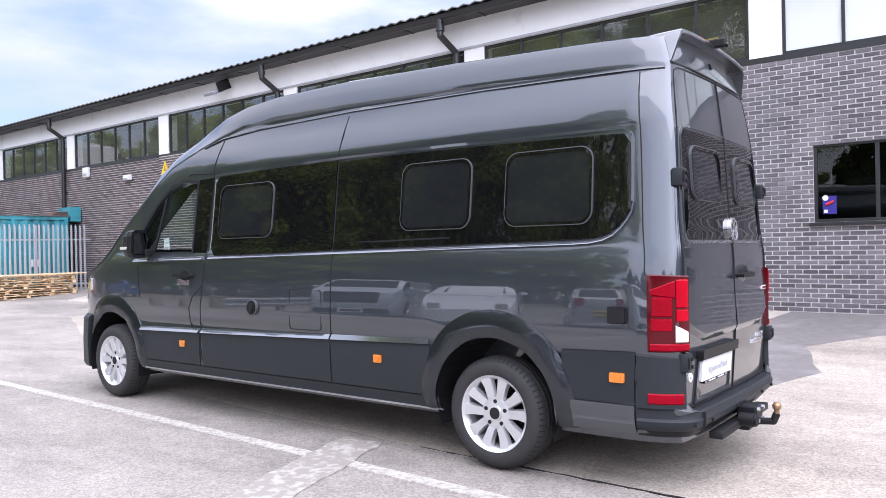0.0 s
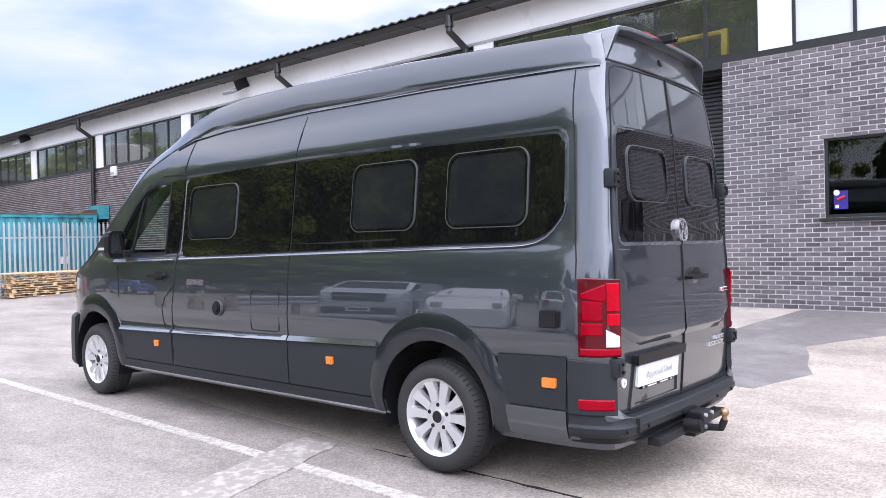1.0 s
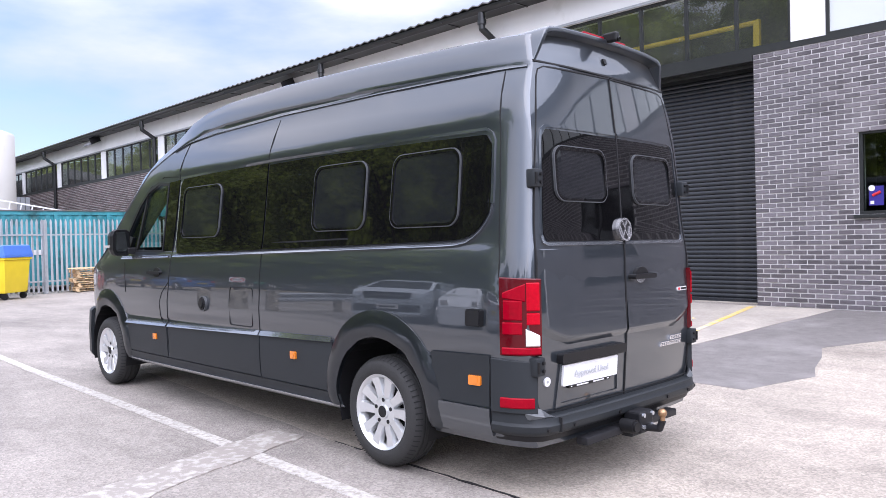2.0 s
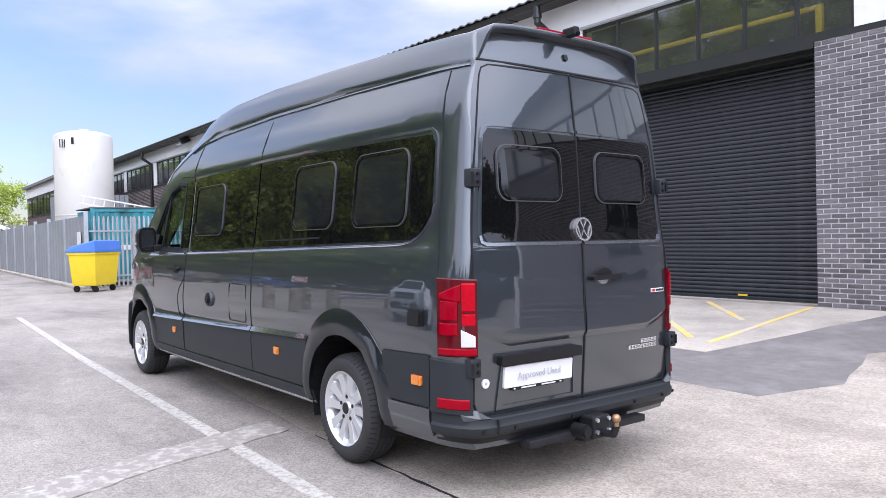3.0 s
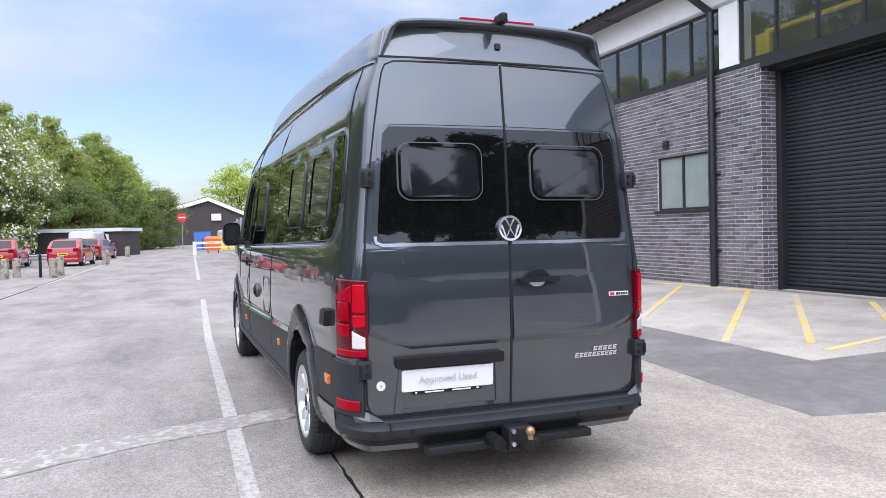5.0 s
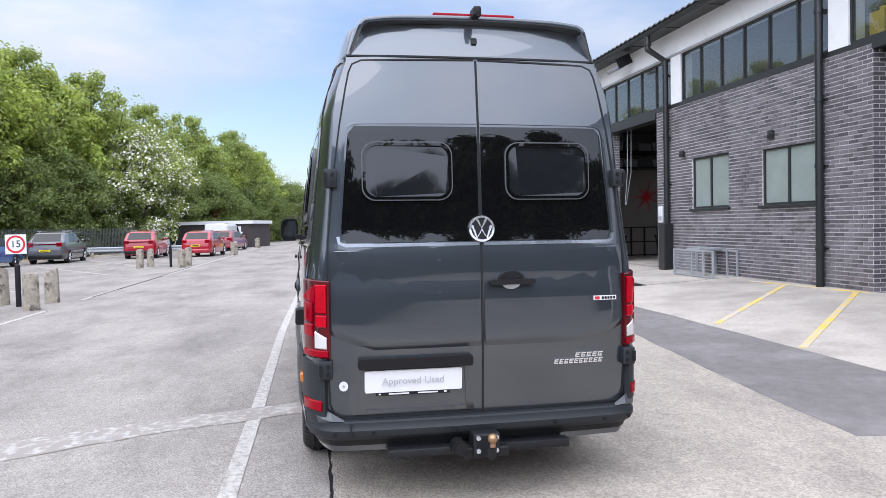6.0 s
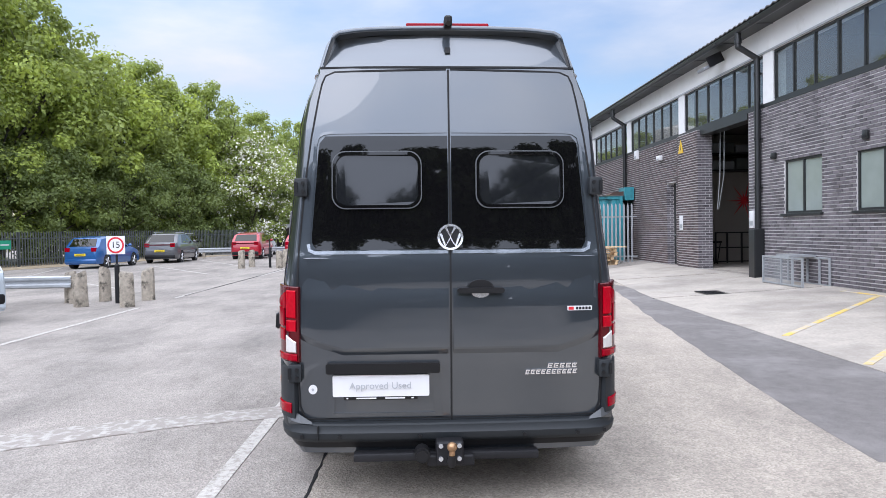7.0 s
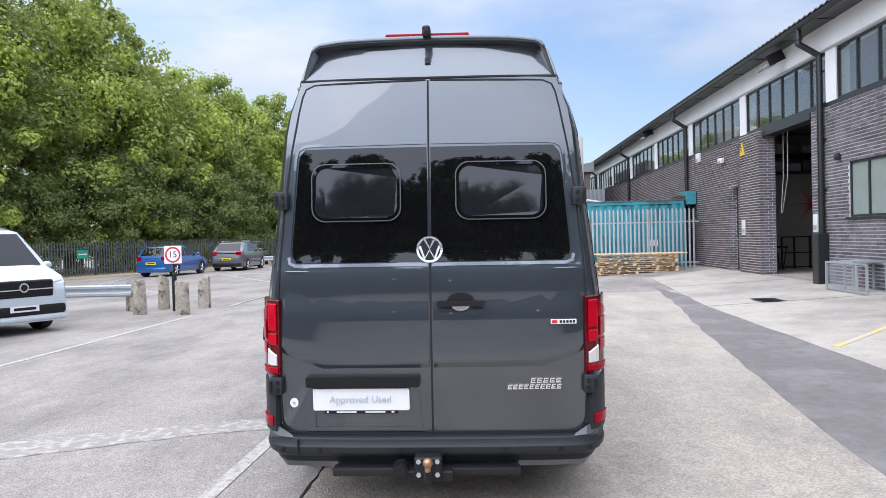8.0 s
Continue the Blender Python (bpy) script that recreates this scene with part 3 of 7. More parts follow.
def body_bm():
    bm = bmesh.new()
    stations = [-1.18, -1.168, -1.14, -1.115, -1.09, -1.04, -1.0, -0.95, -0.9, -0.7, -0.5, 0, 0.5, 1.0, 1.5, 2.0, 2.3, 2.5, 2.7, 2.85, 3.0, 3.12, 3.24, 3.4, 3.62, 3.84, 4.0, 4.1, 4.25, 4.36, 4.5, 4.6, 4.72, 4.9, 5.0, 5.1, 5.18, 5.25, 5.32, 5.38, 5.42, 5.45]
    rings = [body_ring(X) for X in stations]
    vs = [[bm.verts.new(p) for p in r] for r in rings]
    n = len(rings[0])
    for a, b in zip(vs, vs[1:]):
        for i in range(n):
            j = (i + 1) % n
            bm.faces.new((a[i], a[j], b[j], b[i]))
    h = len(WIDTH) + len(ROOFARC)
    for vr, at_rear in ((vs[0], True), (vs[-1], False)):
        rows = []
        for i in range(h):
            l, r = vr[i], vr[2 * h - i]
            row = [r]
            for k in range(1, 8):
                t = -1 + 2 * k / 8
                if i == 0:
                    row.append(vr[2 * h + k])
                else:
                    y = l.co.y * t
                    row.append(bm.verts.new((l.co.x - (0.03 if at_rear else -0.05) * (1 - t ** 4), y, l.co.z)))
            row.append(l)
            rows.append(row)
        if True:
            for k in range(1, 8):
                rows[0][k].co.x += (-0.03 if at_rear else 0.05) * (1 - (-1 + 2 * k / 8) ** 4)
        for a, b in zip(rows, rows[1:]):
            for k in range(8):
                bm.faces.new((a[k], a[k + 1], b[k + 1], b[k]))
        top_v = vr[h]
        for k in range(8):
            bm.faces.new((rows[-1][k], rows[-1][k + 1], top_v))
    return bm


CAB_WIN = [(3.20, 1.42), (3.20, 2.03), (3.42, 2.05), (3.62, 1.99), (3.80, 1.86), (4.02, 1.62), (4.14, 1.44), (4.10, 1.42)]
cuts = []
for X in (0.0, 4.49):
    for s in (1, -1):
        c = bmesh.new()
        rod(c, (X, s * 0.52, 0.39), (X, s * 1.3, 0.39), 0.455, 40)
        cuts.append(c)
for outline, to3d, depth in ((CAB_WIN, lambda u, v, d: (u, -1.2 + d, v), 2.4),
                             ([(2.75, 0.9), (2.75, 2.13), (3.45, 2.13), (3.60, 2.04), (4.42, 1.35), (4.42, 0.9)], lambda u, v, d: (u, -0.79 + d, v), 1.58),
                             ([(-0.70, 1.45), (0.70, 1.45), (0.62, 2.02), (-0.62, 2.02)], lambda u, v, d: (3.62 + d, u, v), 1.5)):
    c = bmesh.new()
    prism(c, outline, to3d, depth)
    cuts.append(c)
body_me = carved(body_bm(), cuts)
body_me.materials.clear()
body_me.materials.append(M_PAINT)
for f in body_me.polygons:
    f.use_smooth = True
body_me.set_sharp_from_angle(angle=radians(28))
body = new("body", body_me)
body.parent = van
body.name = "body"


def on_side(s, off):
    """Places an outline of (X, z) on the body's flank, s = 1 on its left, raised by off."""
    return lambda u, v, d: (u + interp(LEAN, v) * min(1, max(0, (-0.5 - u) / 0.68)), s * (side(u, v) + off - 0.006 + d), v)


def on_rear(off):
    return lambda u, v, d: (rear(u, v) - off + 0.006 - d, u, v)


def strip_pts(pts, w):
    """Outline of a narrow band of width w along points."""
    left, right = [], []
    for i, p in enumerate(pts):
        a, b = Vector(pts[max(0, i - 1)]), Vector(pts[min(len(pts) - 1, i + 1)])
        d = (b - a).normalized()
        nrm = Vector((-d.y, d.x)) * w / 2
        left.append(Vector(p) + nrm)
        right.append(Vector(p) - nrm)
    return left, right


def band(bm, pts, w, to3d, depth, upper=1.0):
    """Band along points; upper: share of the depth at its left-hand edge."""
    l, r = strip_pts(pts, w)
    lo = [[to3d(*a, 0), to3d(*b, 0), to3d(*b, depth), to3d(*a, depth * upper)] for a, b in zip(l, r)]
    loft(bm, lo)
    return bm


def fine(pts, step=0.12):
    out = []
    for a, b in zip(pts, pts[1:]):
        n = max(1, int(math.hypot(b[0] - a[0], b[1] - a[1]) / step))
        out += [(a[0] + (b[0] - a[0]) * k / n, a[1] + (b[1] - a[1]) * k / n) for k in range(n)]
    return out + [pts[-1]]


def grid_panel(bm, x0, x1, zlo, zhi, to3d, depth, n=24, m=6):
    """A panel between two height curves, bent to the body."""
    front, back = [], []
    for i in range(n + 1):
        u = x0 + (x1 - x0) * i / n
        a, b = zlo(u), zhi(u)
        front.append([bm.verts.new(to3d(u, a + (b - a) * j / m, depth)) for j in range(m + 1)])
        back.append([bm.verts.new(to3d(u, a + (b - a) * j / m, 0)) for j in range(m + 1)])
    for i in range(n):
        for j in range(m):
            bm.faces.new((front[i][j], front[i + 1][j], front[i + 1][j + 1], front[i][j + 1]))
        bm.faces.new((back[i][0], back[i + 1][0], front[i + 1][0], front[i][0]))
        bm.faces.new((back[i + 1][m], back[i][m], front[i][m], front[i + 1][m]))
    for j in range(m):
        bm.faces.new((back[0][j + 1], back[0][j], front[0][j], front[0][j + 1]))
        bm.faces.new((back[n][j], back[n][j + 1], front[n][j + 1], front[n][j]))
    return bm


def crease(X):
    return 0.787 - 0.022 * (X - 0.47)


def belt(X):
    return 1.436 - 0.0185 * X


def edge_round(X, x0, x1, r, up):
    """Height lost at the rounded ends of a panel."""
    d = min(X - x0, x1 - X)
    return 0 if d >= r else r - math.sqrt(max(0, r * r - (r - d) ** 2))


def flank(s):
    tag = {1: "", -1: ""}[s]
    # rear glass band, with a swept rounded rear lower corner
    x0, x1 = -0.93, 1.425
    lo = lambda u: belt(u) + 0.004 + (0.17 * max(0, (-0.50 - u) / 0.43) ** 4.5)
    hi = lambda u: 2.082 - 0.012 * abs(u - 0.9) ** 1.5 - edge_round(u, x0, 9, 0.055, 1)
    part("side_glass", grid_panel(bmesh.new(), x0, x1, lo, hi, on_side(s, 0.006), 0.010, 60, 8), M_GLASSBLK, van, "black privacy glass band", 30)
    x2, x3 = 1.447, 2.925
    lo2 = lambda u: belt(u) + 0.004 + edge_round(u, 0, x3, 0.06, 1)
    hi2 = lambda u: 2.09 - 0.02 * max(0, u - 2.0) - edge_round(u, 0, x3, 0.05, 1)
    part("side_glass", grid_panel(bmesh.new(), x2, x3, lo2, hi2, on_side(s, 0.006), 0.010, 30, 8), M_GLASSBLK, van, "black privacy glass band", 30)
    # bright belt strip: shoulder highlight put into its colour; recess lip above the glass
    pts = fine([(x0 - 0.008, 1.66)] + [(u, lo(u) - 0.019) for u in (x0 + 0.004, x0 + 0.03, x0 + 0.07, x0 + 0.12, x0 + 0.18, x0 + 0.26, x0 + 0.36, x0 + 0.48)] + [(0.3, belt(0.3) - 0.014), (1.4, belt(1.4) - 0.014), (2.94, belt(2.94) - 0.012)])
    part("belt_highlight", band(bmesh.new(), pts, 0.028, on_side(s, 0.001), 0.026, 0.3), M_EDGE, van, "grey shoulder edge with its highlight painted paler", 60)
    part("belt_highlight", band(bmesh.new(), fine([(3.02, belt(3.02) - 0.014), (4.12, belt(4.12) - 0.012)]), 0.026, on_side(s, 0.001), 0.028, 0.35), M_EDGE, van, "grey shoulder edge with its highlight painted paler", 60)
    pts = fine([(x0 - 0.010, 1.66), (x0 - 0.012, 1.80), (x0 - 0.012, 2.02), (x0 + 0.004, 2.06), (x0 + 0.045, 2.088), (0.4, 2.103), (1.4, 2.108), (2.94, 2.085)])
    part("glass_recess_lip", band(bmesh.new(), pts, 0.018, on_side(s, 0.001), 0.015), M_PAINT, van, "", 60)
    part("glass_end_trim", band(bmesh.new(), fine([(2.935, belt(2.9) + 0.03), (2.935, 2.05)]), 0.012, on_side(s, 0.004), 0.012), M_SILVER, van)
    # opening windows set into the glass
    for a, b, zl, zh in ((-0.69, -0.075, 1.535, 2.005), (0.185, 0.785, 1.535, 2.005), (2.14, 2.84, 1.525, 1.985)):
        out, inn = rrect(a + 0.006, b - 0.006, zl + 0.006, zh - 0.006, 0.082, 6), rrect(a + 0.022, b - 0.022, zl + 0.022, zh - 0.022, 0.07, 6)
        win = part("camper_window", frame_ring(bmesh.new(), out, inn, on_side(s, 0.006), 0.004, 0.024), M_GLASSBLK, van, "hinged acrylic window with rounded black frame", 30)
        part("pane", prism(bmesh.new(), inn, on_side(s, 0.006), 0.017), M_GLASSIN, win)
        out2 = rrect(a, b, zl, zh, 0.086, 6)
        part("rim", frame_ring(bmesh.new(), out2, out, on_side(s, 0.006), 0.004, 0.022), M_RIM, win)
    # door seams
    for pts in ([(1.435, 0.36), (1.43, 0.80), (1.43, 1.42)], [(1.436, 1.42), (1.436, 2.09), (1.42, 2.44)],
                [(3.02, 0.36), (3.05, 0.60), (3.03, 0.95), (3.0, 1.20), (2.985, 1.40)], [(2.99, 1.40), (2.98, 2.10)], [(2.98, 2.10), (2.93, 2.42)],
                [(3.02, 1.12), (3.15, 1.02), (3.20, 0.92), (3.17, 0.70), (3.19, 0.50), (3.17, 0.36)],
                [(-1.0, 1.24), (-0.995, 1.8), (-0.985, 2.42)], [(4.05, 1.30), (4.03, 1.20), (4.0, 1.0)],
                [(-0.97, 0.80), (-0.955, 0.62), (-0.96, 0.37)], [(3.0, 2.10), (3.3, 2.12), (3.6, 2.04), (3.85, 1.86), (4.1, 1.58), (4.2, 1.42)]):
        part("panel_gap", band(bmesh.new(), fine(pts, 0.05), 0.006, on_side(s, 0.002), 0.0075), M_SEAM, van)
    # roof gutter ridge along the flank
    part("roof_rail", band(bmesh.new(), fine([(-1.15, 2.440), (-0.78, 2.452), (0.2, 2.475), (1.4, 2.485), (2.5, 2.462), (2.95, 2.43), (3.2, 2.365)]), 0.026, on_side(s, 0.0), 0.020, 0.25), M_PAINT, van, "", 60)
    # lower cladding and sill
    for a, b in ((0.50, 1.427), (1.443, 3.02), (3.06, 3.98)):
        part("door_cladding", grid_panel(bmesh.new(), a, b, lambda u: 0.425, lambda u: crease(u) - 0.012, on_side(s, 0.004), 0.012, 10, 4), M_CLAD, van, "", 30)
        part("crease_trim", band(bmesh.new(), fine([(a, crease(a)), (b, crease(b))]), 0.036, on_side(s, 0.006), 0.026, 0.2), M_EDGE, van, "", 60)
    part("sill", grid_panel(bmesh.new(), 0.44, 4.02, lambda u: 0.335, lambda u: 0.415, on_side(s, 0.006), 0.012, 12, 3), M_CLAD, van, "", 30)
    part("sill_trim", band(bmesh.new(), fine([(0.42, 0.332), (4.02, 0.336)]), 0.014, on_side(s, 0.02), 0.014), M_SILVER, van)
    part("quarter_cladding", grid_panel(bmesh.new(), -0.95, -0.50, lambda u: 0.52, lambda u: crease(u) - 0.01, on_side(s, 0.004), 0.012, 8, 4), M_CLAD, van, "", 30)
    part("quarter_sill", grid_panel(bmesh.new(), -0.955, -0.44, lambda u: 0.345 + 0.03 * max(0, -0.7 - u), lambda u: 0.51, on_side(s, 0.010), 0.014, 8, 4), M_PAINT, van, "", 30)
    # wheel arch flares
    for X in (0.0, 4.49):
        bm = bmesh.new()
        rings = []
        for k in range(33):
            a = radians(-8 + 196 * k / 32)
            up = max(0, math.sin(a))
            ring = []
            for r, off in ((0.452, -0.10), (0.452, 0.022), (0.475, 0.034), (0.53 + 0.02 * up, 0.030), (0.58 + 0.045 * up, 0.006), (0.585 + 0.05 * up, -0.02)):
                u, v = X + r * math.cos(a), max(0.335, 0.39 + r * math.sin(a))
                ring.append((u, s * (side(min(u, 5.0), v) + off), v))
            rings.append(ring)
        loft(bm, rings, closed=False, caps=False)
        bmesh.ops.solidify(bm, geom=bm.faces[:], thickness=0.004)
        part("arch_flare", bm, M_PAINT, van, "grey moulded wheel arch", 35)
        bm = bmesh.new()
        loft(bm, [[(X + 0.45 * math.cos(radians(-20 + 220 * k / 20)), s * y, 0.39 + 0.45 * math.sin(radians(-20 + 220 * k / 20))) for y in (0.5, 0.97)] for k in range(21)], closed=False, caps=False)
        part("arch_liner", bm, M_BLACK, van)
    # side marker lamps
    for X, z, w in ((-0.85, 0.662, 0.045), (0.96, 0.638, 0.035), (3.30, 0.602, 0.035)):
        lamp = part("side_marker", prism(bmesh.new(), rrect(X - w, X + w, z - 0.028, z + 0.028, 0.008, 2), on_side(s, 0.006), 0.022), M_AMBER, van, "amber side marker lamp")
        part("lens_line", prism(bmesh.new(), rrect(X - w * 0.55, X - w * 0.1, z - 0.017, z + 0.017, 0.004, 2), on_side(s, 0.02), 0.012), M_AMBER, lamp)
    # front door handle
    hd = part("door_handle", prism(bmesh.new(), rrect(3.12, 3.40, 1.195, 1.222, 0.012, 3), on_side(s, 0.02), 0.03), M_BLACK, van, "black door handle", 40)
    part("handle_cup", prism(bmesh.new(), [(3.26 + 0.075 * math.cos(a * math.pi / 8), 1.21 + 0.045 * math.sin(a * math.pi / 8)) for a in range(16)], on_side(s, 0.0), 0.014), M_BLACK, hd)
    # mirror
    mi = part("door_mirror", bmesh.new(), M_BLACK, van, "large black door mirror")
    bm = bmesh.new()
    prof = [(0.0, 0.03), (0.0, 0.21), (0.012, 0.24), (0.04, 0.26), (0.14, 0.26), (0.175, 0.24), (0.19, 0.20), (0.195, 0.06), (0.175, 0.015), (0.15, 0.0), (0.03, 0.0)]
    loft(bm, [[(3.80 + 0.06 * (1 - u / 0.195), s * (0.985 + u), 1.37 + v) for u, v in prof] if d == 0 else [(3.80 + d * 0.8, s * (0.99 + 0.11 + (u - 0.11) * k), 1.37 + 0.15 + (v - 0.15) * k) for u, v in prof] for d, k in ((0, 1), (0.08, 1.02), (0.18, 0.9), (0.24, 0.6))])
    bm.to_mesh(mi.data)
    bm.free()
    part("mirror_glass", prism(bmesh.new(), rrect(0.015, 0.165, 0.03, 0.235, 0.03, 4), lambda u, v, d: (3.797 + 0.06 * (1 - u / 0.195) - d, s * (0.985 + u), 1.37 + v), 0.004), M_MIRROR, mi)
    part("mirror_arm", boxes((3.83, 3.95, min(s * 0.93, s * 1.02), max(s * 0.93, s * 1.02), 1.385, 1.45), bevel=0.012), M_BLACK, mi)
    part("indicator_strip", boxes((3.86, 3.98, min(s * 1.17, s * 1.185), max(s * 1.17, s * 1.185), 1.45, 1.475)), M_WHITELENS, mi)
    # cab door window
    part("cab_pane", prism(bmesh.new(), CAB_WIN, on_side(s, -0.016), 0.006), M_PANE, van, "clear cab door glass").visible_shadow = False
    out = [(3.175, 1.405), (3.175, 2.055), (3.43, 2.08), (3.64, 2.015), (3.83, 1.88), (4.05, 1.63), (4.18, 1.45), (4.12, 1.405)]
    part("cab_window_frame", frame_ring(bmesh.new(), out, CAB_WIN, on_side(s, 0.0), 0.0, 0.016), M_BLACK, van)
    part("b_pillar", prism(bmesh.new(), [(2.99, 1.41), (2.965, 2.07), (3.175, 2.06), (3.18, 1.41)], on_side(s, -0.002), 0.014), M_GLASSBLK, van)
    part("quarter_bar", prism(bmesh.new(), [(3.80, 1.42), (3.66, 1.96), (3.69, 1.95), (3.835, 1.42)], on_side(s, -0.008), 0.014), M_BLACK, van)
    part("mirror_sail", prism(bmesh.new(), [(3.98, 1.42), (3.93, 1.55), (4.06, 1.57), (4.15, 1.44), (4.12, 1.41)], on_side(s, -0.002), 0.016), M_BLACK, van)


flank(1)
flank(-1)
LEFT = on_side(1, 0.0)
# service hatches on the left flank
bm = bmesh.new()
for k, (r, d) in enumerate(((0.062, 0.010), (0.052, 0.020), (0.034, 0.030))):
    prism(bm, [(2.32 + r * math.cos(a * math.pi / 12), 0.955 + r * math.sin(a * math.pi / 12)) for a in range(24)], LEFT, 0.012 + d)
cap = part("filler_cap", bm, M_BLACK, van, "round black filler cap with ring", 40)
part("ring", frame_ring(bmesh.new(), [(2.32 + 0.066 * math.cos(a * math.pi / 12), 0.955 + 0.066 * math.sin(a * math.pi / 12)) for a in range(24)], [(2.32 + 0.057 * math.cos(a * math.pi / 12), 0.955 + 0.057 * math.sin(a * math.pi / 12)) for a in range(24)], LEFT, 0.0, 0.026), M_RIM, cap)
hatch_o, hatch_i = rrect(1.53, 1.885, 0.80, 1.112, 0.03, 4), rrect(1.534, 1.881, 0.804, 1.108, 0.027, 4)
part("service_hatch", frame_ring(bmesh.new(), hatch_o, hatch_i, LEFT, 0.0, 0.0105), M_SEAM, van, "flush painted service hatch")
sock = part("socket_cover", prism(bmesh.new(), rrect(-0.91, -0.80, 0.968, 1.062, 0.008, 2), LEFT, 0.034), M_BLACK, van, "square black socket cover")
part("lid", prism(bmesh.new(), rrect(-0.905, -0.805, 0.973, 1.057, 0.008, 2), lambda u, v, d: LEFT(u, v, d + 0.034), 0.010), M_BLACK, sock)
part("awning_lamp_strip", band(bmesh.new(), fine([(0.35, belt(0.35) + 0.05), (1.30, belt(1.3) + 0.05)]), 0.012, on_side(1, 0.004), 0.014), M_BLACK, van)


# wheels
def wheel(X, s):
    w = part("wheel", bmesh.new(), M_STEEL, van, "silver multi-spoke alloy wheel")
    bm = bmesh.new()
    rod(bm, (X, s * 0.70, 0.357), (X, s * 0.90, 0.357), 0.10, 20)
    bm.to_mesh(w.data)
    bm.free()

    def lathe(prof, seg=56):
        b = bmesh.new()
        loft(b, [[(X + r * math.cos(2 * math.pi * k / seg), s * y, 0.357 + r * math.sin(2 * math.pi * k / seg)) for k in range(seg)] for y, r in prof], caps=False)
        return b
    part("tyre", lathe([(0.77, 0.235), (0.755, 0.27), (0.755, 0.315), (0.775, 0.345), (0.80, 0.355), (0.815, 0.357), (0.817, 0.350), (0.825, 0.350), (0.827, 0.357), (0.86, 0.357), (0.862, 0.350), (0.87, 0.350), (0.872, 0.357), (0.905, 0.357), (0.907, 0.350), (0.915, 0.350), (0.917, 0.356), (0.94, 0.352), (0.965, 0.340), (0.982, 0.318), (0.988, 0.30), (0.990, 0.275), (0.984, 0.25), (0.975, 0.237)]), M_TYRE, w, "black road tyre", 50)
    b = bmesh.new()
    for k in range(60):
        a = 2 * math.pi * k / 60
        c, sn = math.cos(a), math.sin(a)
        t = Vector((-sn, 0, c)) * 0.004
        p0, p1 = Vector((X + 0.352 * c, s * 0.935, 0.357 + 0.352 * sn)), Vector((X + 0.331 * c, s * 0.976, 0.357 + 0.331 * sn))
        q = Vector((0.003 * c, s * 0.003, 0.003 * sn))
        b.faces.new([b.verts.new(v) for v in (p0 - t + q, p0 + t + q, p1 + t + q, p1 - t + q)])
    tagged(part("tread", b, M_SEAM, w), kind="stuff")
    part("rim", lathe([(0.80, 0.205), (0.93, 0.212), (0.965, 0.222), (0.978, 0.236), (0.983, 0.243), (0.976, 0.246), (0.95, 0.244), (0.80, 0.238)]), M_ALLOY, w, "", 40)
    part("brake_disc", lathe([(0.80, 0.02), (0.815, 0.16), (0.80, 0.165)], 32), M_STEEL, w)
    part("barrel", lathe([(0.79, 0.0001), (0.79, 0.21)], 32), M_BLACK, w)
    for k in range(5):
        for side_k in (-1, 1):
            b = bmesh.new()
            a = 2 * math.pi * (k + 0.25) / 5
            rot = Matrix.Translation((X, 0, 0.357)) @ Matrix.Rotation(-a, 4, "Y")
            prof = []
            for r, ang, hw, y in ((0.055, 0.34, 0.030, 0.945), (0.11, 0.31, 0.031, 0.957), (0.17, 0.29, 0.036, 0.960), (0.228, 0.30, 0.046, 0.970)):
                aa = side_k * ang
                c = Vector((r * math.cos(aa), 0, r * math.sin(aa)))
                t = Vector((-math.sin(aa), 0, math.cos(aa))) * hw
                prof.append([rot @ (c - t + Vector((0, s * (y - 0.035), 0))), rot @ (c - t * 0.8 + Vector((0, s * y, 0))), rot @ (c + t * 0.8 + Vector((0, s * (y - 0.004), 0))), rot @ (c + t + Vector((0, s * (y - 0.035), 0)))])
            loft(b, prof)
            part("spoke", b, M_ALLOY, w, "", 20)
    part("hub_cap", lathe([(0.90, 0.108), (0.950, 0.100), (0.955, 0.088), (0.953, 0.050), (0.964, 0.045), (0.966, 0.0005)], 28), M_ALLOY, w, "", 30)
    part("hub_badge", lathe([(0.9655, 0.038), (0.968, 0.036), (0.9685, 0.0005)], 24), M_STEEL, w)
    for k in range(5):
        a = 2 * math.pi * (k + 0.25) / 5
        b = bmesh.new()
        rod(b, (X + 0.075 * math.cos(a), s * 0.94, 0.357 + 0.075 * math.sin(a)), (X + 0.075 * math.cos(a), s * 0.9575, 0.357 + 0.075 * math.sin(a)), 0.0135, 10)
        part("wheel_bolt", b, M_STEEL, w)


for X in (0.0, 4.49):
    for s in (1, -1):
        wheel(X, s)

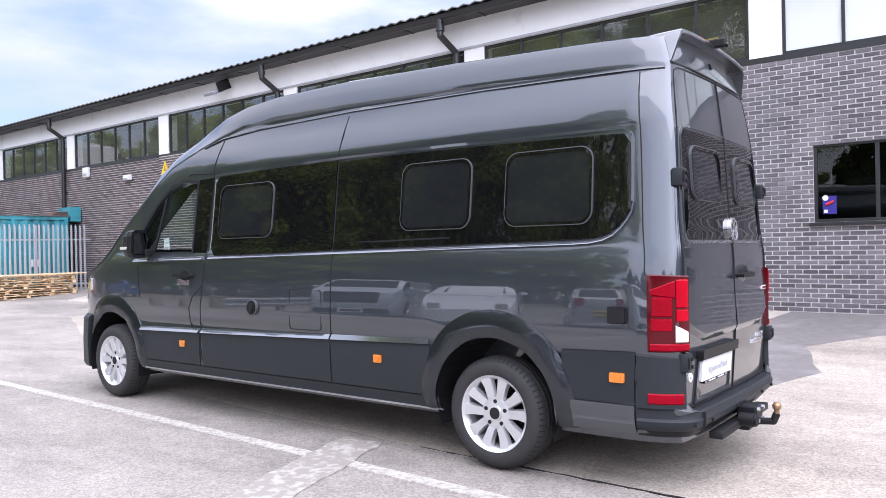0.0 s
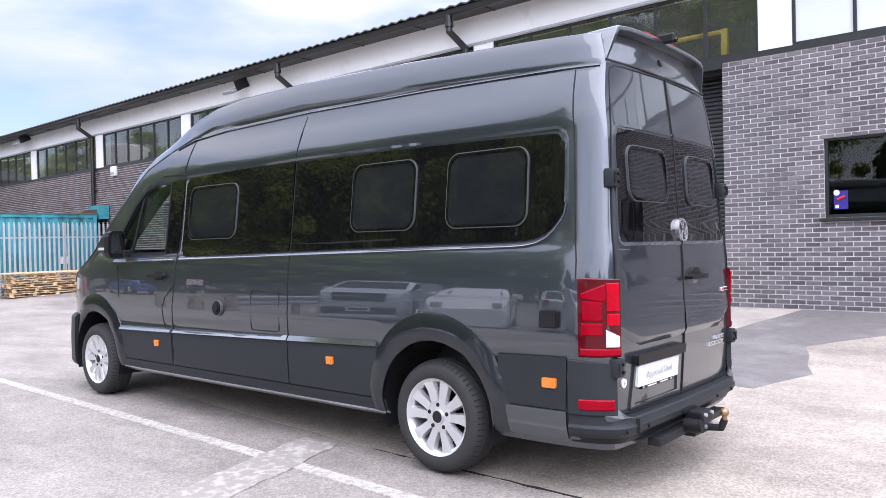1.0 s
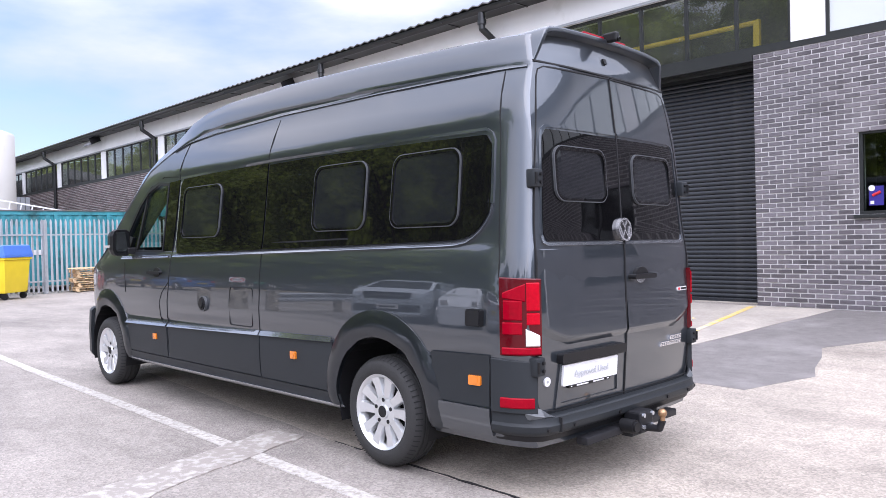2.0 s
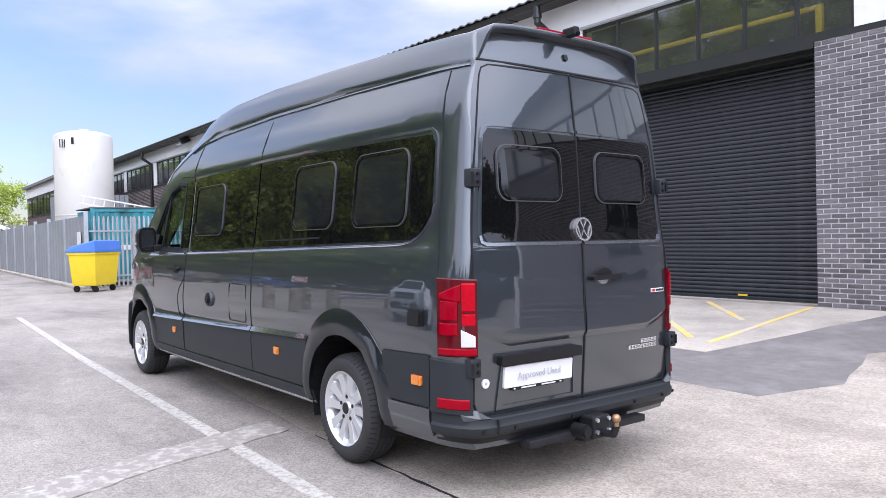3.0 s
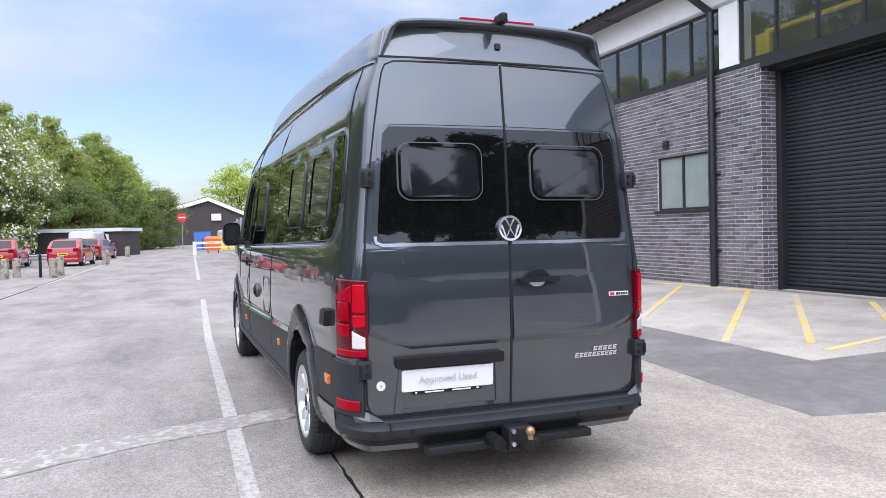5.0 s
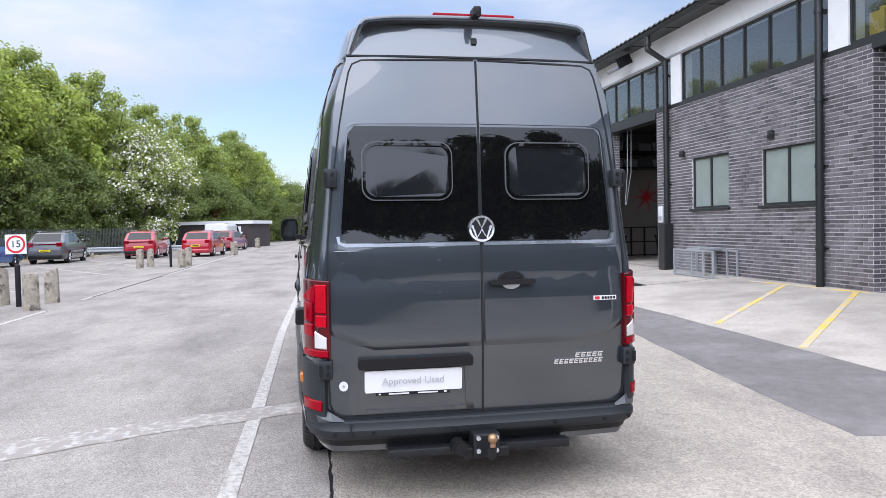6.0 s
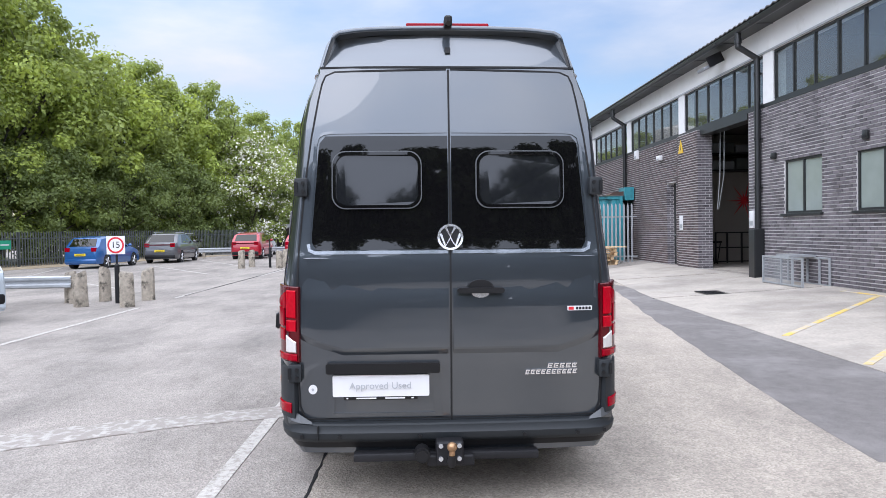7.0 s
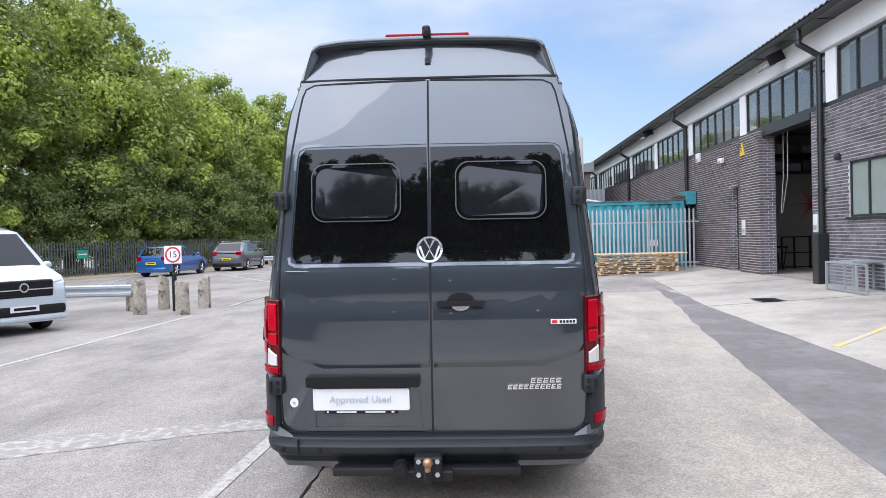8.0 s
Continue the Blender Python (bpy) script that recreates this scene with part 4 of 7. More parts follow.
# rear doors
REARF = on_rear(0.0)
C0 = 0.0
for s in (1, -1):
    dname = "rear_door"
    gap = [(s * 0.007, 0.475), (s * 0.81, 0.475), (s * 0.845, 0.56), (s * 0.858, 0.9), (s * 0.852, 1.22), (s * 0.842, 1.44), (s * 0.806, 1.8), (s * 0.768, 2.07), (s * 0.730, 2.28), (s * 0.710, 2.37), (s * 0.690, 2.415), (s * 0.64, 2.437), (s * 0.012, 2.450)]
    part("door_gap", band(bmesh.new(), fine(gap, 0.08), 0.009, REARF, 0.012), M_SEAM, van)
    # black glazed panel with silver lower edge
    bm = bmesh.new()
    nrow = 16
    rows_v = []
    for i in range(nrow + 1):
        z = 1.436 + (2.07 - 1.436) * i / nrow
        wz = interp([(1.436, 0.745), (1.46, 0.766), (1.50, 0.770), (2.0, 0.728), (2.035, 0.722), (2.055, 0.708), (2.07, 0.69)], z)
        rows_v.append([(s * (0.010 + (wz - 0.010) * k / 6), z) for k in range(7)])
    fr = [[bm.verts.new(REARF(u, v, 0.010)) for u, v in r] for r in rows_v]
    bk = [[bm.verts.new(REARF(u, v, 0.0)) for u, v in r] for r in rows_v]
    for i in range(nrow):
        for k in range(6):
            bm.faces.new((fr[i][k], fr[i][k + 1], fr[i + 1][k + 1], fr[i + 1][k]))
        for k in (0, 6):
            bm.faces.new((bk[i][k], fr[i][k], fr[i + 1][k], bk[i + 1][k]))
    for i in (0, nrow):
        for k in range(6):
            bm.faces.new((bk[i][k], bk[i][k + 1], fr[i][k + 1], fr[i][k]))
    part("rear_glass", bm, M_GLASSBLK, van, "black glazed rear door panel", 30)
    part("glass_sill", band(bmesh.new(), fine([(s * 0.012, 1.421), (s * 0.75, 1.421), (s * 0.782, 1.435), (s * 0.788, 1.47)], 0.06), 0.018, REARF, 0.016), M_EDGE, van, "bright strip under the rear glass", 50)
    part("glass_recess_lip", band(bmesh.new(), fine([(s * 0.786, 1.47), (s * 0.782, 1.55), (s * 0.745, 2.02), (s * 0.732, 2.065), (s * 0.70, 2.085), (s * 0.66, 2.09), (s * 0.012, 2.095)], 0.06), 0.016, REARF, 0.014), M_PAINT, van, "", 50)
    a, b = (0.155, 0.655) if s == 1 else (-0.645, -0.145)
    out, inn = rrect(a + 0.006, b - 0.006, 1.668, 1.979, 0.072, 6), rrect(a + 0.022, b - 0.022, 1.684, 1.963, 0.06, 6)
    win = part("camper_window", frame_ring(bmesh.new(), out, inn, REARF, 0.004, 0.026), M_GLASSBLK, van, "hinged acrylic rear window with rounded black frame", 30)
    part("pane", prism(bmesh.new(), inn, lambda u, v, d: REARF(u, v, d * (0.014 + 0.0070 * (1.963 - v) / 0.28)), 1.0), M_GLASSIN, win)
    part("rim", frame_ring(bmesh.new(), rrect(a, b, 1.662, 1.985, 0.076, 6), out, REARF, 0.004, 0.024), M_RIM, win)
    # pressed door skin below the belt: a shallow raised field
    bm = bmesh.new()
    us = (0.012, 0.02, 0.2, 0.4, 0.60, 0.70, 0.79, 0.832, 0.842)
    rise = (0, 0, 0, 0, 0.0, 0.03, 0.065, 0.085, 0.09)
    fr = []
    for z, d, k in ((0.72, 0.000, 0.6), (0.850, 0.002, 1.0), (0.880, 0.0170, 1.0), (0.892, 0.0200, 1.0), (0.906, 0.0198, 1.0), (1.0, 0.0152, 0.8), (1.11, 0.0112, 0.3), (1.193, 0.0090, 0.0), (1.206, 0.0066, 0.0), (1.39, 0.0055, 0.0), (1.405, 0.001, 0.0)):
        fr.append([bm.verts.new(REARF(s * u, z + r * k, d if i < 7 else (d * 0.8 if i == 7 else d * 0.5))) for i, (u, r) in enumerate(zip(us, rise))])
    for r0, r1 in zip(fr, fr[1:]):
        for k in range(len(us) - 1):
            bm.faces.new((r0[k], r0[k + 1], r1[k + 1], r1[k]))
    part("door_skin", bm, M_PAINT, van, "", 12)
    # hinges on the door edge
    for z, yy, XX in ((1.785, 0.842, -1.135), (0.757, 0.885, -1.165)):
        h = part("hinge", boxes((XX - 0.058, XX + 0.005, min(s * (yy - 0.055), s * (yy + 0.018)), max(s * (yy - 0.055), s * (yy + 0.018)), z - 0.05, z + 0.05), bevel=0.008), M_CLAD, van, "grey door hinge with two bolts", 30)
        for dz in (-0.022, 0.022):
            b_ = bmesh.new()
            rod(b_, (XX - 0.058, s * (yy - 0.03), z + dz), (XX - 0.070, s * (yy - 0.03), z + dz), 0.010, 8)
            part("bolt", b_, M_BLACK, h)
        part("slot", boxes((XX - 0.066, XX - 0.058, min(s * (yy + 0.002), s * (yy + 0.018)), max(s * (yy + 0.002), s * (yy + 0.018)), z - 0.03, z + 0.03)), M_BLACK, h)

    # lamps wrapping the corner
    def corner(bm, z0, z1, p0, p1, off, sgn=s, thick=0.03):
        path = [(-0.95, 0.972), (-1.03, 0.960), (-1.08, 0.946), (-1.13, 0.923), (-1.17, 0.892), (-1.193, 0.860), (-1.204, 0.825)]
        lens = [0.0]
        for (ax, ay), (bx, by) in zip(path, path[1:]):
            lens.append(lens[-1] + math.hypot(bx - ax, by - ay))

        def at(d):
            for i in range(len(path) - 1):
                if d <= lens[i + 1] or i == len(path) - 2:
                    t = (d - lens[i]) / (lens[i + 1] - lens[i])
                    ax, ay = path[i]
                    bx, by = path[i + 1]
                    dx, dy = bx - ax, by - ay
                    ln = math.hypot(dx, dy)
                    return ax + dx * t, ay + dy * t, dy / ln, -dx / ln
        rings = []
        for k in range(9):
            d = (p0 + (p1 - p0) * k / 8) * lens[-1]
            x, y, nx, ny = at(d)
            za = z0(k / 8) if callable(z0) else z0
            zb = z1(k / 8) if callable(z1) else z1
            rings.append([(x + nx * (off - thick), sgn * (y + ny * (off - thick)), za), (x + nx * (off - 0.006), sgn * (y + ny * (off - 0.006)), za), (x + nx * off, sgn * (y + ny * off), za + 0.006),
                          (x + nx * off, sgn * (y + ny * off), zb - 0.006), (x + nx * (off - 0.006), sgn * (y + ny * (off - 0.006)), zb), (x + nx * (off - thick), sgn * (y + ny * (off - thick)), zb)])
        loft(bm, rings)
        return bm
    tl = part("tail_lamp", corner(bmesh.new(), 0.815, lambda t: 1.245 - 0.01 * t, 0.22, 0.95, 0.012), M_REDDARK, van, "red wraparound tail lamp with clear lower block", 30)
    part("lamp_block", corner(bmesh.new(), 1.06, 1.215, 0.70, 0.90, 0.018), M_REDBRIGHT, tl)
    part("lamp_block", corner(bmesh.new(), 0.985, 1.05, 0.70, 0.90, 0.018), M_REDBRIGHT, tl)
    part("lamp_block", corner(bmesh.new(), lambda t: 1.13 - 0.02 * t, lambda t: 1.16 + 0.05 * t, 0.28, 0.68, 0.018), M_RED, tl)
    part("lamp_block", corner(bmesh.new(), 1.01, 1.12, 0.30, 0.62, 0.018), M_RED, tl)
    part("lamp_block", corner(bmesh.new(), 0.93, 1.00, 0.28, 0.62, 0.017), M_RED, tl)
    part("lamp_strip", corner(bmesh.new(), 0.822, 0.862, 0.26, 0.92, 0.018), M_RED, tl)
    part("clear_block", corner(bmesh.new(), 0.868, lambda t: 0.93 + 0.035 * (1 - t), 0.68, 0.90, 0.018), M_WHITELENS, tl, "clear reversing lens")
    part("corner_cladding", corner(bmesh.new(), 0.50, lambda t: 0.80 - 0.015 * t, 0.02, 0.86, 0.012), M_CLAD, van, "", 40)
    wedge = bmesh.new()
    loft(wedge, [[(x, s * y, z) for x, y, z in ring] for ring in (
        ((-1.150, 0.922, 0.505), (-1.140, 0.922, 0.530), (-1.130, 0.900, 0.530), (-1.130, 0.900, 0.470)),
        ((-1.190, 0.888, 0.490), (-1.178, 0.880, 0.530), (-1.160, 0.900, 0.530), (-1.170, 0.910, 0.470)),
        ((-1.222, 0.842, 0.482), (-1.196, 0.845, 0.524), (-1.180, 0.860, 0.530), (-1.190, 0.870, 0.470)),
        ((-1.238, 0.770, 0.478), (-1.206, 0.780, 0.484), (-1.190, 0.800, 0.486), (-1.200, 0.800, 0.470)))])
    part("bumper_shoulder", wedge, M_RIM, van, "painted shoulder of the bumper corner", 30)
    part("reflector", corner(bmesh.new(), 0.53, 0.588, 0.22, 0.80, 0.020), M_RED, van, "red rear reflector strip", 40)

part("door_gap", band(bmesh.new(), fine([(0.0, 0.475), (0.0, 2.447)], 0.08), 0.010, REARF, 0.0130), M_SEAM, van)
# plate recess, plate and handle
pr = part("plate_recess", frame_ring(bmesh.new(), [(0.05 + 0.65 * t, z) for t, z in ((1, 0.50), (0.0, 0.50), (0.05, 0.80), (0.95, 0.80))], [(0.05 + 0.65 * t, z) for t, z in ((0.93, 0.525), (0.07, 0.525), (0.09, 0.785), (0.91, 0.785))], REARF, 0.0, 0.016), M_PAINT, van, "pressed plate recess", 30)
part("plate_lamp_bar", prism(bmesh.new(), rrect(0.065, 0.695, 0.752, 0.810, 0.012, 3), REARF, 0.050), M_BLACK, pr, "black plate lamp bar", 40)
plate = part("plate", prism(bmesh.new(), rrect(0.125, 0.66, 0.621, 0.742, 0.008, 2), REARF, 0.030), M_WHITE, van, "white advertising plate with grey lettering")
for word, wy in (("Approved", 0.4595), ("Used", 0.2795)):
    lettering("plate_lettering", word, 0.0535, M_GREYTXT, plate, Matrix.Translation((-1.2260, wy, 0.682)) @ Matrix(((0, 0, -1, 0), (-1, 0, 0, 0), (0, 1, 0, 0), (0, 0, 0, 1))))
part("plate_foot", prism(bmesh.new(), rrect(0.19, 0.60, 0.602, 0.621, 0.003, 1), REARF, 0.026), M_BLACK, plate)
for a, b in ((0.21, 0.225), (0.26, 0.37), (0.42, 0.53), (0.575, 0.585)):
    part("print_bar", prism(bmesh.new(), [(a, 0.608), (b, 0.608), (b, 0.615), (a, 0.615)], REARF, 0.028), M_WHITE, plate)
bm = bmesh.new()
prism(bm, rrect(-0.295, -0.035, 1.192, 1.222, 0.014, 3), REARF, 0.060)
prism(bm, [(-0.165 + 0.075 * math.cos(a * math.pi / 10), 1.216 + 0.050 * math.sin(a * math.pi / 10)) for a in range(11)], REARF, 0.03)
hd = part("rear_handle", bm, M_BLACK, van, "black rear door handle", 30)
part("handle_cup", prism(bmesh.new(), [(-0.165 + 0.05 * math.cos(a * math.pi / 10), 1.194 - 0.03 * math.sin(a * math.pi / 10)) for a in range(11)], REARF, 0.020), M_SILVER, hd)
# badges as plain shapes
em = part("emblem", prism(bmesh.new(), [(0.070 * math.cos(a * math.pi / 18), 1.503 + 0.070 * math.sin(a * math.pi / 18)) for a in range(36)], REARF, 0.028), M_BLACK, van, "round chrome emblem", 40)
part("emblem_ring", frame_ring(bmesh.new(), [(0.072 * math.cos(a * math.pi / 18), 1.503 + 0.072 * math.sin(a * math.pi / 18)) for a in range(36)], [(0.060 * math.cos(a * math.pi / 18), 1.503 + 0.060 * math.sin(a * math.pi / 18)) for a in range(36)], REARF, 0.0, 0.036), M_CHROME, em, "", 40)
for pts in ([(-0.026, 1.556), (0.0, 1.508), (0.026, 1.556)], [(-0.054, 1.522), (-0.028, 1.452), (0.0, 1.500), (0.028, 1.452), (0.054, 1.522)]):
    part("emblem_bar", band(bmesh.new(), pts, 0.013, REARF, 0.034), M_CHROME, em)
for u0, u1, zc, n in ((-0.708, -0.535, 0.776, 5), (-0.708, -0.410, 0.742, 10)):
    wd = (u1 - u0) / n
    for k in range(n):
        a0, a1 = u0 + k * wd, u0 + (k + 0.80) * wd
        bar_ = bmesh.new()
        for za, zb, ua, ub in ((zc - 0.013, zc - 0.007, a0, a1), (zc + 0.007, zc + 0.013, a0, a1), (zc - 0.007, zc + 0.007, a1 - 0.007, a1), (zc - 0.003, zc + 0.003, a0 + 0.004, a1 - 0.009)):
            prism(bar_, [(ua - 0.2 * (za - zc), za), (ub - 0.2 * (za - zc), za), (ub - 0.2 * (zb - zc), zb), (ua - 0.2 * (zb - zc), zb)], REARF, 0.017)
        part("badge_bar", bar_, M_CHROME, van)
bd = part("drive_badge", prism(bmesh.new(), rrect(-0.795, -0.655, 1.085, 1.110, 0.002, 1), REARF, 0.020), M_WHITE, van, "small silver and red badge")
part("badge_field", prism(bmesh.new(), rrect(-0.69, -0.66, 1.089, 1.106, 0.002, 1), REARF, 0.022), M_SIGNRED, bd)
for k in range(5):
    part("badge_mark", prism(bmesh.new(), rrect(-0.788 + k * 0.018, -0.775 + k * 0.018, 1.090, 1.105, 0.002, 1), REARF, 0.022), M_STEEL, bd)
st = part("round_sticker", prism(bmesh.new(), [(0.772 + 0.024 * math.cos(a * math.pi / 12), 0.66 + 0.026 * math.sin(a * math.pi / 12)) for a in range(24)], REARF, 0.014), M_WHITE, van, "small round white sticker")
part("sticker_dot", prism(bmesh.new(), [(0.772 + 0.007 * math.cos(a * math.pi / 12), 0.66 + 0.008 * math.sin(a * math.pi / 12)) for a in range(24)], REARF, 0.016), M_GALV, st)
# lower door edge line
part("door_foot_gap", band(bmesh.new(), fine([(-0.83, 0.492), (0.83, 0.492)]), 0.006, REARF, 0.014), M_SEAM, van)

# bumper
bm = bmesh.new()
plan = [(-0.95, 0.972), (-1.05, 0.955), (-1.13, 0.925), (-1.19, 0.885), (-1.23, 0.83), (-1.245, 0.76), (-1.252, 0.66), (-1.262, 0.45), (-1.268, 0.15)]
plan = plan + [(x, -y) for x, y in reversed(plan)]
rings = []
for i, (x, y) in enumerate(plan):
    ax, ay = plan[max(0, i - 1)]
    bx, by = plan[min(len(plan) - 1, i + 1)]
    ln = math.hypot(bx - ax, by - ay)
    nx, ny = (by - ay) / ln, -(bx - ax) / ln
    cor = min(1, max(0, (abs(y) - 0.84) / 0.08))
    rings.append([(x + nx * o, y + ny * o, z) for z, o in ((0.372, -0.10), (0.372, -0.03), (0.388, -0.006), (0.40, 0.002), (0.43, 0.006), (0.445, -0.004), (0.47 + 0.03 * cor, -0.006), (0.478 + 0.035 * cor, -0.016), (0.478 + 0.035 * cor, -0.10))])
loft(bm, rings)
vrings = []
for i, (x, y) in enumerate(plan):
    ax, ay = plan[max(0, i - 1)]
    bx, by = plan[min(len(plan) - 1, i + 1)]
    ln = math.hypot(bx - ax, by - ay)
    nx, ny = (by - ay) / ln, -(bx - ax) / ln
    vrings.append([(x + nx * o, y + ny * o, z) for z, o in ((0.338, -0.09), (0.338, -0.05), (0.385, -0.03), (0.385, -0.09))])
vb_ = bmesh.new()
loft(vb_, vrings)
part("bumper_valance", vb_, M_BLACK, van, "black lower valance", 30)
bump = part("rear_bumper", bm, M_CLAD, van, "dark grey moulded rear bumper", 30)
for y in (0.83, 0.62, 0.18, -0.40, -0.70, -0.86):
    b_ = bmesh.new()
    x = interp(sorted([(yy, xx) for xx, yy in plan]), y)
    rod(b_, (x - 0.002, y, 0.41), (x - 0.014, y, 0.41), 0.011, 10)
    part("parking_sensor", b_, M_BLACK, bump)
part("bumper_gap", boxes((-1.262, -1.235, 0.738, 0.744, 0.39, 0.47)), M_SEAM, bump)
# tow bar
DY, DZ = 0.045, 0.055
tow = part("tow_bar", boxes((-1.29, -1.21, -0.52 + DY, 0.50 + DY, 0.222 + DZ, 0.268 + DZ), bevel=0.008), M_STEEL, van, "black steel tow bar with bronze ball", 30)
bm = boxes((-1.36, -1.24, -0.10 + DY, 0.05 + DY, 0.215 + DZ, 0.345 + DZ), bevel=0.012)
box(bm, -1.33, -1.25, -0.16 + DY, 0.10 + DY, 0.20 + DZ, 0.265 + DZ, 0.012)
part("tow_plate", bm, M_STEEL, tow)
bm = bmesh.new()
tube(bm, [(-1.34, -0.03 + DY, 0.24 + DZ), (-1.44, -0.03 + DY, 0.25 + DZ), (-1.46, -0.03 + DY, 0.30 + DZ)], 0.022)
part("tow_neck", bm, M_STEEL, tow, "", 40)
bm = bmesh.new()
ball(bm, (-1.46, -0.03 + DY, 0.345 + DZ), 0.027, 16)
rod(bm, (-1.46, -0.03 + DY, 0.30 + DZ), (-1.46, -0.03 + DY, 0.33 + DZ), 0.016, 12)
part("tow_ball", bm, M_BRONZE, tow, "worn bronze tow ball", 50)
for y, z in ((-0.075, 0.255), (0.025, 0.255), (-0.075, 0.325), (0.025, 0.325)):
    b_ = bmesh.new()
    rod(b_, (-1.36, y + DY, z + DZ), (-1.375, y + DY, z + DZ), 0.013, 8)
    part("tow_bolt", b_, M_SILVER, tow)
bm = bmesh.new()
rod(bm, (-1.28, 0.125 + DY, 0.275 + DZ), (-1.37, 0.125 + DY, 0.275 + DZ), 0.042, 14)
rod(bm, (-1.37, 0.125 + DY, 0.275 + DZ), (-1.385, 0.125 + DY, 0.275 + DZ), 0.032, 14)
part("tow_socket", bm, M_BLACK, tow, "", 40)

# roof spoiler hood: a rim that carries the roof section past the recessed rear face; camera, brake lamp, roof lights
ring0 = body_ring(-1.10)
i0, hn = len(WIDTH) - 2, len(WIDTH) + len(ROOFARC)
arc = [(y, z) for _, y, z in ring0[i0:2 * hn - i0 + 1]]
arc = [p for a, b in zip(arc, arc[1:]) for p in (a, ((a[0] + b[0]) / 2, (a[1] + b[1]) / 2))] + [arc[-1]]
z_lo, z_hi = arc[0][1], max(z for _, z in arc)
bm = bmesh.new()
rings = []
for i, (y, z) in enumerate(arc):
    ay, az = arc[max(0, i - 1)]
    by_, bz_ = arc[min(len(arc) - 1, i + 1)]
    ln = math.hypot(by_ - ay, bz_ - az)
    ny, nz = (bz_ - az) / ln, -(by_ - ay) / ln
    up = min(1.0, (z - z_lo) / (z_hi - z_lo) * 1.25)
    lift = 0.026 * up
    xr = -1.068 - 0.052 * up
    w = 0.010 + 0.012 * up
    prof = ((-0.86, 0.001), (-0.98, 0.006), (xr + 0.014, 0.008), (xr + 0.003, 0.004), (xr, -0.004), (xr + 0.004, -w), (-1.02, -w - 0.012), (-0.98, -w - 0.03), (-0.86, -0.03))
    draw = 0.965 - 0.035 * up
    drop = 0.018 * (abs(y) / 0.72) ** 6 * up
    back = lambda x: min(1.0, max(0.0, (-0.86 - x) / 0.18))
    rings.append([(x, (y + ny * o) * (1 + (draw - 1) * back(x)), z + nz * o + (lift - drop) * back(x)) for x, o in prof])
loft(bm, rings)
part("roof_hood", bm, M_PAINT, van, "painted hood rim over the rear doors", 40)
part("hood_shadow_gap", band(bmesh.new(), fine([(-0.72, 2.462), (0.72, 2.462)]), 0.010, REARF, 0.013), M_SEAM, van)
part("brake_lamp", boxes((-1.10, -1.02, -0.235, 0.235, 2.672, 2.714), bevel=0.008), M_RED, van, "red high-level brake lamp")
bm = boxes((-1.19, -1.08, -0.022, 0.022, 2.675, 2.735), bevel=0.012)
cm = part("reversing_camera", bm, M_BLACK, van, "black reversing camera on the roof")
b_ = bmesh.new()
rod(b_, (-1.185, 0, 2.69), (-1.20, 0, 2.685), 0.014, 10)
part("camera_lens", b_, M_GLASSBLK, cm)
part("camera_mark", prism(bmesh.new(), rrect(-0.016, 0.016, 2.545, 2.58, 0.004, 2), REARF, 0.018), M_BLACK, van)
for X, w, l in ((1.45, 0.34, 0.38), (-0.35, 0.22, 0.22)):
    z = interp(TOP, X)
    sk = part("roof_light", boxes((X - l, X + l, -w, w, z - 0.02, z + 0.035), bevel=0.02), M_WHITE, van, "white-framed roof light", 40)
    bm = bmesh.new()
    ball(bm, (X, 0, z + 0.03), 1.0, 20, (l * 0.9, w * 0.9, 0.045))
    part("dome", bm, M_WHITELENS, sk, "", 50)

# nose: windscreen, lamps, grille, front bumper
bm = bmesh.new()
rows_v = []
for X in (3.70, 3.84, 4.1, 4.36, 4.58):
    z = interp(TOP, X)
    rows_v.append([(X + 0.02, t * (wide(z) - 0.11) * 0.98, z + 0.012 - 0.02 * abs(t) ** 3) for t in (-1, -0.8, -0.4, 0, 0.4, 0.8, 1)])
vs = [[bm.verts.new(p) for p in r] for r in rows_v]
for a, b in zip(vs, vs[1:]):
    for k in range(6):
        bm.faces.new((a[k], a[k + 1], b[k + 1], b[k]))
bmesh.ops.solidify(bm, geom=bm.faces[:], thickness=0.02)
part("windscreen", bm, M_PANE, van, "clear windscreen", 40)
for s in (1, -1):
    bm = bmesh.new()
    loft(bm, [[(x, s * y, z) for x, y, z in r] for r in (((4.95, 0.95, 1.05), (4.95, 0.95, 1.17), (4.95, 0.90, 1.17), (4.95, 0.90, 1.05)), ((5.20, 0.86, 0.95), (5.20, 0.84, 1.09), (5.20, 0.78, 1.09), (5.20, 0.80, 0.95)), ((5.40, 0.66, 0.92), (5.37, 0.66, 1.02), (5.34, 0.56, 1.02), (5.36, 0.56, 0.92)))])
    part("headlamp", bm, M_WHITELENS, van, "clear headlamp", 30)
part("grille", boxes((5.44, 5.53, -0.50, 0.50, 0.78, 0.98), bevel=0.03), M_BLACK, van)
bm = bmesh.new()
loft(bm, [[(x, y * k, z) for x, y in ((4.95, 0.99), (5.12, 0.95), (5.30, 0.84), (5.44, 0.66), (5.52, 0.35), (5.54, 0.0), (5.52, -0.35), (5.44, -0.66), (5.30, -0.84), (5.12, -0.95), (4.95, -0.99))] for z, k in ((0.26, 0.97), (0.30, 0.995), (0.55, 1.0), (0.76, 0.99), (0.79, 0.96))])
part("front_bumper", bm, M_CLAD, van, "dark grey front bumper", 30)

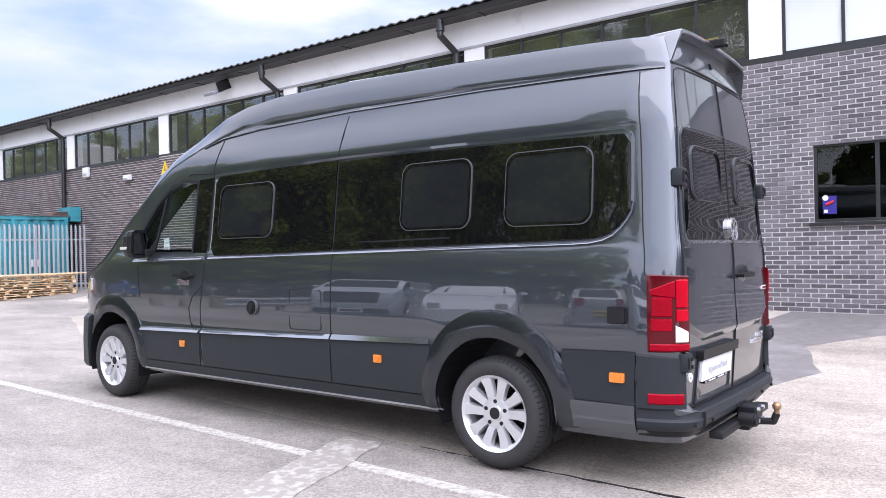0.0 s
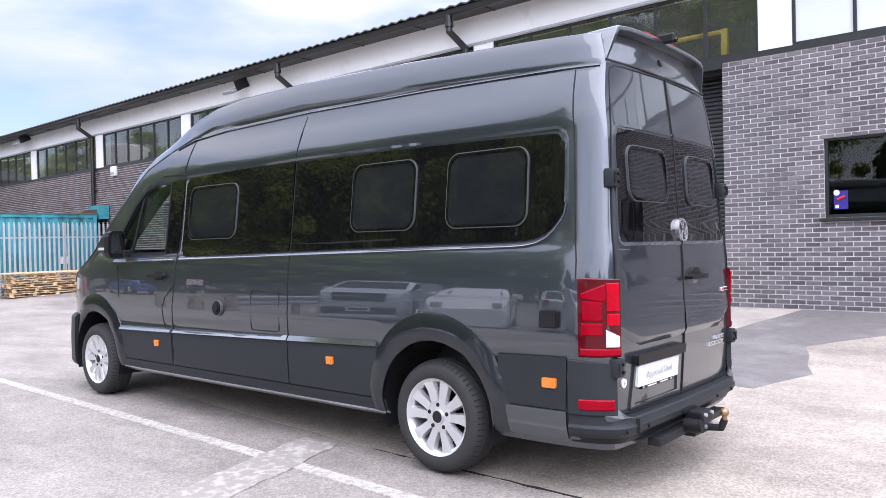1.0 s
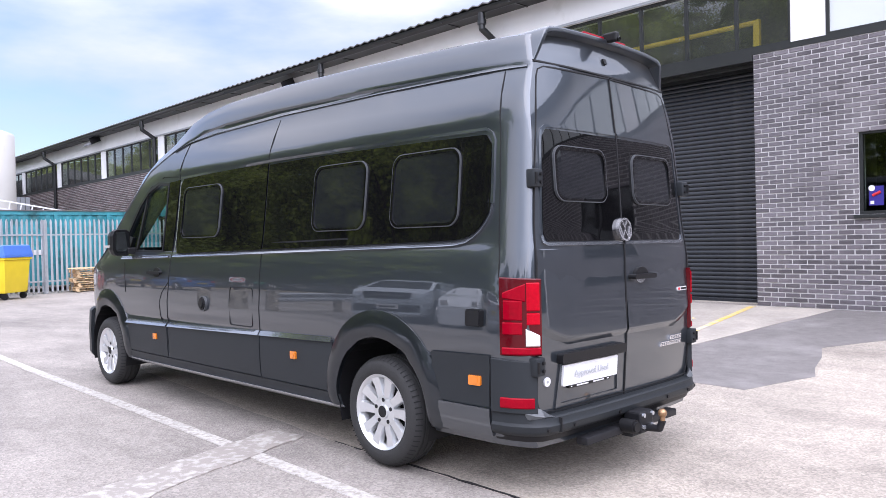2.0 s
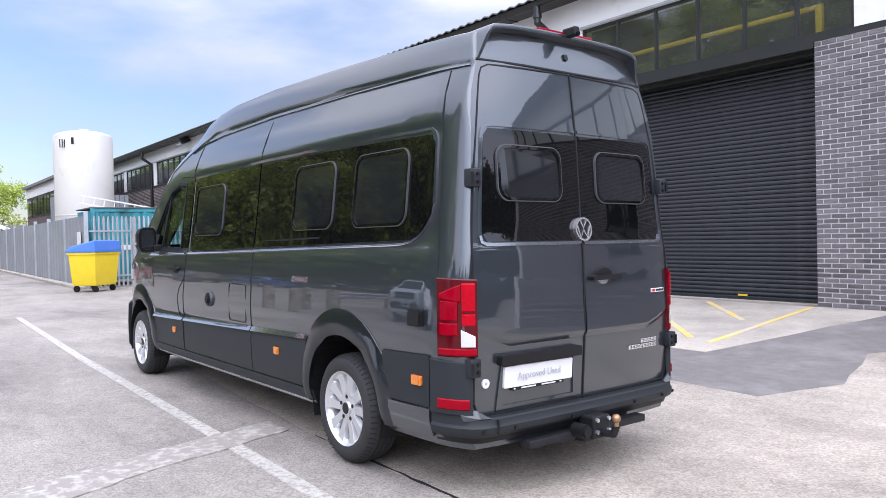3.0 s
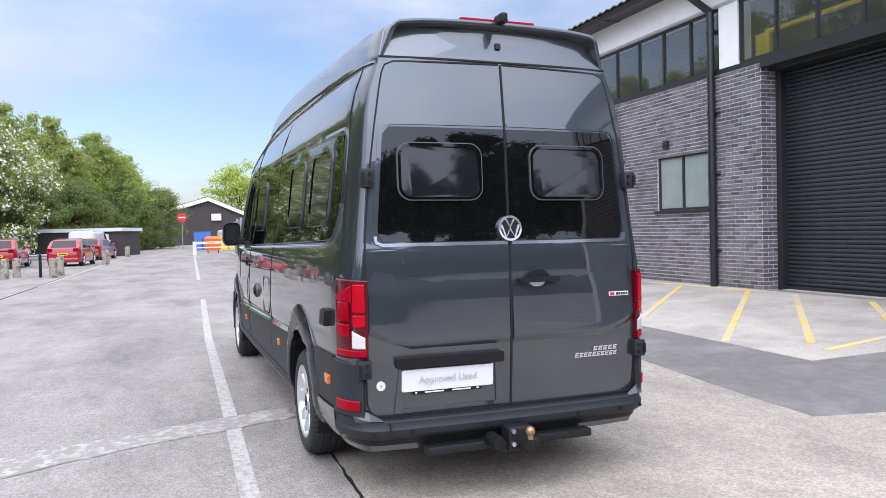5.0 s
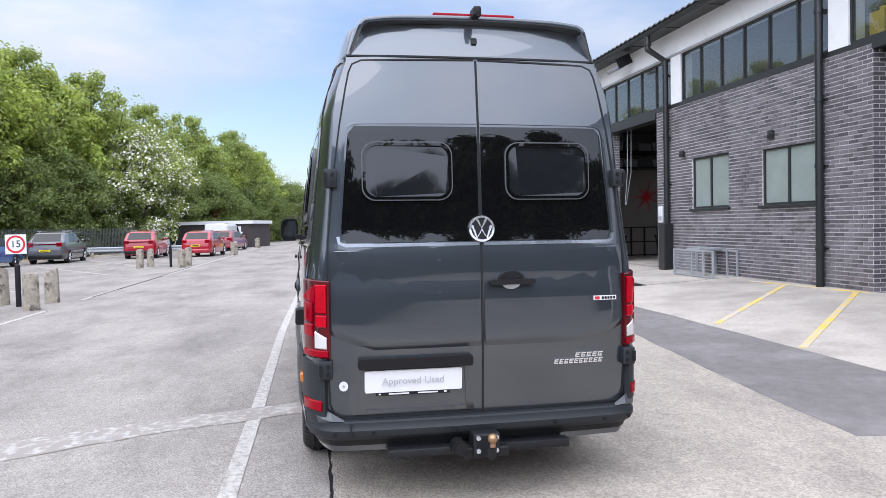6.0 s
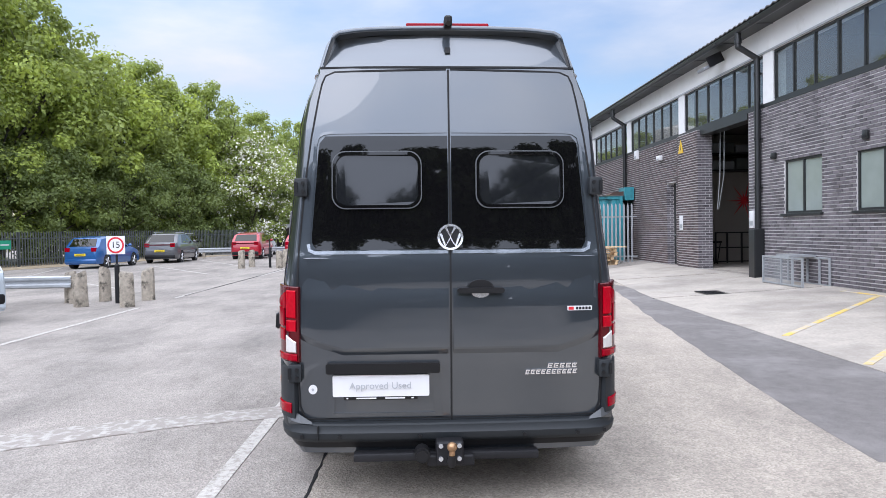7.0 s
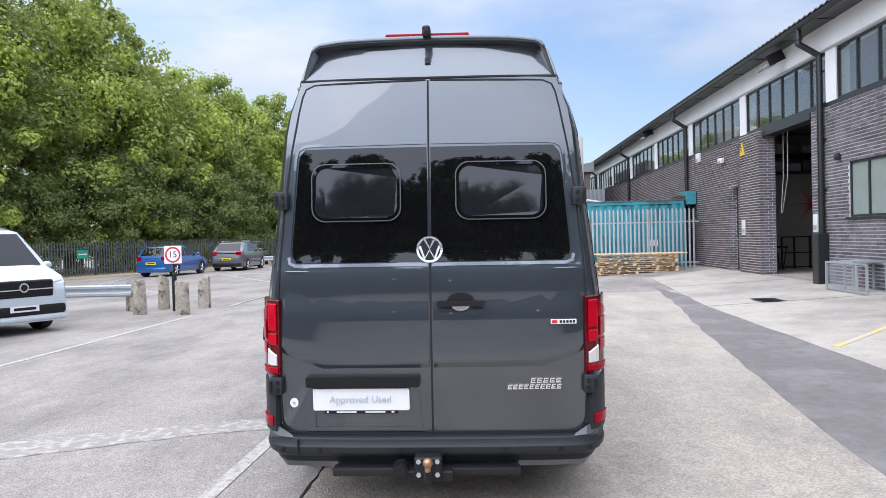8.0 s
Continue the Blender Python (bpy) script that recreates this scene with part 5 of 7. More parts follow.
# cab interior seen through the door glass
for y in (0.42, -0.42):
    seat = part("cab_seat", boxes((3.22, 3.36, y - 0.24, y + 0.24, 1.425, 1.70), bevel=0.05), M_CABIN, van, "dark cab seat with headrest", 40)
    part("headrest", boxes((3.24, 3.34, y - 0.13, y + 0.13, 1.72, 1.90), bevel=0.04), M_CABIN, seat, "", 40)
bm = bmesh.new()
for k in range(20):
    a, b = 2 * math.pi * k / 20, 2 * math.pi * (k + 1) / 20
    rod(bm, (3.86 + 0.08 * math.sin(a), -0.42 + 0.17 * math.cos(a), 1.45 + 0.14 * math.sin(a)), (3.86 + 0.08 * math.sin(b), -0.42 + 0.17 * math.cos(b), 1.45 + 0.14 * math.sin(b)), 0.014, 6)
part("steering_wheel", bm, M_CABIN, van, "", 50)

# ---- brick works building ----
FY = 13.39
BASE, HEAD, SILL_TOP, EAVE = 0.15, 4.38, 4.47, 5.67
COURSE, LENGTH, JOINT = 0.0767, 0.232, 0.014
COLS = [-3.385 - 5.95 * k for k in range(-2, 10)]
WALLS = [
    # x0, x1, openings (x0, x1, z0, z1)
    (-4.26, 9.0, [(-2.69, -0.88, 1.68, 2.94), (3.2, 5.0, 1.68, 2.94)]),
    (-16.42, -8.52, [(-11.66, -9.98, 1.77, 2.94), (-14.54, -12.91, 1.77, 3.0)]),
    (-58.0, -19.63, [(-22.75, -21.85, 0.0, 2.97)]),
]


def wall_cells(x0, x1, z0, z1, holes):
    xs = sorted({x0, x1, *(h[0] for h in holes), *(h[1] for h in holes)})
    zs = sorted({z0, z1, *(h[2] for h in holes if h[2] > z0), *(h[3] for h in holes)})
    for a, b in zip(xs, xs[1:]):
        for c, d in zip(zs, zs[1:]):
            if not any(h[0] <= (a + b) / 2 <= h[1] and h[2] <= (c + d) / 2 <= h[3] for h in holes):
                yield a, b, c, d


walls = []
for k, (x0, x1, holes) in enumerate(WALLS):
    bm = bmesh.new()
    for a, b, c, d in wall_cells(x0, x1, 0.0, HEAD, holes):
        box(bm, a, b, FY + 0.008, FY + 0.33, c, d)
    walls.append(solid("wall_front_%d" % (k + 1), bm, M_MORTAR, "brick facade wall in pale mortar", "wall", "structure"))

# eaves band, columns, clerestory
solid("trim_band", boxes((-58, 9, FY - 0.012, FY + 0.20, HEAD, SILL_TOP)), M_FRAME, "black sill band under the high windows", "trim", "structure")
solid("wall_fascia", boxes((-58, 9, FY - 0.03, FY + 0.33, EAVE, 6.32)), M_RENDER, "white painted concrete fascia beam", "wall", "structure")
solid("trim_fascia_edge", boxes((-58, 9, FY - 0.05, FY - 0.031, EAVE, EAVE + 0.05)), M_GALV, "grey lower edge of the fascia", "trim", "structure")
for x in COLS:
    solid("wall_pier", boxes((x - 0.26, x + 0.26, FY - 0.02, FY + 0.30, SILL_TOP, EAVE)), M_RENDER, "white painted concrete pier between windows", "wall", "structure")
for k, (a, b) in enumerate(zip(COLS[1:], COLS)):
    x0, x1 = a + 0.26, b - 0.26
    blind = b > -3.0
    win = thing("window_%d" % (k + 1), "high metal-framed strip window with white blinds" if blind else "high metal-framed strip window, dark behind", "window", Matrix.Translation((x0, FY, 0)), kind="structure")
    w, n = x1 - x0, 6
    fr = bmesh.new()
    box(fr, 0, w, 0.02, 0.09, SILL_TOP, SILL_TOP + 0.05)
    box(fr, 0, w, 0.02, 0.09, EAVE - 0.05, EAVE)
    for j in range(n + 1):
        u = min(w - 0.025, max(0.025, w * j / n))
        box(fr, u - 0.025, u + 0.025, 0.012, 0.09, SILL_TOP + 0.05, EAVE - 0.05)
    part("window_frame", fr, M_FRAME, win)
    for j in range(n):
        u0, u1 = w * j / n + 0.02, w * (j + 1) / n - 0.02
        part("pane", boxes((u0, u1, 0.045, 0.051, SILL_TOP + 0.04, EAVE - 0.04)), M_BLIND if blind else M_PANEDARK, win)

# roof, soffit, gutter
bm = bmesh.new()
rings = []
n_w = 470
for i in range(n_w + 1):
    x = -58.5 + 68 * i / n_w
    d = 0.022 * math.sin(math.pi * i)
    d = 0.022 if i % 2 else -0.022
    rings.append([(x, 12.78, 6.43 + d), (x, 24.0, 8.6 + d), (x, 24.0, 8.57 + d), (x, 12.78, 6.405 + d)])
loft(bm, rings)
solid("roof", bm, M_ROOF, "corrugated grey roof sheets with moss at the edge", "roof", "structure")
solid("ceiling_soffit", boxes((-58, 9, 12.92, FY - 0.03, 6.30, 6.36)), M_FRAME, "dark soffit under the eaves", "ceiling", "structure")
gut = thing("gutter", "black half-round eaves gutter", "gutter", kind="structure")
bm = bmesh.new()
loft(bm, [[(x, 12.86 + 0.085 * math.cos(radians(180 + 180 * k / 8)), 6.36 + 0.11 * math.sin(radians(180 + 180 * k / 8))) for k in range(9)] for x in (-58, 9)])
part("trough", bm, M_PIPE, gut, "", 50)
for x in range(-57, 9, 2):
    part("bracket", boxes((x - 0.02, x + 0.02, 12.77, FY - 0.03, 6.285, 6.31)), M_PIPE, gut)
for k in (1, 2, 4, 6, 8):
    x = -3.385 - 5.95 * k - 0.42
    dp = thing("downpipe", "black downpipe with swan neck from the gutter", "downpipe", group="downpipes of the facade", kind="structure")
    bm = bmesh.new()
    tube(bm, [(x - 0.10, 12.87, 6.30), (x - 0.10, 12.87, 5.93), (x, FY - 0.09, 5.62), (x, FY - 0.09, 0.20 if k != 2 else 1.3)], 0.072, 14)
    part("pipe", bm, M_PIPE, dp, "", 50)
    for z in (0.9, 2.4, 3.6, 5.2):
        bm = bmesh.new()
        rod(bm, (x, FY - 0.09, z), (x, FY - 0.09, z + 0.07), 0.086, 14)
        box(bm, x - 0.13, x + 0.13, FY - 0.03, FY, z + 0.015, z + 0.05)
        part("collar", bm, M_PIPE, dp, "", 40)
    bm = bmesh.new()
    rod(bm, (x - 0.10, 12.87, 6.02), (x - 0.10, 12.87, 6.12), 0.095, 14)
    part("joint", bm, M_PIPE, dp, "", 40)
    if k == 2:
        part("boot", boxes((x - 0.17, x + 0.17, FY - 0.26, FY - 0.002, 0.15, 1.42), bevel=0.02), M_PIPE, dp, "square black pipe guard")

# plain unseen walls added at the yard's far ends to darken reflections under the trees
solid("wall_unseen_end", boxes((49, 49.4, -40, 80, 0, 3.2)), M_DARKWALL, "added unseen dark wall blocking bright gaps below the trees", "wall", "structure")
solid("wall_unseen_side", boxes((-10, 49, -36.4, -36, 0, 3.2)), M_DARKWALL, "added unseen dark wall blocking bright gaps below the trees", "wall", "structure")
# closed hall behind the facade
solid("wall_back", boxes((-58, 9, 23.7, 24.0, 0, 8.6)), M_INSIDE, "pale inner back wall of the hall", "wall", "structure")
def gable(x0, x1):
    """End wall cut to the slope of the roof."""
    return prism(bmesh.new(), [(FY, 0), (24, 0), (24, 8.5), (FY, 6.4)], lambda u, v, d: (x0 + d * (x1 - x0), u, v), 1.0)


solid("wall_end_1", gable(-58.3, -58), M_INSIDE, "end wall of the hall", "wall", "structure")
solid("wall_end_2", gable(9, 9.3), M_RENDER, "end wall of the hall", "wall", "structure")
solid("wall_inner_1", boxes((-16.3, -16.2, FY + 0.34, 23.7, 0, 6.3)), M_INSIDE, "cross wall inside the hall", "wall", "structure")
solid("wall_inner_2", boxes((-23.1, -23.0, FY + 0.34, 23.7, 0, 6.3)), M_INSIDE, "cross wall inside the hall", "wall", "structure")
solid("wall_inner_3", boxes((-22.99, -16.31, 18.4, 18.5, 0, 6.3)), M_INSIDE, "cream plaster wall at the back of the open bay", "wall", "structure")
solid("floor_hall", boxes((-58, 9, FY + 0.33, 23.7, 0.15, 0.235)), M_PAD, "grey concrete hall floor", "floor", "structure")

# roller shutter
sh = thing("roller_shutter", "closed black steel roller shutter", "shutter", Matrix.Translation((0, 13.86, 0)), kind="structure")
n_s = 54
slat = bmesh.new()
zs = (HEAD - 0.24) / n_s
loft(slat, [[(x, y, z) for y, z in ((0.03, 0), (-0.004, 0.006), (-0.016, zs * 0.35), (-0.014, zs * 0.65), (0.0, zs * 0.93), (0.006, zs), (0.03, zs))] for x in (-8.46, -4.30)])
slat_me = mesh_from("slat", slat, M_SHUTTER, 30)
for k in range(n_s):
    ob = new("slat", slat_me)
    ob.parent = sh
    ob.location = (0, 0, 0.225 + k * zs)
part("bottom_bar", boxes((-8.46, -4.30, -0.03, 0.02, 0.215, 0.29), bevel=0.006), M_SHUTTER, sh)
part("lift_tab", boxes((-5.9, -5.72, -0.045, -0.03, 0.30, 0.33)), M_YELLOW, sh, "small yellow lift tab")
for x0, x1 in ((-8.52, -8.40), (-4.36, -4.26)):
    part("guide_rail", boxes((x0, x1, -0.14, 0.0, 0.2, HEAD), bevel=0.006), M_FRAME, sh)
part("hood_box", boxes((-8.52, -4.26, -0.30, 0.10, HEAD - 0.16, HEAD), bevel=0.01), M_FRAME, sh)
solid("beam_lintel_1", boxes((-8.52, -4.26, FY - 0.03, FY + 0.34, HEAD - 0.10, HEAD - 0.002)), M_FRAME, "black steel lintel over the shutter", "beam", "structure")
solid("beam_lintel_2", boxes((-19.63, -16.42, FY - 0.03, FY + 0.34, HEAD - 0.16, HEAD - 0.002)), M_FRAME, "black steel lintel over the open bay", "beam", "structure")
solid("wall_jamb_1", boxes((-8.85, -8.525, FY + 0.332, 14.0, 0, HEAD)), M_MORTAR, "brick return beside the shutter", "wall", "structure")
solid("wall_jamb_2", boxes((-4.255, -4.0, FY + 0.332, 14.0, 0, HEAD)), M_MORTAR, "brick return beside the shutter", "wall", "structure")
# yellow rail seen behind the glass
rl = thing("mezzanine_rail", "yellow steel guard rail behind the high window", "railing")
bm = bmesh.new()
for z in (4.98,):
    rod(bm, (-8.6, 13.66, z), (-4.3, 13.66, z), 0.045, 8)
part("top_rail", bm, M_YELLOW, rl)
for x in (-8.6, -4.3):
    part("post", boxes((x - 0.05, x + 0.05, 13.62, 13.70, 4.39, 5.02)), M_YELLOW, rl)
part("deck", boxes((-9.0, -3.9, 13.60, 17, 4.385, 4.395)), M_FRAME, rl)
for x in (-8.95, -3.95):
    part("leg", boxes((x - 0.05, x + 0.05, 16.8, 16.9, 0.235, 4.385)), M_FRAME, rl)
part("panel", boxes((-9.0, -8.7, 13.72, 13.76, 4.39, 5.0)), M_YELLOW, rl)

# lower windows
for k, (x0, x1, z0, z1, pane) in enumerate(((-2.69, -0.88, 1.68, 2.94, M_PANEWIN), (3.2, 5.0, 1.68, 2.94, M_PANEWIN), (-11.66, -9.98, 1.77, 2.94, M_FROST), (-14.54, -12.91, 1.77, 3.0, M_FROST))):
    win = thing("window_%d" % (20 + k), "black-framed ground-floor window with frosted panes" if pane is M_FROST else "black-framed ground-floor window, dark inside", "window", kind="structure")
    fr, mid = bmesh.new(), (x0 + x1) / 2
    for a, b, c, d in ((x0, x1, z0, z0 + 0.05), (x0, x1, z1 - 0.05, z1), (x0, x0 + 0.05, z0 + 0.05, z1 - 0.05), (x1 - 0.05, x1, z0 + 0.05, z1 - 0.05), (mid - 0.03, mid + 0.03, z0 + 0.05, z1 - 0.05)):
        box(fr, a, b, FY + 0.03, FY + 0.11, c, d, 0.004)
    part("window_frame", fr, M_FRAME, win)
    part("window_sill", boxes((x0 - 0.06, x1 + 0.06, FY - 0.07, FY + 0.05, z0 - 0.055, z0 - 0.002), bevel=0.006), M_FRAME, win)
    for a, b in ((x0 + 0.05, mid - 0.03), (mid + 0.03, x1 - 0.05)):
        part("pane", boxes((a, b, FY + 0.065, FY + 0.071, z0 + 0.05, z1 - 0.05)), pane, win)
    # black board added behind the clear panes, standing in for the unlit room
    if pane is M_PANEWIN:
        part("dark_room_board", boxes((x0 - 0.3, x1 + 0.3, FY + 1.9, FY + 1.95, 1.2, 3.3)), M_FRAME, win)
po = thing("window_poster", "small blue and red poster behind the glass", "poster", Matrix.Translation((-2.47, FY + 0.058, 1.98)))
M_PBLUE = mat("poster_blue", (0.03, 0.02, 0.22), 0.5, 0, 0.05)
part("sheet", boxes((-0.10, 0.10, 0, 0.004, -0.17, 0.12)), M_PBLUE, po)
bm = bmesh.new()
rod(bm, (-0.06, -0.002, 0.09), (-0.06, -0.005, 0.09), 0.045, 14)
part("badge", bm, M_WHITE, po)
bm = bmesh.new()
rod(bm, (-0.05, -0.003, -0.02), (0.06, -0.003, 0.03), 0.022, 8)
part("print_bar", bm, M_SIGNRED, po)
part("print_block", boxes((-0.08, -0.03, -0.004, -0.001, -0.15, -0.10)), M_WHITE, po)

# open bay contents
# dark ceiling added so that the bay's top reads as unlit
solid("ceiling_bay", boxes((-22.99, -16.31, FY + 0.35, 18.39, 4.62, 4.70)), M_DARKWALL, "added dark ceiling for the unlit top of the open bay", "ceiling", "structure")
star = thing("red_star_decoration", "red spiky star hung on the inner wall", "decoration", Matrix.Translation((-22.93, 16.15, 2.35)))
for k in range(14):
    bm = bmesh.new()
    a = 2 * math.pi * k / 14
    ln = 0.34 + 0.30 * (k % 2)
    rod(bm, (0, 0, 0), (0.03, ln * math.cos(a), ln * math.sin(a)), 0.035, 5, 0.003)
    part("spike", bm, M_SIGNRED, star)
rack = thing("steel_frame_gate", "low dark steel frame gate leaning in the bay", "gate", Matrix.Translation((-22.6, 0, 0.235)))
for y in (15.0, 15.4, 15.9, 16.4, 16.9):
    part("upright", boxes((-0.025, 0.025, y - 0.025, y + 0.025, 0, 1.05)), M_STEEL, rack)
for z in (0.05, 0.52, 1.03):
    part("rail", boxes((-0.02, 0.02, 15.0, 16.9, z - 0.02, z + 0.02)), M_STEEL, rack)
for y in (14.72, 16.15):
    tr = thing("trestle", "small black steel trestle in the bay", "trestle", Matrix.Translation((-21.9, y, 0.235)), group="trestles in the bay")
    part("top_bar", boxes((-0.04, 0.04, -0.2, 0.2, 0.70, 0.76)), M_STEEL, tr)
    for s_ in (-1, 1):
        bm = bmesh.new()
        rod(bm, (0, s_ * 0.16, 0.71), (0, s_ * 0.05, 0.0), 0.02, 6)
        part("leg", bm, M_STEEL, tr)
rnd_c = random.Random(9)
for lv in range(2):
    for k in range(7):
        shf = thing("stored_crate", "grey box stored on the high rack", "crate", Matrix.Translation((-22.8, 14.05 + 0.52 * k, 3.38 + 0.56 * lv)), group="boxes on the high rack")
        part("crate_body", boxes((0, 0.5, 0, 0.46, 0, rnd_c.uniform(0.26, 0.40)), bevel=0.02), M_GALVDULL if (k + lv) % 3 else M_FENCEDARK, shf)
hr = thing("high_rack", "steel rack below the roof of the bay", "rack")
for z in (3.33, 3.89):
    part("shelf", boxes((-22.95, -22.2, 13.9, 17.9, z, z + 0.05)), M_STEEL, hr)
for y in (13.95, 17.85):
    part("upright", boxes((-22.3, -22.22, y - 0.04, y + 0.04, 0.235, 4.5)), M_STEEL, hr)
for dy in (0.0, 0.12):
    ch = thing("pull_chain", "pale pull chain hanging in the bay opening", "chain", group="chains in the bay opening")
    bm = bmesh.new()
    tube(bm, [(-19.2, 13.80 + dy, 4.55), (-19.25, 13.80 + dy, 3.0), (-19.45, 13.80 + dy * 0.3, 2.0)], 0.012, 6)
    part("chain", bm, M_GALV, ch)

# wall fixtures
for name, lab, cat, x, z, w, h, d, mt in (("wall_notice", "white notice on the brick pier", "notice", -21.0, 1.62, 0.30, 0.46, 0.02, M_WHITE), ("wall_notice", "white notice box beside the bay", "notice", -16.17, 1.66, 0.24, 0.44, 0.05, M_WHITE),
                                          ("junction_box", "small dark junction box on brick", "box", -14.95, 3.15, 0.16, 0.16, 0.10, M_FRAME), ("junction_box", "small dark vent box on brick", "box", -11.3, 3.2, 0.16, 0.18, 0.07, M_FRAME),
                                          ("alarm_box", "white alarm box on brick", "box", -26.0, 4.25, 0.35, 0.35, 0.12, M_WHITE), ("wall_lamp", "white bulkhead lamp on brick", "lamp", -23.3, 3.88, 0.36, 0.18, 0.14, M_WHITE)):
    t = thing(name, lab, cat, Matrix.Translation((x, FY - (0.125 if -21.3 < x < -19.7 else 0.004), z)))
    part("case", boxes((-w / 2, w / 2, -d, 0, -h / 2, h / 2), bevel=min(0.03, d * 0.3)), mt, t, "", 40)
    part("face", boxes((-w * 0.38, w * 0.38, -d - 0.004, -d, -h * 0.36, -h * 0.1)), M_GALV if mt is M_WHITE else M_STEEL, t)
tri = thing("warning_sign", "yellow triangular warning sign on brick", "sign", Matrix.Translation((-21.0, FY - 0.126, 4.02)))
bm = bmesh.new()
prism(bm, [(-0.22, -0.2), (0.22, -0.2), (0, 0.22)], lambda u, v, d: (u, -d, v), 0.015)
part("plate", bm, M_YELLOW, tri)
bm = bmesh.new()
prism(bm, [(-0.03, -0.1), (0.03, -0.1), (0.0, 0.08)], lambda u, v, d: (u, -0.015 - d, v), 0.003)
part("symbol", bm, M_STEEL, tri)
for x, z in ((-18.0, 5.88), (-33.5, 6.0)):
    fl = thing("flood_light", "grey flood light on a bracket at the fascia", "lamp", Matrix.Translation((x, 12.95, z)) @ pose(0, 0, 0, 25, 0, 0))
    part("housing", boxes((-0.24, 0.24, -0.20, 0.16, -0.04, 0.05), bevel=0.02), M_GALVDULL, fl)
    part("lens", boxes((-0.21, 0.21, -0.17, 0.13, -0.048, -0.04)), M_WHITELENS, fl)
    part("bracket", boxes((0.26, 0.30, -0.04, 0.40, -0.03, 0.25)), M_STEEL, fl)
cage = thing("wire_cage", "low galvanised mesh cage against the wall", "cage", Matrix.Translation((-14.3, FY - 0.62, gz(13))))
for x in (0, 0.85, 1.35, 1.75):
    for y in (0, 0.58):
        part("post", boxes((x - 0.02, x + 0.02, y - 0.02, y + 0.02, 0, 0.62)), M_GALV, cage)
for z in (0.03, 0.60):
    part("rail", boxes((0, 1.75, -0.018, 0.018, z - 0.018, z + 0.018)), M_GALV, cage)
    part("rail", boxes((0, 1.75, 0.562, 0.598, z - 0.018, z + 0.018)), M_GALV, cage)
bm = bmesh.new()
for k in range(30):
    box(bm, 0.02 + k * 0.044, 0.026 + k * 0.044, -0.006, 0.0, 0.04, 0.60)
for k in range(11):
    box(bm, 0.0, 1.35, -0.004, 0.0, 0.08 + k * 0.05, 0.085 + k * 0.05)
part("mesh_front", bm, M_GALV, cage)
part("lid", boxes((0.6, 1.2, 0.0, 0.58, 0.62, 0.66)), M_GALV, cage)

# ---- bricks: the nearest stretch piece by piece, the rest as joined work ----


def brick_spots(x0, x1, holes, z_from, z_to):
    row = 0
    z = z_from
    while z + COURSE < z_to + 0.03:
        off = 0 if row % 2 else -LENGTH / 2
        x = x0 + off
        while x < x1:
            a, b = max(x, x0) + 0.0, min(x + LENGTH - JOINT, x1)
            if b - a > 0.05:
                segs = [(a, b)]
                for h in holes:
                    if h[2] < z + COURSE * 0.7 and h[3] > z + COURSE * 0.3:
                        ns = []
                        for p, q in segs:
                            if q <= h[0] or p >= h[1]:
                                ns.append((p, q))
                            else:
                                if h[0] - p > 0.04:
                                    ns.append((p, h[0]))
                                if q - h[1] > 0.04:
                                    ns.append((h[1], q))
                        segs = ns
                for p, q in segs:
                    yield p, q, z, z + COURSE - JOINT
            x += LENGTH
        z += COURSE
        row += 1


def brick_data(spots, proud, seed):
    rnd = random.Random(seed)
    vs, fs = [], []
    for p, q, a, b in spots:
        y = FY - proud - rnd.uniform(-0.002, 0.003)
        k, e = len(vs), 0.004
        vs += [(p, FY + 0.02, a), (q, FY + 0.02, a), (q, FY + 0.02, b), (p, FY + 0.02, b), (p + e, y, a + e), (q - e, y, a + e), (q - e, y, b - e), (p + e, y, b - e)]
        fs += [(k + 4, k + 5, k + 6, k + 7), (k, k + 1, k + 5, k + 4), (k + 1, k + 2, k + 6, k + 5), (k + 2, k + 3, k + 7, k + 6), (k + 3, k, k + 4, k + 7)]
    return vs, fs


near_spots = []
for k, (x0, x1, holes) in enumerate(WALLS):
    spots = list(brick_spots(x0, x1, holes, 0.16, HEAD - 0.02))
    if k == 0:
        near_spots = [s for s in spots if s[1] < -3.02 and 1.2 < s[2] < 3.9 and s[1] - s[0] > 0.2][:290]
        chosen = set(near_spots)
        spots = [s for s in spots if s not in chosen]
    far = [s for s in spots if s[0] < -34]
    spots = [s for s in spots if s[0] >= -34]
    vs, fs = brick_data(spots, 0.004, k)
    me = bpy.data.meshes.new("brickwork")
    me.from_pydata(vs, [], fs)
    me.materials.append(M_BRICKFAR if k == 2 else M_BRICKS)
    ob = new("brickwork", me)
    ob.parent = walls[k]
    tagged(ob, kind="stuff")
    if far:
        vs, fs = brick_data(far, 0.004, k + 7)
        me = bpy.data.meshes.new("brickwork")
        me.from_pydata(vs, [], fs)
        me.materials.append(M_BRICKFAR)
        ob = new("brickwork", me)
        ob.parent = walls[k]
        tagged(ob, kind="stuff")
one = bpy.data.meshes.new("brick")
bl = LENGTH - JOINT
e = 0.004
hb = COURSE - JOINT
one.from_pydata([(0, 0.02, 0), (bl, 0.02, 0), (bl, 0.02, hb), (0, 0.02, hb), (e, -0.004, e), (bl - e, -0.004, e), (bl - e, -0.004, hb - e), (e, -0.004, hb - e)], [], [(4, 5, 6, 7), (0, 1, 5, 4), (1, 2, 6, 5), (2, 3, 7, 6), (3, 0, 4, 7)])
one.materials.append(M_BRICK)
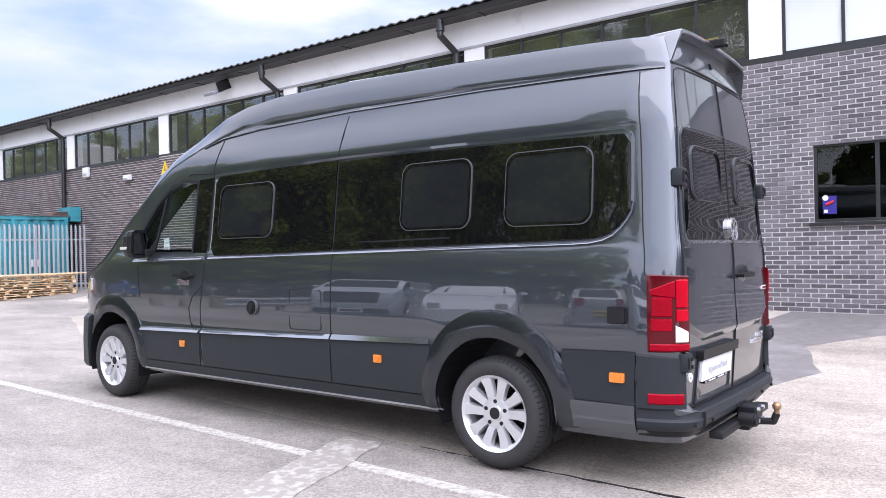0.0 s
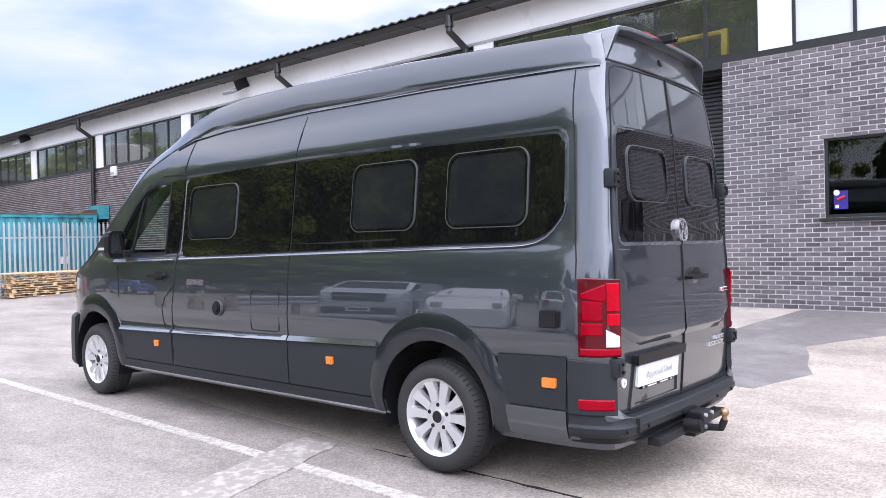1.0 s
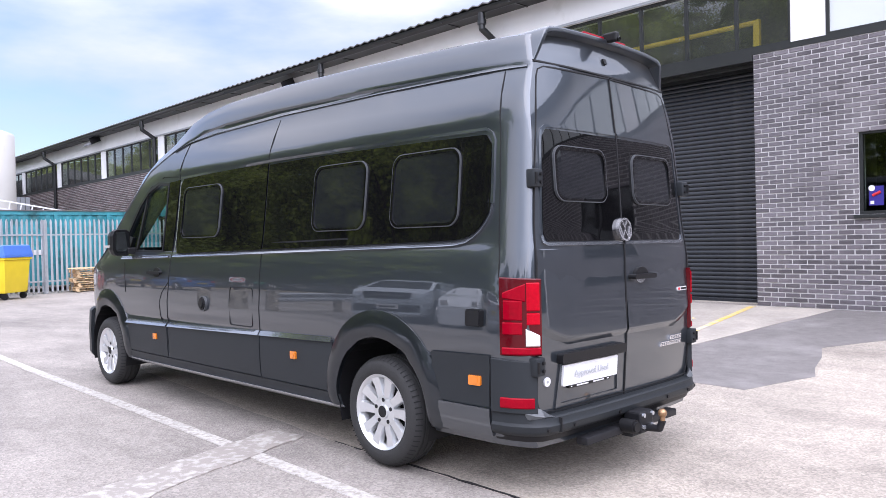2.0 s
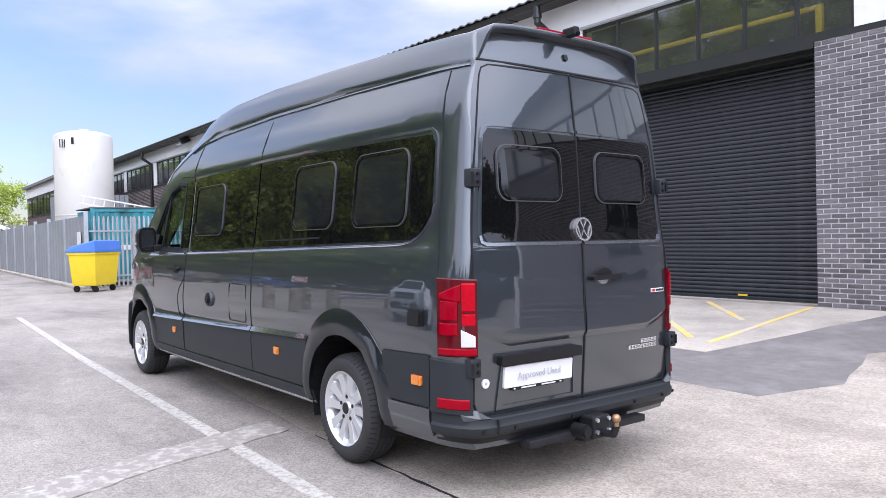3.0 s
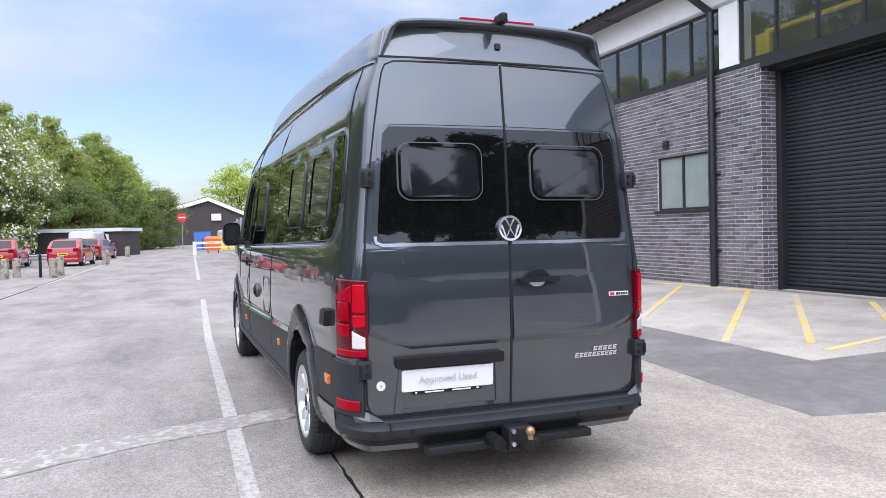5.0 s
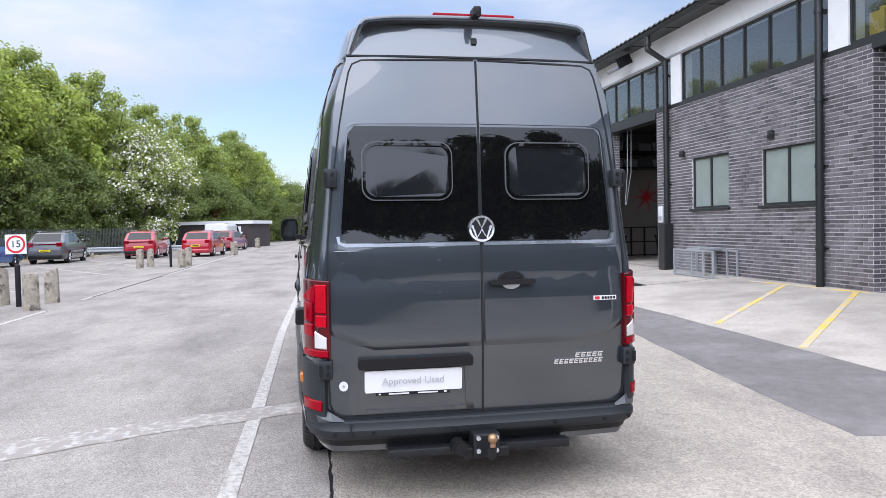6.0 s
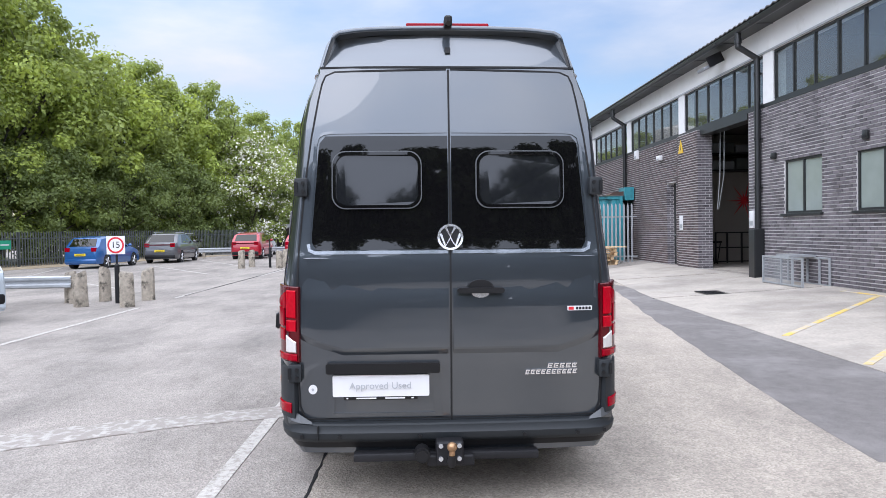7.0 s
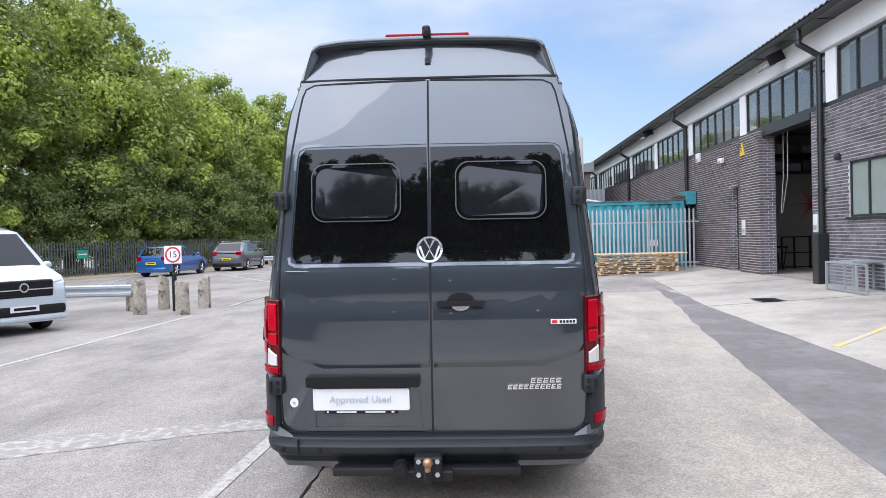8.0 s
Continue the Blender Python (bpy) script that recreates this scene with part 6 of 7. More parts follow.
for p, q, a, b in near_spots:
    ob = new("brick", one)
    ob.parent = walls[0]
    ob.location = (q - bl, FY + random.uniform(-0.003, 0.001), a)
# proud brick pier beside the open bay, and the recessed side door
pier = solid("wall_pier_bay", boxes((-21.346, -19.634, FY - 0.112, FY + 0.006, 0.0, HEAD)), M_MORTAR, "proud brick pier beside the open bay", "wall", "structure")
vs, fs = brick_data(list(brick_spots(-21.35, -19.63, [], 0.16, HEAD - 0.02)), 0.122, 31)
me = bpy.data.meshes.new("brickwork")
me.from_pydata(vs, [], fs)
me.materials.append(M_BRICKFAR)
ob = new("brickwork", me)
ob.parent = pier
tagged(ob, kind="stuff")
dr = thing("door_1", "dark steel side door deep in the brick recess", "door", kind="structure")
part("leaf", boxes((-22.74, -21.86, FY + 0.24, FY + 0.29, 0.236, 2.96)), M_FRAME, dr)
part("door_handle", boxes((-22.66, -22.52, FY + 0.20, FY + 0.235, 1.20, 1.24), bevel=0.008), M_GALV, dr)
# brick returns at the shutter and bay jambs
vs, fs = [], []
for xj, sgn, y0, y1 in ((-8.52, 1, FY + 0.0, 13.85), (-19.63, 1, FY - 0.11, FY + 0.33), (-16.42, -1, FY, FY + 0.33), (-22.75, 1, FY, FY + 0.24)):
    row, z = 0, 0.16
    while z + COURSE < (HEAD if xj > -22 else 2.95):
        y = y0 - (0.11 if row % 2 else 0)
        while y < y1:
            a, b = max(y, y0 + 0.002), min(y + LENGTH - JOINT, y1)
            if b - a > 0.04:
                k = len(vs)
                vs += [(xj + sgn * 0.004, a, z), (xj + sgn * 0.004, b, z), (xj + sgn * 0.004, b, z + hb), (xj + sgn * 0.004, a, z + hb), (xj - sgn * 0.01, a, z), (xj - sgn * 0.01, b, z), (xj - sgn * 0.01, b, z + hb), (xj - sgn * 0.01, a, z + hb)]
                fs += [(k, k + 1, k + 2, k + 3), (k + 4, k, k + 3, k + 7), (k + 1, k + 5, k + 6, k + 2), (k + 3, k + 2, k + 6, k + 7), (k + 4, k + 5, k + 1, k)]
            y += LENGTH
        z += COURSE
        row += 1
me = bpy.data.meshes.new("brickwork")
me.from_pydata(vs, [], fs)
me.materials.append(M_BRICKS)
ob = new("brickwork", me)
ob.parent = walls[1]
tagged(ob, kind="stuff")

# ---- yard beyond the van: container, palisade, pallets, bins, tank ----


def pale(h, w=0.07):
    bm = bmesh.new()
    prism(bm, [(-w / 2, 0), (w / 2, 0), (w / 2, h - 0.09), (w * 0.2, h), (-w * 0.2, h), (-w / 2, h - 0.09)], lambda u, v, d: (u, -0.012 + d + 0.012 * math.cos(u / w * 3), v), 0.012)
    return bm


def palisade(label, ax, ay, bx, by, h, material, step=0.155, category="fence", rails=(0.4, 1.9), post_every=2.75):
    L = math.hypot(bx - ax, by - ay)
    m = Matrix.Translation((ax, ay, gz(ay) if ay < 30 else 0)) @ Matrix.Rotation(math.atan2(by - ay, bx - ax), 4, "Z")
    f = thing("palisade_fence", label, category, m)
    me = mesh_from("pale", pale(h), material)
    n = int(L / step)
    for k in range(min(n, 300)):
        o = new("pale", me)
        o.parent = f
        o.location = (0.05 + k * step, -0.03, 0.05)
    if n > 300:
        bm = bmesh.new()
        for k in range(300, n):
            box(bm, k * step, k * step + 0.07, -0.04, -0.028, 0.05, h)
        tagged(part("far_pales", bm, material, f), kind="stuff")
    for z in rails:
        part("rail", boxes((0, L, -0.025, 0.02, z - 0.025, z + 0.025)), material, f)
    for k in range(int(L / post_every) + 1):
        part("post", boxes((k * post_every - 0.04, k * post_every + 0.04, 0.0, 0.09, 0, h + 0.02)), material, f)
    return f


FH = 2.35
palisade("galvanised palisade fence before the container", -25.3, 8.6, -25.6, 13.2, FH, M_GALV)
palisade("galvanised palisade gate corner by the sheeted fence", -25.3, 8.6, -25.0, 7.15, FH, M_GALV)
ct = thing("shipping_container", "teal steel container behind the palisade fence", "container", Matrix.Translation((-29.0, 7.6, 0.1)))
bm = bmesh.new()
rings = []
for k in range(60):
    y = 0.1 + 5.1 * k / 59
    x = 2.44 - (0.03 if (k // 2) % 2 else 0.0)
    rings.append([(x, y, 0.15), (x, y, 2.52)])
loft(bm, rings, closed=False, caps=False)
part("front_sheet", bm, M_TEAL, ct)
part("shell", boxes((0, 2.40, 0, 5.3, 0.1, 2.55)), M_TEAL, ct)
part("top_rail", boxes((2.36, 2.47, -0.02, 5.32, 2.5, 2.62)), M_TEAL, ct)
part("roof_edge", boxes((-0.02, 2.50, -0.05, 5.35, 2.62, 2.66)), M_ROOF, ct, "rusty brown roof edge")
for y in (0.0, 1.75, 3.5, 5.25):
    part("corner_post", boxes((2.36, 2.48, y - 0.06, y + 0.06, 0.1, 2.62)), M_TEAL, ct)
part("label_plate", boxes((2.475, 2.485, 0.9, 1.45, 1.15, 1.32)), M_WHITE, ct)
part("label_plate", boxes((2.475, 2.485, 4.0, 4.3, 0.9, 1.15)), M_WHITE, ct)
canopy = thing("rusty_canopy", "small rusty sheet canopy on the container", "canopy", Matrix.Translation((-27.6, 12.2, 2.76)))
bm = bmesh.new()
prism(bm, [(0.2, 0), (1.0, 0), (0.9, 0.16), (0.4, 0.12)], lambda u, v, d: (d, u, v), 0.9)
M_RUST = mat("rusty_sheet", (0.085, 0.05, 0.04), 0.8, 0, 0.3, 4)
part("sheet", bm, M_RUST, canopy)
part("side_box", boxes((0.2, 1.1, 0.8, 1.15, -0.2, 0.3)), M_TEAL, canopy)
# white tarpaulin frame above the container
tp = thing("scaffold_ladder_frame", "white lattice ladder frame stacked on the container", "ladder", Matrix.Translation((-28.2, 8.5, 2.78)) @ pose(0, 0, 0, -10, 0, 0))
for z in (0, 0.28):
    part("beam", boxes((-0.03, 0.03, -1.0, 1.9, z, z + 0.05)), M_WHITE, tp)
for k in range(8):
    part("rung", boxes((-0.02, 0.02, -0.9 + k * 0.36, -0.87 + k * 0.36, 0.05, 0.28)), M_WHITE, tp)

pal = thing("pallet_stack", "stack of pale wooden pallets by the fence", "pallets", Matrix.Translation((-24.75, 9.35, gz(10))) @ Matrix.Rotation(radians(84), 4, "Z"))
for lv in range(5):
    z = lv * 0.145
    dx = 0.08 * math.sin(lv * 2.3)
    for k in range(3):
        for blk in range(5):
            part("block", boxes((blk * 0.66 + dx, blk * 0.66 + 0.10 + dx, k * 0.5, 0.09 + k * 0.5, z + 0.022, z + 0.098), bevel=0.004), M_WOOD, pal)
        part("bearer", boxes((0 + dx, 2.75 + dx, 0.0 + k * 0.5, 0.09 + k * 0.5, z + 0.098, z + 0.115), bevel=0.004), M_WOOD, pal)
        part("bearer", boxes((0 + dx, 2.75 + dx, 0.0 + k * 0.5, 0.09 + k * 0.5, z + 0.0225, z + 0.036)), M_WOOD, pal)
    for k in range(9):
        part("board", boxes((0.02 + k * 0.33 + dx, 0.13 + k * 0.33 + dx, -0.02, 1.11, z + 0.115, z + 0.137), bevel=0.003), M_WOOD, pal)
    for k in range(4):
        part("board", boxes((0.02 + k * 0.87 + dx, 0.13 + k * 0.87 + dx, -0.02, 1.11, z, z + 0.022), bevel=0.003), M_WOOD, pal)
part("loose_board", boxes((-0.25, 3.1, -0.10, 0.02, 0.745, 0.775)), M_WOOD, pal)
part("loose_board", boxes((-0.1, 3.0, 0.3, 0.45, 0.745, 0.775)), M_WOOD, pal)

# sheeted boundary fence along the yard
fl = math.hypot(30, 0.9)
sf = thing("sheeted_fence", "grey corrugated steel sheet fence along the yard", "fence", Matrix.Translation((-25.2, 7.1, 0)) @ Matrix.Rotation(radians(180 - 1.2), 4, "Z"))
for j in range(8):
    bm = bmesh.new()
    rings = []
    for k in range(24):
        x = j * 3.8 + 3.78 * k / 23
        y = 0.02 if (k // 2) % 2 else -0.02
        rings.append([(x, y, 0.05), (x, y, 2.42), (x, y - 0.006, 2.42), (x, y - 0.006, 0.05)])
    loft(bm, rings)
    part("sheet", bm, M_GALVDULL, sf)
    part("post", boxes((j * 3.8 - 0.05, j * 3.8 + 0.05, -0.06, 0.07, 0, 2.55)), M_GALV, sf)
part("notice", boxes((0.75, 1.35, 0.03, 0.05, 1.2, 1.9)), M_WHITE, sf)
part("kerb", boxes((0, 30.4, 0.05, 0.3, 0, 0.1), bevel=0.02), M_PAD, sf)

yb = thing("wheeled_bin", "yellow wheeled waste bin with blue lid", "bin", Matrix.Translation((-23.7, 7.0, 0)) @ Matrix.Rotation(radians(-50), 4, "Z"))
bm = bmesh.new()
loft(bm, [[(-0.5 * k, -0.42 * k, z), (0.5 * k, -0.42 * k, z), (0.5 * k, 0.42 * k, z), (-0.5 * k, 0.42 * k, z)] for z, k in ((0.2, 0.92), (0.25, 0.98), (1.15, 1.12), (1.16, 1.2), (1.22, 1.2))])
part("bin_body", bm, M_BINY, yb, "", 30)
bm = bmesh.new()
loft(bm, [[(-0.62, -0.53, 1.225), (0.62, -0.53, 1.225), (0.62, 0.53, 1.225), (-0.62, 0.53, 1.225)], [(-0.62, -0.53, 1.26), (0.62, -0.53, 1.26), (0.62, 0.53, 1.30), (-0.62, 0.53, 1.30)],
          [(-0.58, -0.45, 1.38), (0.58, -0.45, 1.38), (0.58, 0.46, 1.56), (-0.58, 0.46, 1.56)], [(-0.52, -0.38, 1.42), (0.52, -0.38, 1.42), (0.52, 0.42, 1.59), (-0.52, 0.42, 1.59)]])
part("bin_lid", bm, M_BINB, yb, "blue plastic lid, shut")
for x in (-0.4, 0.4):
    for y in (-0.33, 0.33):
        bm = bmesh.new()
        rod(bm, (x - 0.03, y, 0.1), (x + 0.03, y, 0.1), 0.1, 14)
        part("castor", bm, M_BLACK, yb)

tk = thing("storage_tank", "tall cream cylindrical storage tank behind the fence", "tank", Matrix.Translation((-34.4, 8.98, 0)))
bm = bmesh.new()
R = 1.2
loft(bm, [[(r * math.cos(2 * math.pi * k / 40), r * math.sin(2 * math.pi * k / 40), z) for k in range(40)] for z, r in ((0.0, R), (2.7, R), (2.71, R + 0.015), (2.75, R + 0.015), (2.76, R), (6.15, R), (6.25, R - 0.05), (6.36, R - 0.35), (6.44, R - 0.8), (6.47, 0.15))])
part("shell", bm, M_TANK, tk, "", 30)
part("mark", boxes((R - 0.02, R + 0.03, -0.72, -0.62, 5.72, 6.0)), M_STEEL, tk)
bm = bmesh.new()
for k in range(3):
    box(bm, 0.80, 0.82, -1.10 + k * 0.09, -1.06 + k * 0.09, 5.6, 5.95)
part("mark", bm, M_STEEL, tk)
part("hatch", boxes((-0.2, 0.2, -0.2, 0.2, 6.45, 6.52), bevel=0.02), M_GALV, tk)
shd = thing("slatted_shed", "grey upright-boarded plant shed behind the fence", "shed", Matrix.Translation((-41.5, 8.8, 0)))
part("shed_body", boxes((0, 3.2, 0, 3, 0, 3.9)), M_FENCEDARK, shd)
for k in range(14):
    part("board", boxes((3.2, 3.22, 0.02 + k * 0.215, 0.2 + k * 0.215, 0, 3.9)), M_GALVDULL, shd)
    part("board", boxes((0.02 + k * 0.23, 0.2 + k * 0.23, -0.02, 0.0, 0, 3.9)), M_GALVDULL, shd)
ann = thing("annex_building", "low dark-windowed works annex beyond the tank", "building", Matrix.Translation((-56, 9.8, 0)))
part("wall", boxes((0, 13, 0, 1.9, 0, 5.2)), M_BRICKFAR, ann)
bm = bmesh.new()
prism(bm, [(-0.3, 5.2), (-0.3, 5.35), (2.1, 5.8), (2.1, 5.2)], lambda u, v, d: (d, u, v), 13.3)
part("roof", bm, M_FARGREY, ann)
part("fascia", boxes((0, 13.05, -0.06, -0.01, 4.6, 5.2)), M_RENDER, ann)
for k in range(6):
    w = part("window", boxes((0.4 + k * 2.1, 2.2 + k * 2.1, -0.05, -0.01, 3.3, 4.5)), M_FRAME, ann)
    part("pane", boxes((0.5 + k * 2.1, 1.27 + k * 2.1, -0.06, -0.05, 3.4, 4.4)), M_GLASSIN, w)
    part("pane", boxes((1.33 + k * 2.1, 2.1 + k * 2.1, -0.06, -0.05, 3.4, 4.4)), M_GLASSIN, w)

ob_ = thing("orange_skip_bin", "orange wheeled bin by the barrier", "bin", Matrix.Translation((-62, 6.5, 0)) @ Matrix.Diagonal((0.68, 0.68, 0.8, 1)))
bm = bmesh.new()
loft(bm, [[(-0.6 * k, -0.9 * k, z), (0.6 * k, -0.9 * k, z), (0.6 * k, 0.9 * k, z), (-0.6 * k, 0.9 * k, z)] for z, k in ((0.25, 0.9), (1.3, 1.1), (1.4, 1.15))])
part("bin_body", bm, M_ORANGE, ob_)
bm = bmesh.new()
loft(bm, [[(-0.7, -1.0, 1.42), (0.7, -1.0, 1.42), (0.7, 1.0, 1.42), (-0.7, 1.0, 1.42)], [(-0.5, -0.7, 1.7), (0.5, -0.7, 1.7), (0.5, 0.7, 1.7), (-0.5, 0.7, 1.7)]])
part("bin_lid", bm, M_ORANGE, ob_)
for y in (-0.6, 0.6):
    bm = bmesh.new()
    rod(bm, (0.3, y - 0.05, 0.13), (0.3, y + 0.05, 0.13), 0.13, 12)
    part("castor", bm, M_BLACK, ob_)
for k, (x, y, mt, lab) in enumerate(((-70, 6.0, M_BINB, "blue waste skip beyond the barrier"), (-69, 8.2, M_BINY, "yellow skip beyond the barrier"))):
    sk = thing("skip", lab, "skip", Matrix.Translation((x, y, 0)) @ Matrix.Diagonal((0.68, 0.68, 0.9, 1)))
    bm = bmesh.new()
    loft(bm, [[(-0.9 * kk, -1.1 * kk, z), (0.9 * kk, -1.1 * kk, z), (0.9 * kk, 1.1 * kk, z), (-0.9 * kk, 1.1 * kk, z)] for z, kk in ((0.1, 0.85), (1.9 - 0.5 * k, 1.0), (2.0 - 0.5 * k, 1.05))])
    part("skip_body", bm, mt, sk)
    part("rib", boxes((0.86, 0.95, -0.05, 0.05, 0.2, 1.3)), M_STEEL, sk)
bar = thing("boom_barrier", "white and yellow boom barrier across the yard", "barrier", Matrix.Translation((-57, 4.9, 0)))
part("boom", boxes((-0.05, 0.05, 0, 5.8, 0.80, 0.98)), M_WHITE, bar)
for k in range(5):
    part("boom_band", boxes((-0.055, 0.055, 1.0 + k * 1.0, 1.5 + k * 1.0, 0.84, 0.95)), M_YELLOW, bar)
part("boom_low", boxes((-0.04, 0.04, 0.2, 5.6, 0.50, 0.58)), M_WHITE, bar)
part("boom_post", boxes((-0.12, 0.12, -0.1, 0.15, 0, 1.0)), M_WHITE, bar)

gh = thing("gabled_works_building", "dark clad gabled works building with white verge", "building", Matrix.Translation((-116, 6.6, 0)))
bm = bmesh.new()
prism(bm, [(-8.2, 0), (9, 0), (9, 3.6), (2.2, 6.6), (-8.2, 3.6)], lambda u, v, d: (-d, u, v), 25)
part("wall", bm, M_DARKWALL, gh)
for a, b in (((-8.7, 3.35), (2.2, 6.55)), ((2.2, 6.55), (9.5, 3.35))):
    bm = bmesh.new()
    prism(bm, [a, b, (b[0], b[1] + 0.55), (a[0], a[1] + 0.55)], lambda u, v, d: (0.5 - d, u, v), 0.5)
    part("verge", bm, M_WHITE, gh)
    bm = bmesh.new()
    prism(bm, [(a[0], a[1] + 0.56), (b[0], b[1] + 0.56), (b[0], b[1] + 0.66), (a[0], a[1] + 0.66)], lambda u, v, d: (0.5 - d, u, v), 26)
    part("roof", bm, M_FARGREY, gh)
part("air_unit", boxes((0.02, 0.4, 2.6, 4.0, 3.6, 4.6)), M_WHITE, gh)
part("sign_panel", boxes((0.02, 0.08, -7.6, -5.6, 2.3, 3.3)), M_SIGNRED, gh)
part("window", boxes((0.01, 0.05, 5.5, 8.5, 1.7, 2.9)), M_PANEDARK, gh)
part("low_roof", boxes((-6, -1, 9.6, 24, 2.6, 4.3)), M_FARGREY, gh)


def stop_sign(x, y, h):
    t = thing("no_entry_sign", "round red sign on a grey pole", "sign", Matrix.Translation((x, y, 0)))
    bm = bmesh.new()
    rod(bm, (0, 0, 0), (0, 0, h), 0.05, 8)
    part("pole", bm, M_GALVDULL, t)
    bm = bmesh.new()
    rod(bm, (0.06, 0, h - 0.2), (0.09, 0, h - 0.2), 0.5, 24)
    part("disc", bm, M_SIGNRED, t)
    part("bar", boxes((0.09, 0.10, -0.33, 0.33, h - 0.27, h - 0.13)), M_WHITE, t)


stop_sign(-83, 4.5, 3.6)
stop_sign(-74, -4.5, 3.2)
wc = thing("white_cabin", "long white-roofed dark site cabin", "cabin", Matrix.Translation((-62.5, -3.9, 0)) @ Matrix.Rotation(radians(-14), 4, "Z"))
part("cabin_body", boxes((-5, 0, -3.6, 3.6, 0, 1.95)), M_DARKWALL, wc)
part("cabin_roof", boxes((-5.2, 0.2, -3.8, 3.8, 1.95, 2.22)), M_WHITE, wc)
part("notice", boxes((0.01, 0.03, 1.9, 2.7, 1.3, 1.75)), M_WHITE, wc)
part("door", boxes((0.005, 0.04, 0.4, 1.2, 0.05, 1.85)), M_WHITE, wc)

# ---- parking row: posts, rails, sign, cars ----
rng_p = random.Random(11)


def timber_post(x, y, h, r, tilt):
    bm = bmesh.new()
    rings = []
    n = 9
    prof = [(0.0, 1.0), (h * 0.3, 0.98), (h * 0.7, 0.96), (h - 0.06, 0.95), (h, 0.82)]
    wob = [rng_p.uniform(0.92, 1.08) for _ in range(n)]
    cut = rng_p.uniform(-0.05, 0.05)
    for z, k in prof:
        rings.append([(r * k * wob[i] * math.cos(2 * math.pi * i / n), r * k * wob[i] * 0.9 * math.sin(2 * math.pi * i / n), z + (cut * math.cos(2 * math.pi * i / n) if z > h - 0.1 else 0)) for i in range(n)])
    loft(bm, rings)
    m = mesh_from("timber_bollard", bm, M_POST, 40)
    ob = new("timber_bollard", m)
    ob.matrix_world = Matrix.Translation((x, y, 0)) @ pose(0, 0, 0, tilt[0], tilt[1], rng_p.uniform(0, 360))
    return tagged(ob, "weathered grey timber bollard, split and stained", "bollard", "timber bollards of the parking row")


for x, y in ((-13.85, -2.46), (-15.15, -2.47), (-13.62, -1.38), (-15.2, -1.49), (-14.9, -3.15)):
    timber_post(x, y, rng_p.uniform(0.70, 0.80), 0.155, (rng_p.uniform(-2, 2), rng_p.uniform(-2, 2)))
for x, y in ((-30.2, -2.75), (-31.4, -2.55), (-29.8, -1.05), (-31.0, -0.95), (-43, -0.2), (-44.3, -0.2), (-58, 0.2), (-59, 0.2)):
    timber_post(x, y, rng_p.uniform(0.72, 0.82), 0.155, (rng_p.uniform(-2, 2), rng_p.uniform(-2, 2)))


def sign15(x, y, lettered):
    t = thing("speed_sign" if lettered else "marker_post", "white speed sign with red ring on a black bollard" if lettered else "black steel bollard post", "sign" if lettered else "bollard", Matrix.Translation((x, y, 0)))
    bm = bmesh.new()
    rod(bm, (0, 0, 0), (0, 0, 0.85), 0.055, 12)
    ball(bm, (0, 0, 0.85), 0.055, 12)
    part("bollard", bm, M_STEEL, t, "", 40)
    bm = bmesh.new()
    rod(bm, (0, 0, 0.85), (0, 0, 1.25), 0.025, 8)
    part("pole", bm, M_STEEL, t)
    if not lettered:
        return
    bm = boxes((0.03, 0.04, -0.205, 0.205, 1.11, 1.52), bevel=0.0)
    plate_ = part("plate", bm, M_WHITE, t)
    circ = lambda r: [(r * math.cos(2 * math.pi * a / 40), 1.315 + r * math.sin(2 * math.pi * a / 40)) for a in range(40)]
    part("ring", frame_ring(bmesh.new(), circ(0.185), circ(0.145), lambda u, v, d: (0.0405 + d, u, v), 0, 0.004), M_SIGNRED, plate_)
    lettering("number", "15", 0.205, M_STEEL, plate_, Matrix.Translation((0.043, 0, 1.315)) @ Matrix(((0, 0, 1, 0), (1, 0, 0, 0), (0, 1, 0, 0), (0, 0, 0, 1))))


sign15(-14.55, -1.95, True)
sign15(-30.6, -1.6, False)
sign15(-58, -0.6, False)


def crash_rail(ax, ay, bx, by):
    L = math.hypot(bx - ax, by - ay)
    t = thing("crash_barrier", "galvanised corrugated crash barrier on timber posts", "barrier", Matrix.Translation((ax, ay, 0)) @ Matrix.Rotation(math.atan2(by - ay, bx - ax), 4, "Z"))
    bm = bmesh.new()
    loft(bm, [[(x, y, z) for y, z in ((0, 0.36), (0.045, 0.39), (0.045, 0.44), (0.0, 0.48), (0.0, 0.52), (0.045, 0.56), (0.045, 0.61), (0, 0.64), (-0.012, 0.64), (0.033, 0.60), (0.033, 0.57), (-0.012, 0.53), (-0.012, 0.47), (0.033, 0.43), (0.033, 0.40), (-0.012, 0.36))] for x in (0, L)])
    part("rail", bm, M_GALV, t)
    for k in range(int(L / 2) + 1):
        part("post", boxes((k * 2.0 - 0.07, k * 2.0 + 0.07, -0.2, -0.015, 0, 0.55)), M_POST, t)


crash_rail(-14.6, -3.0, -14.6, -9.0)
crash_rail(-44.3, -6.3, -44.3, -10.6)
crash_rail(-44.3, -2.9, -44.3, -4.1)


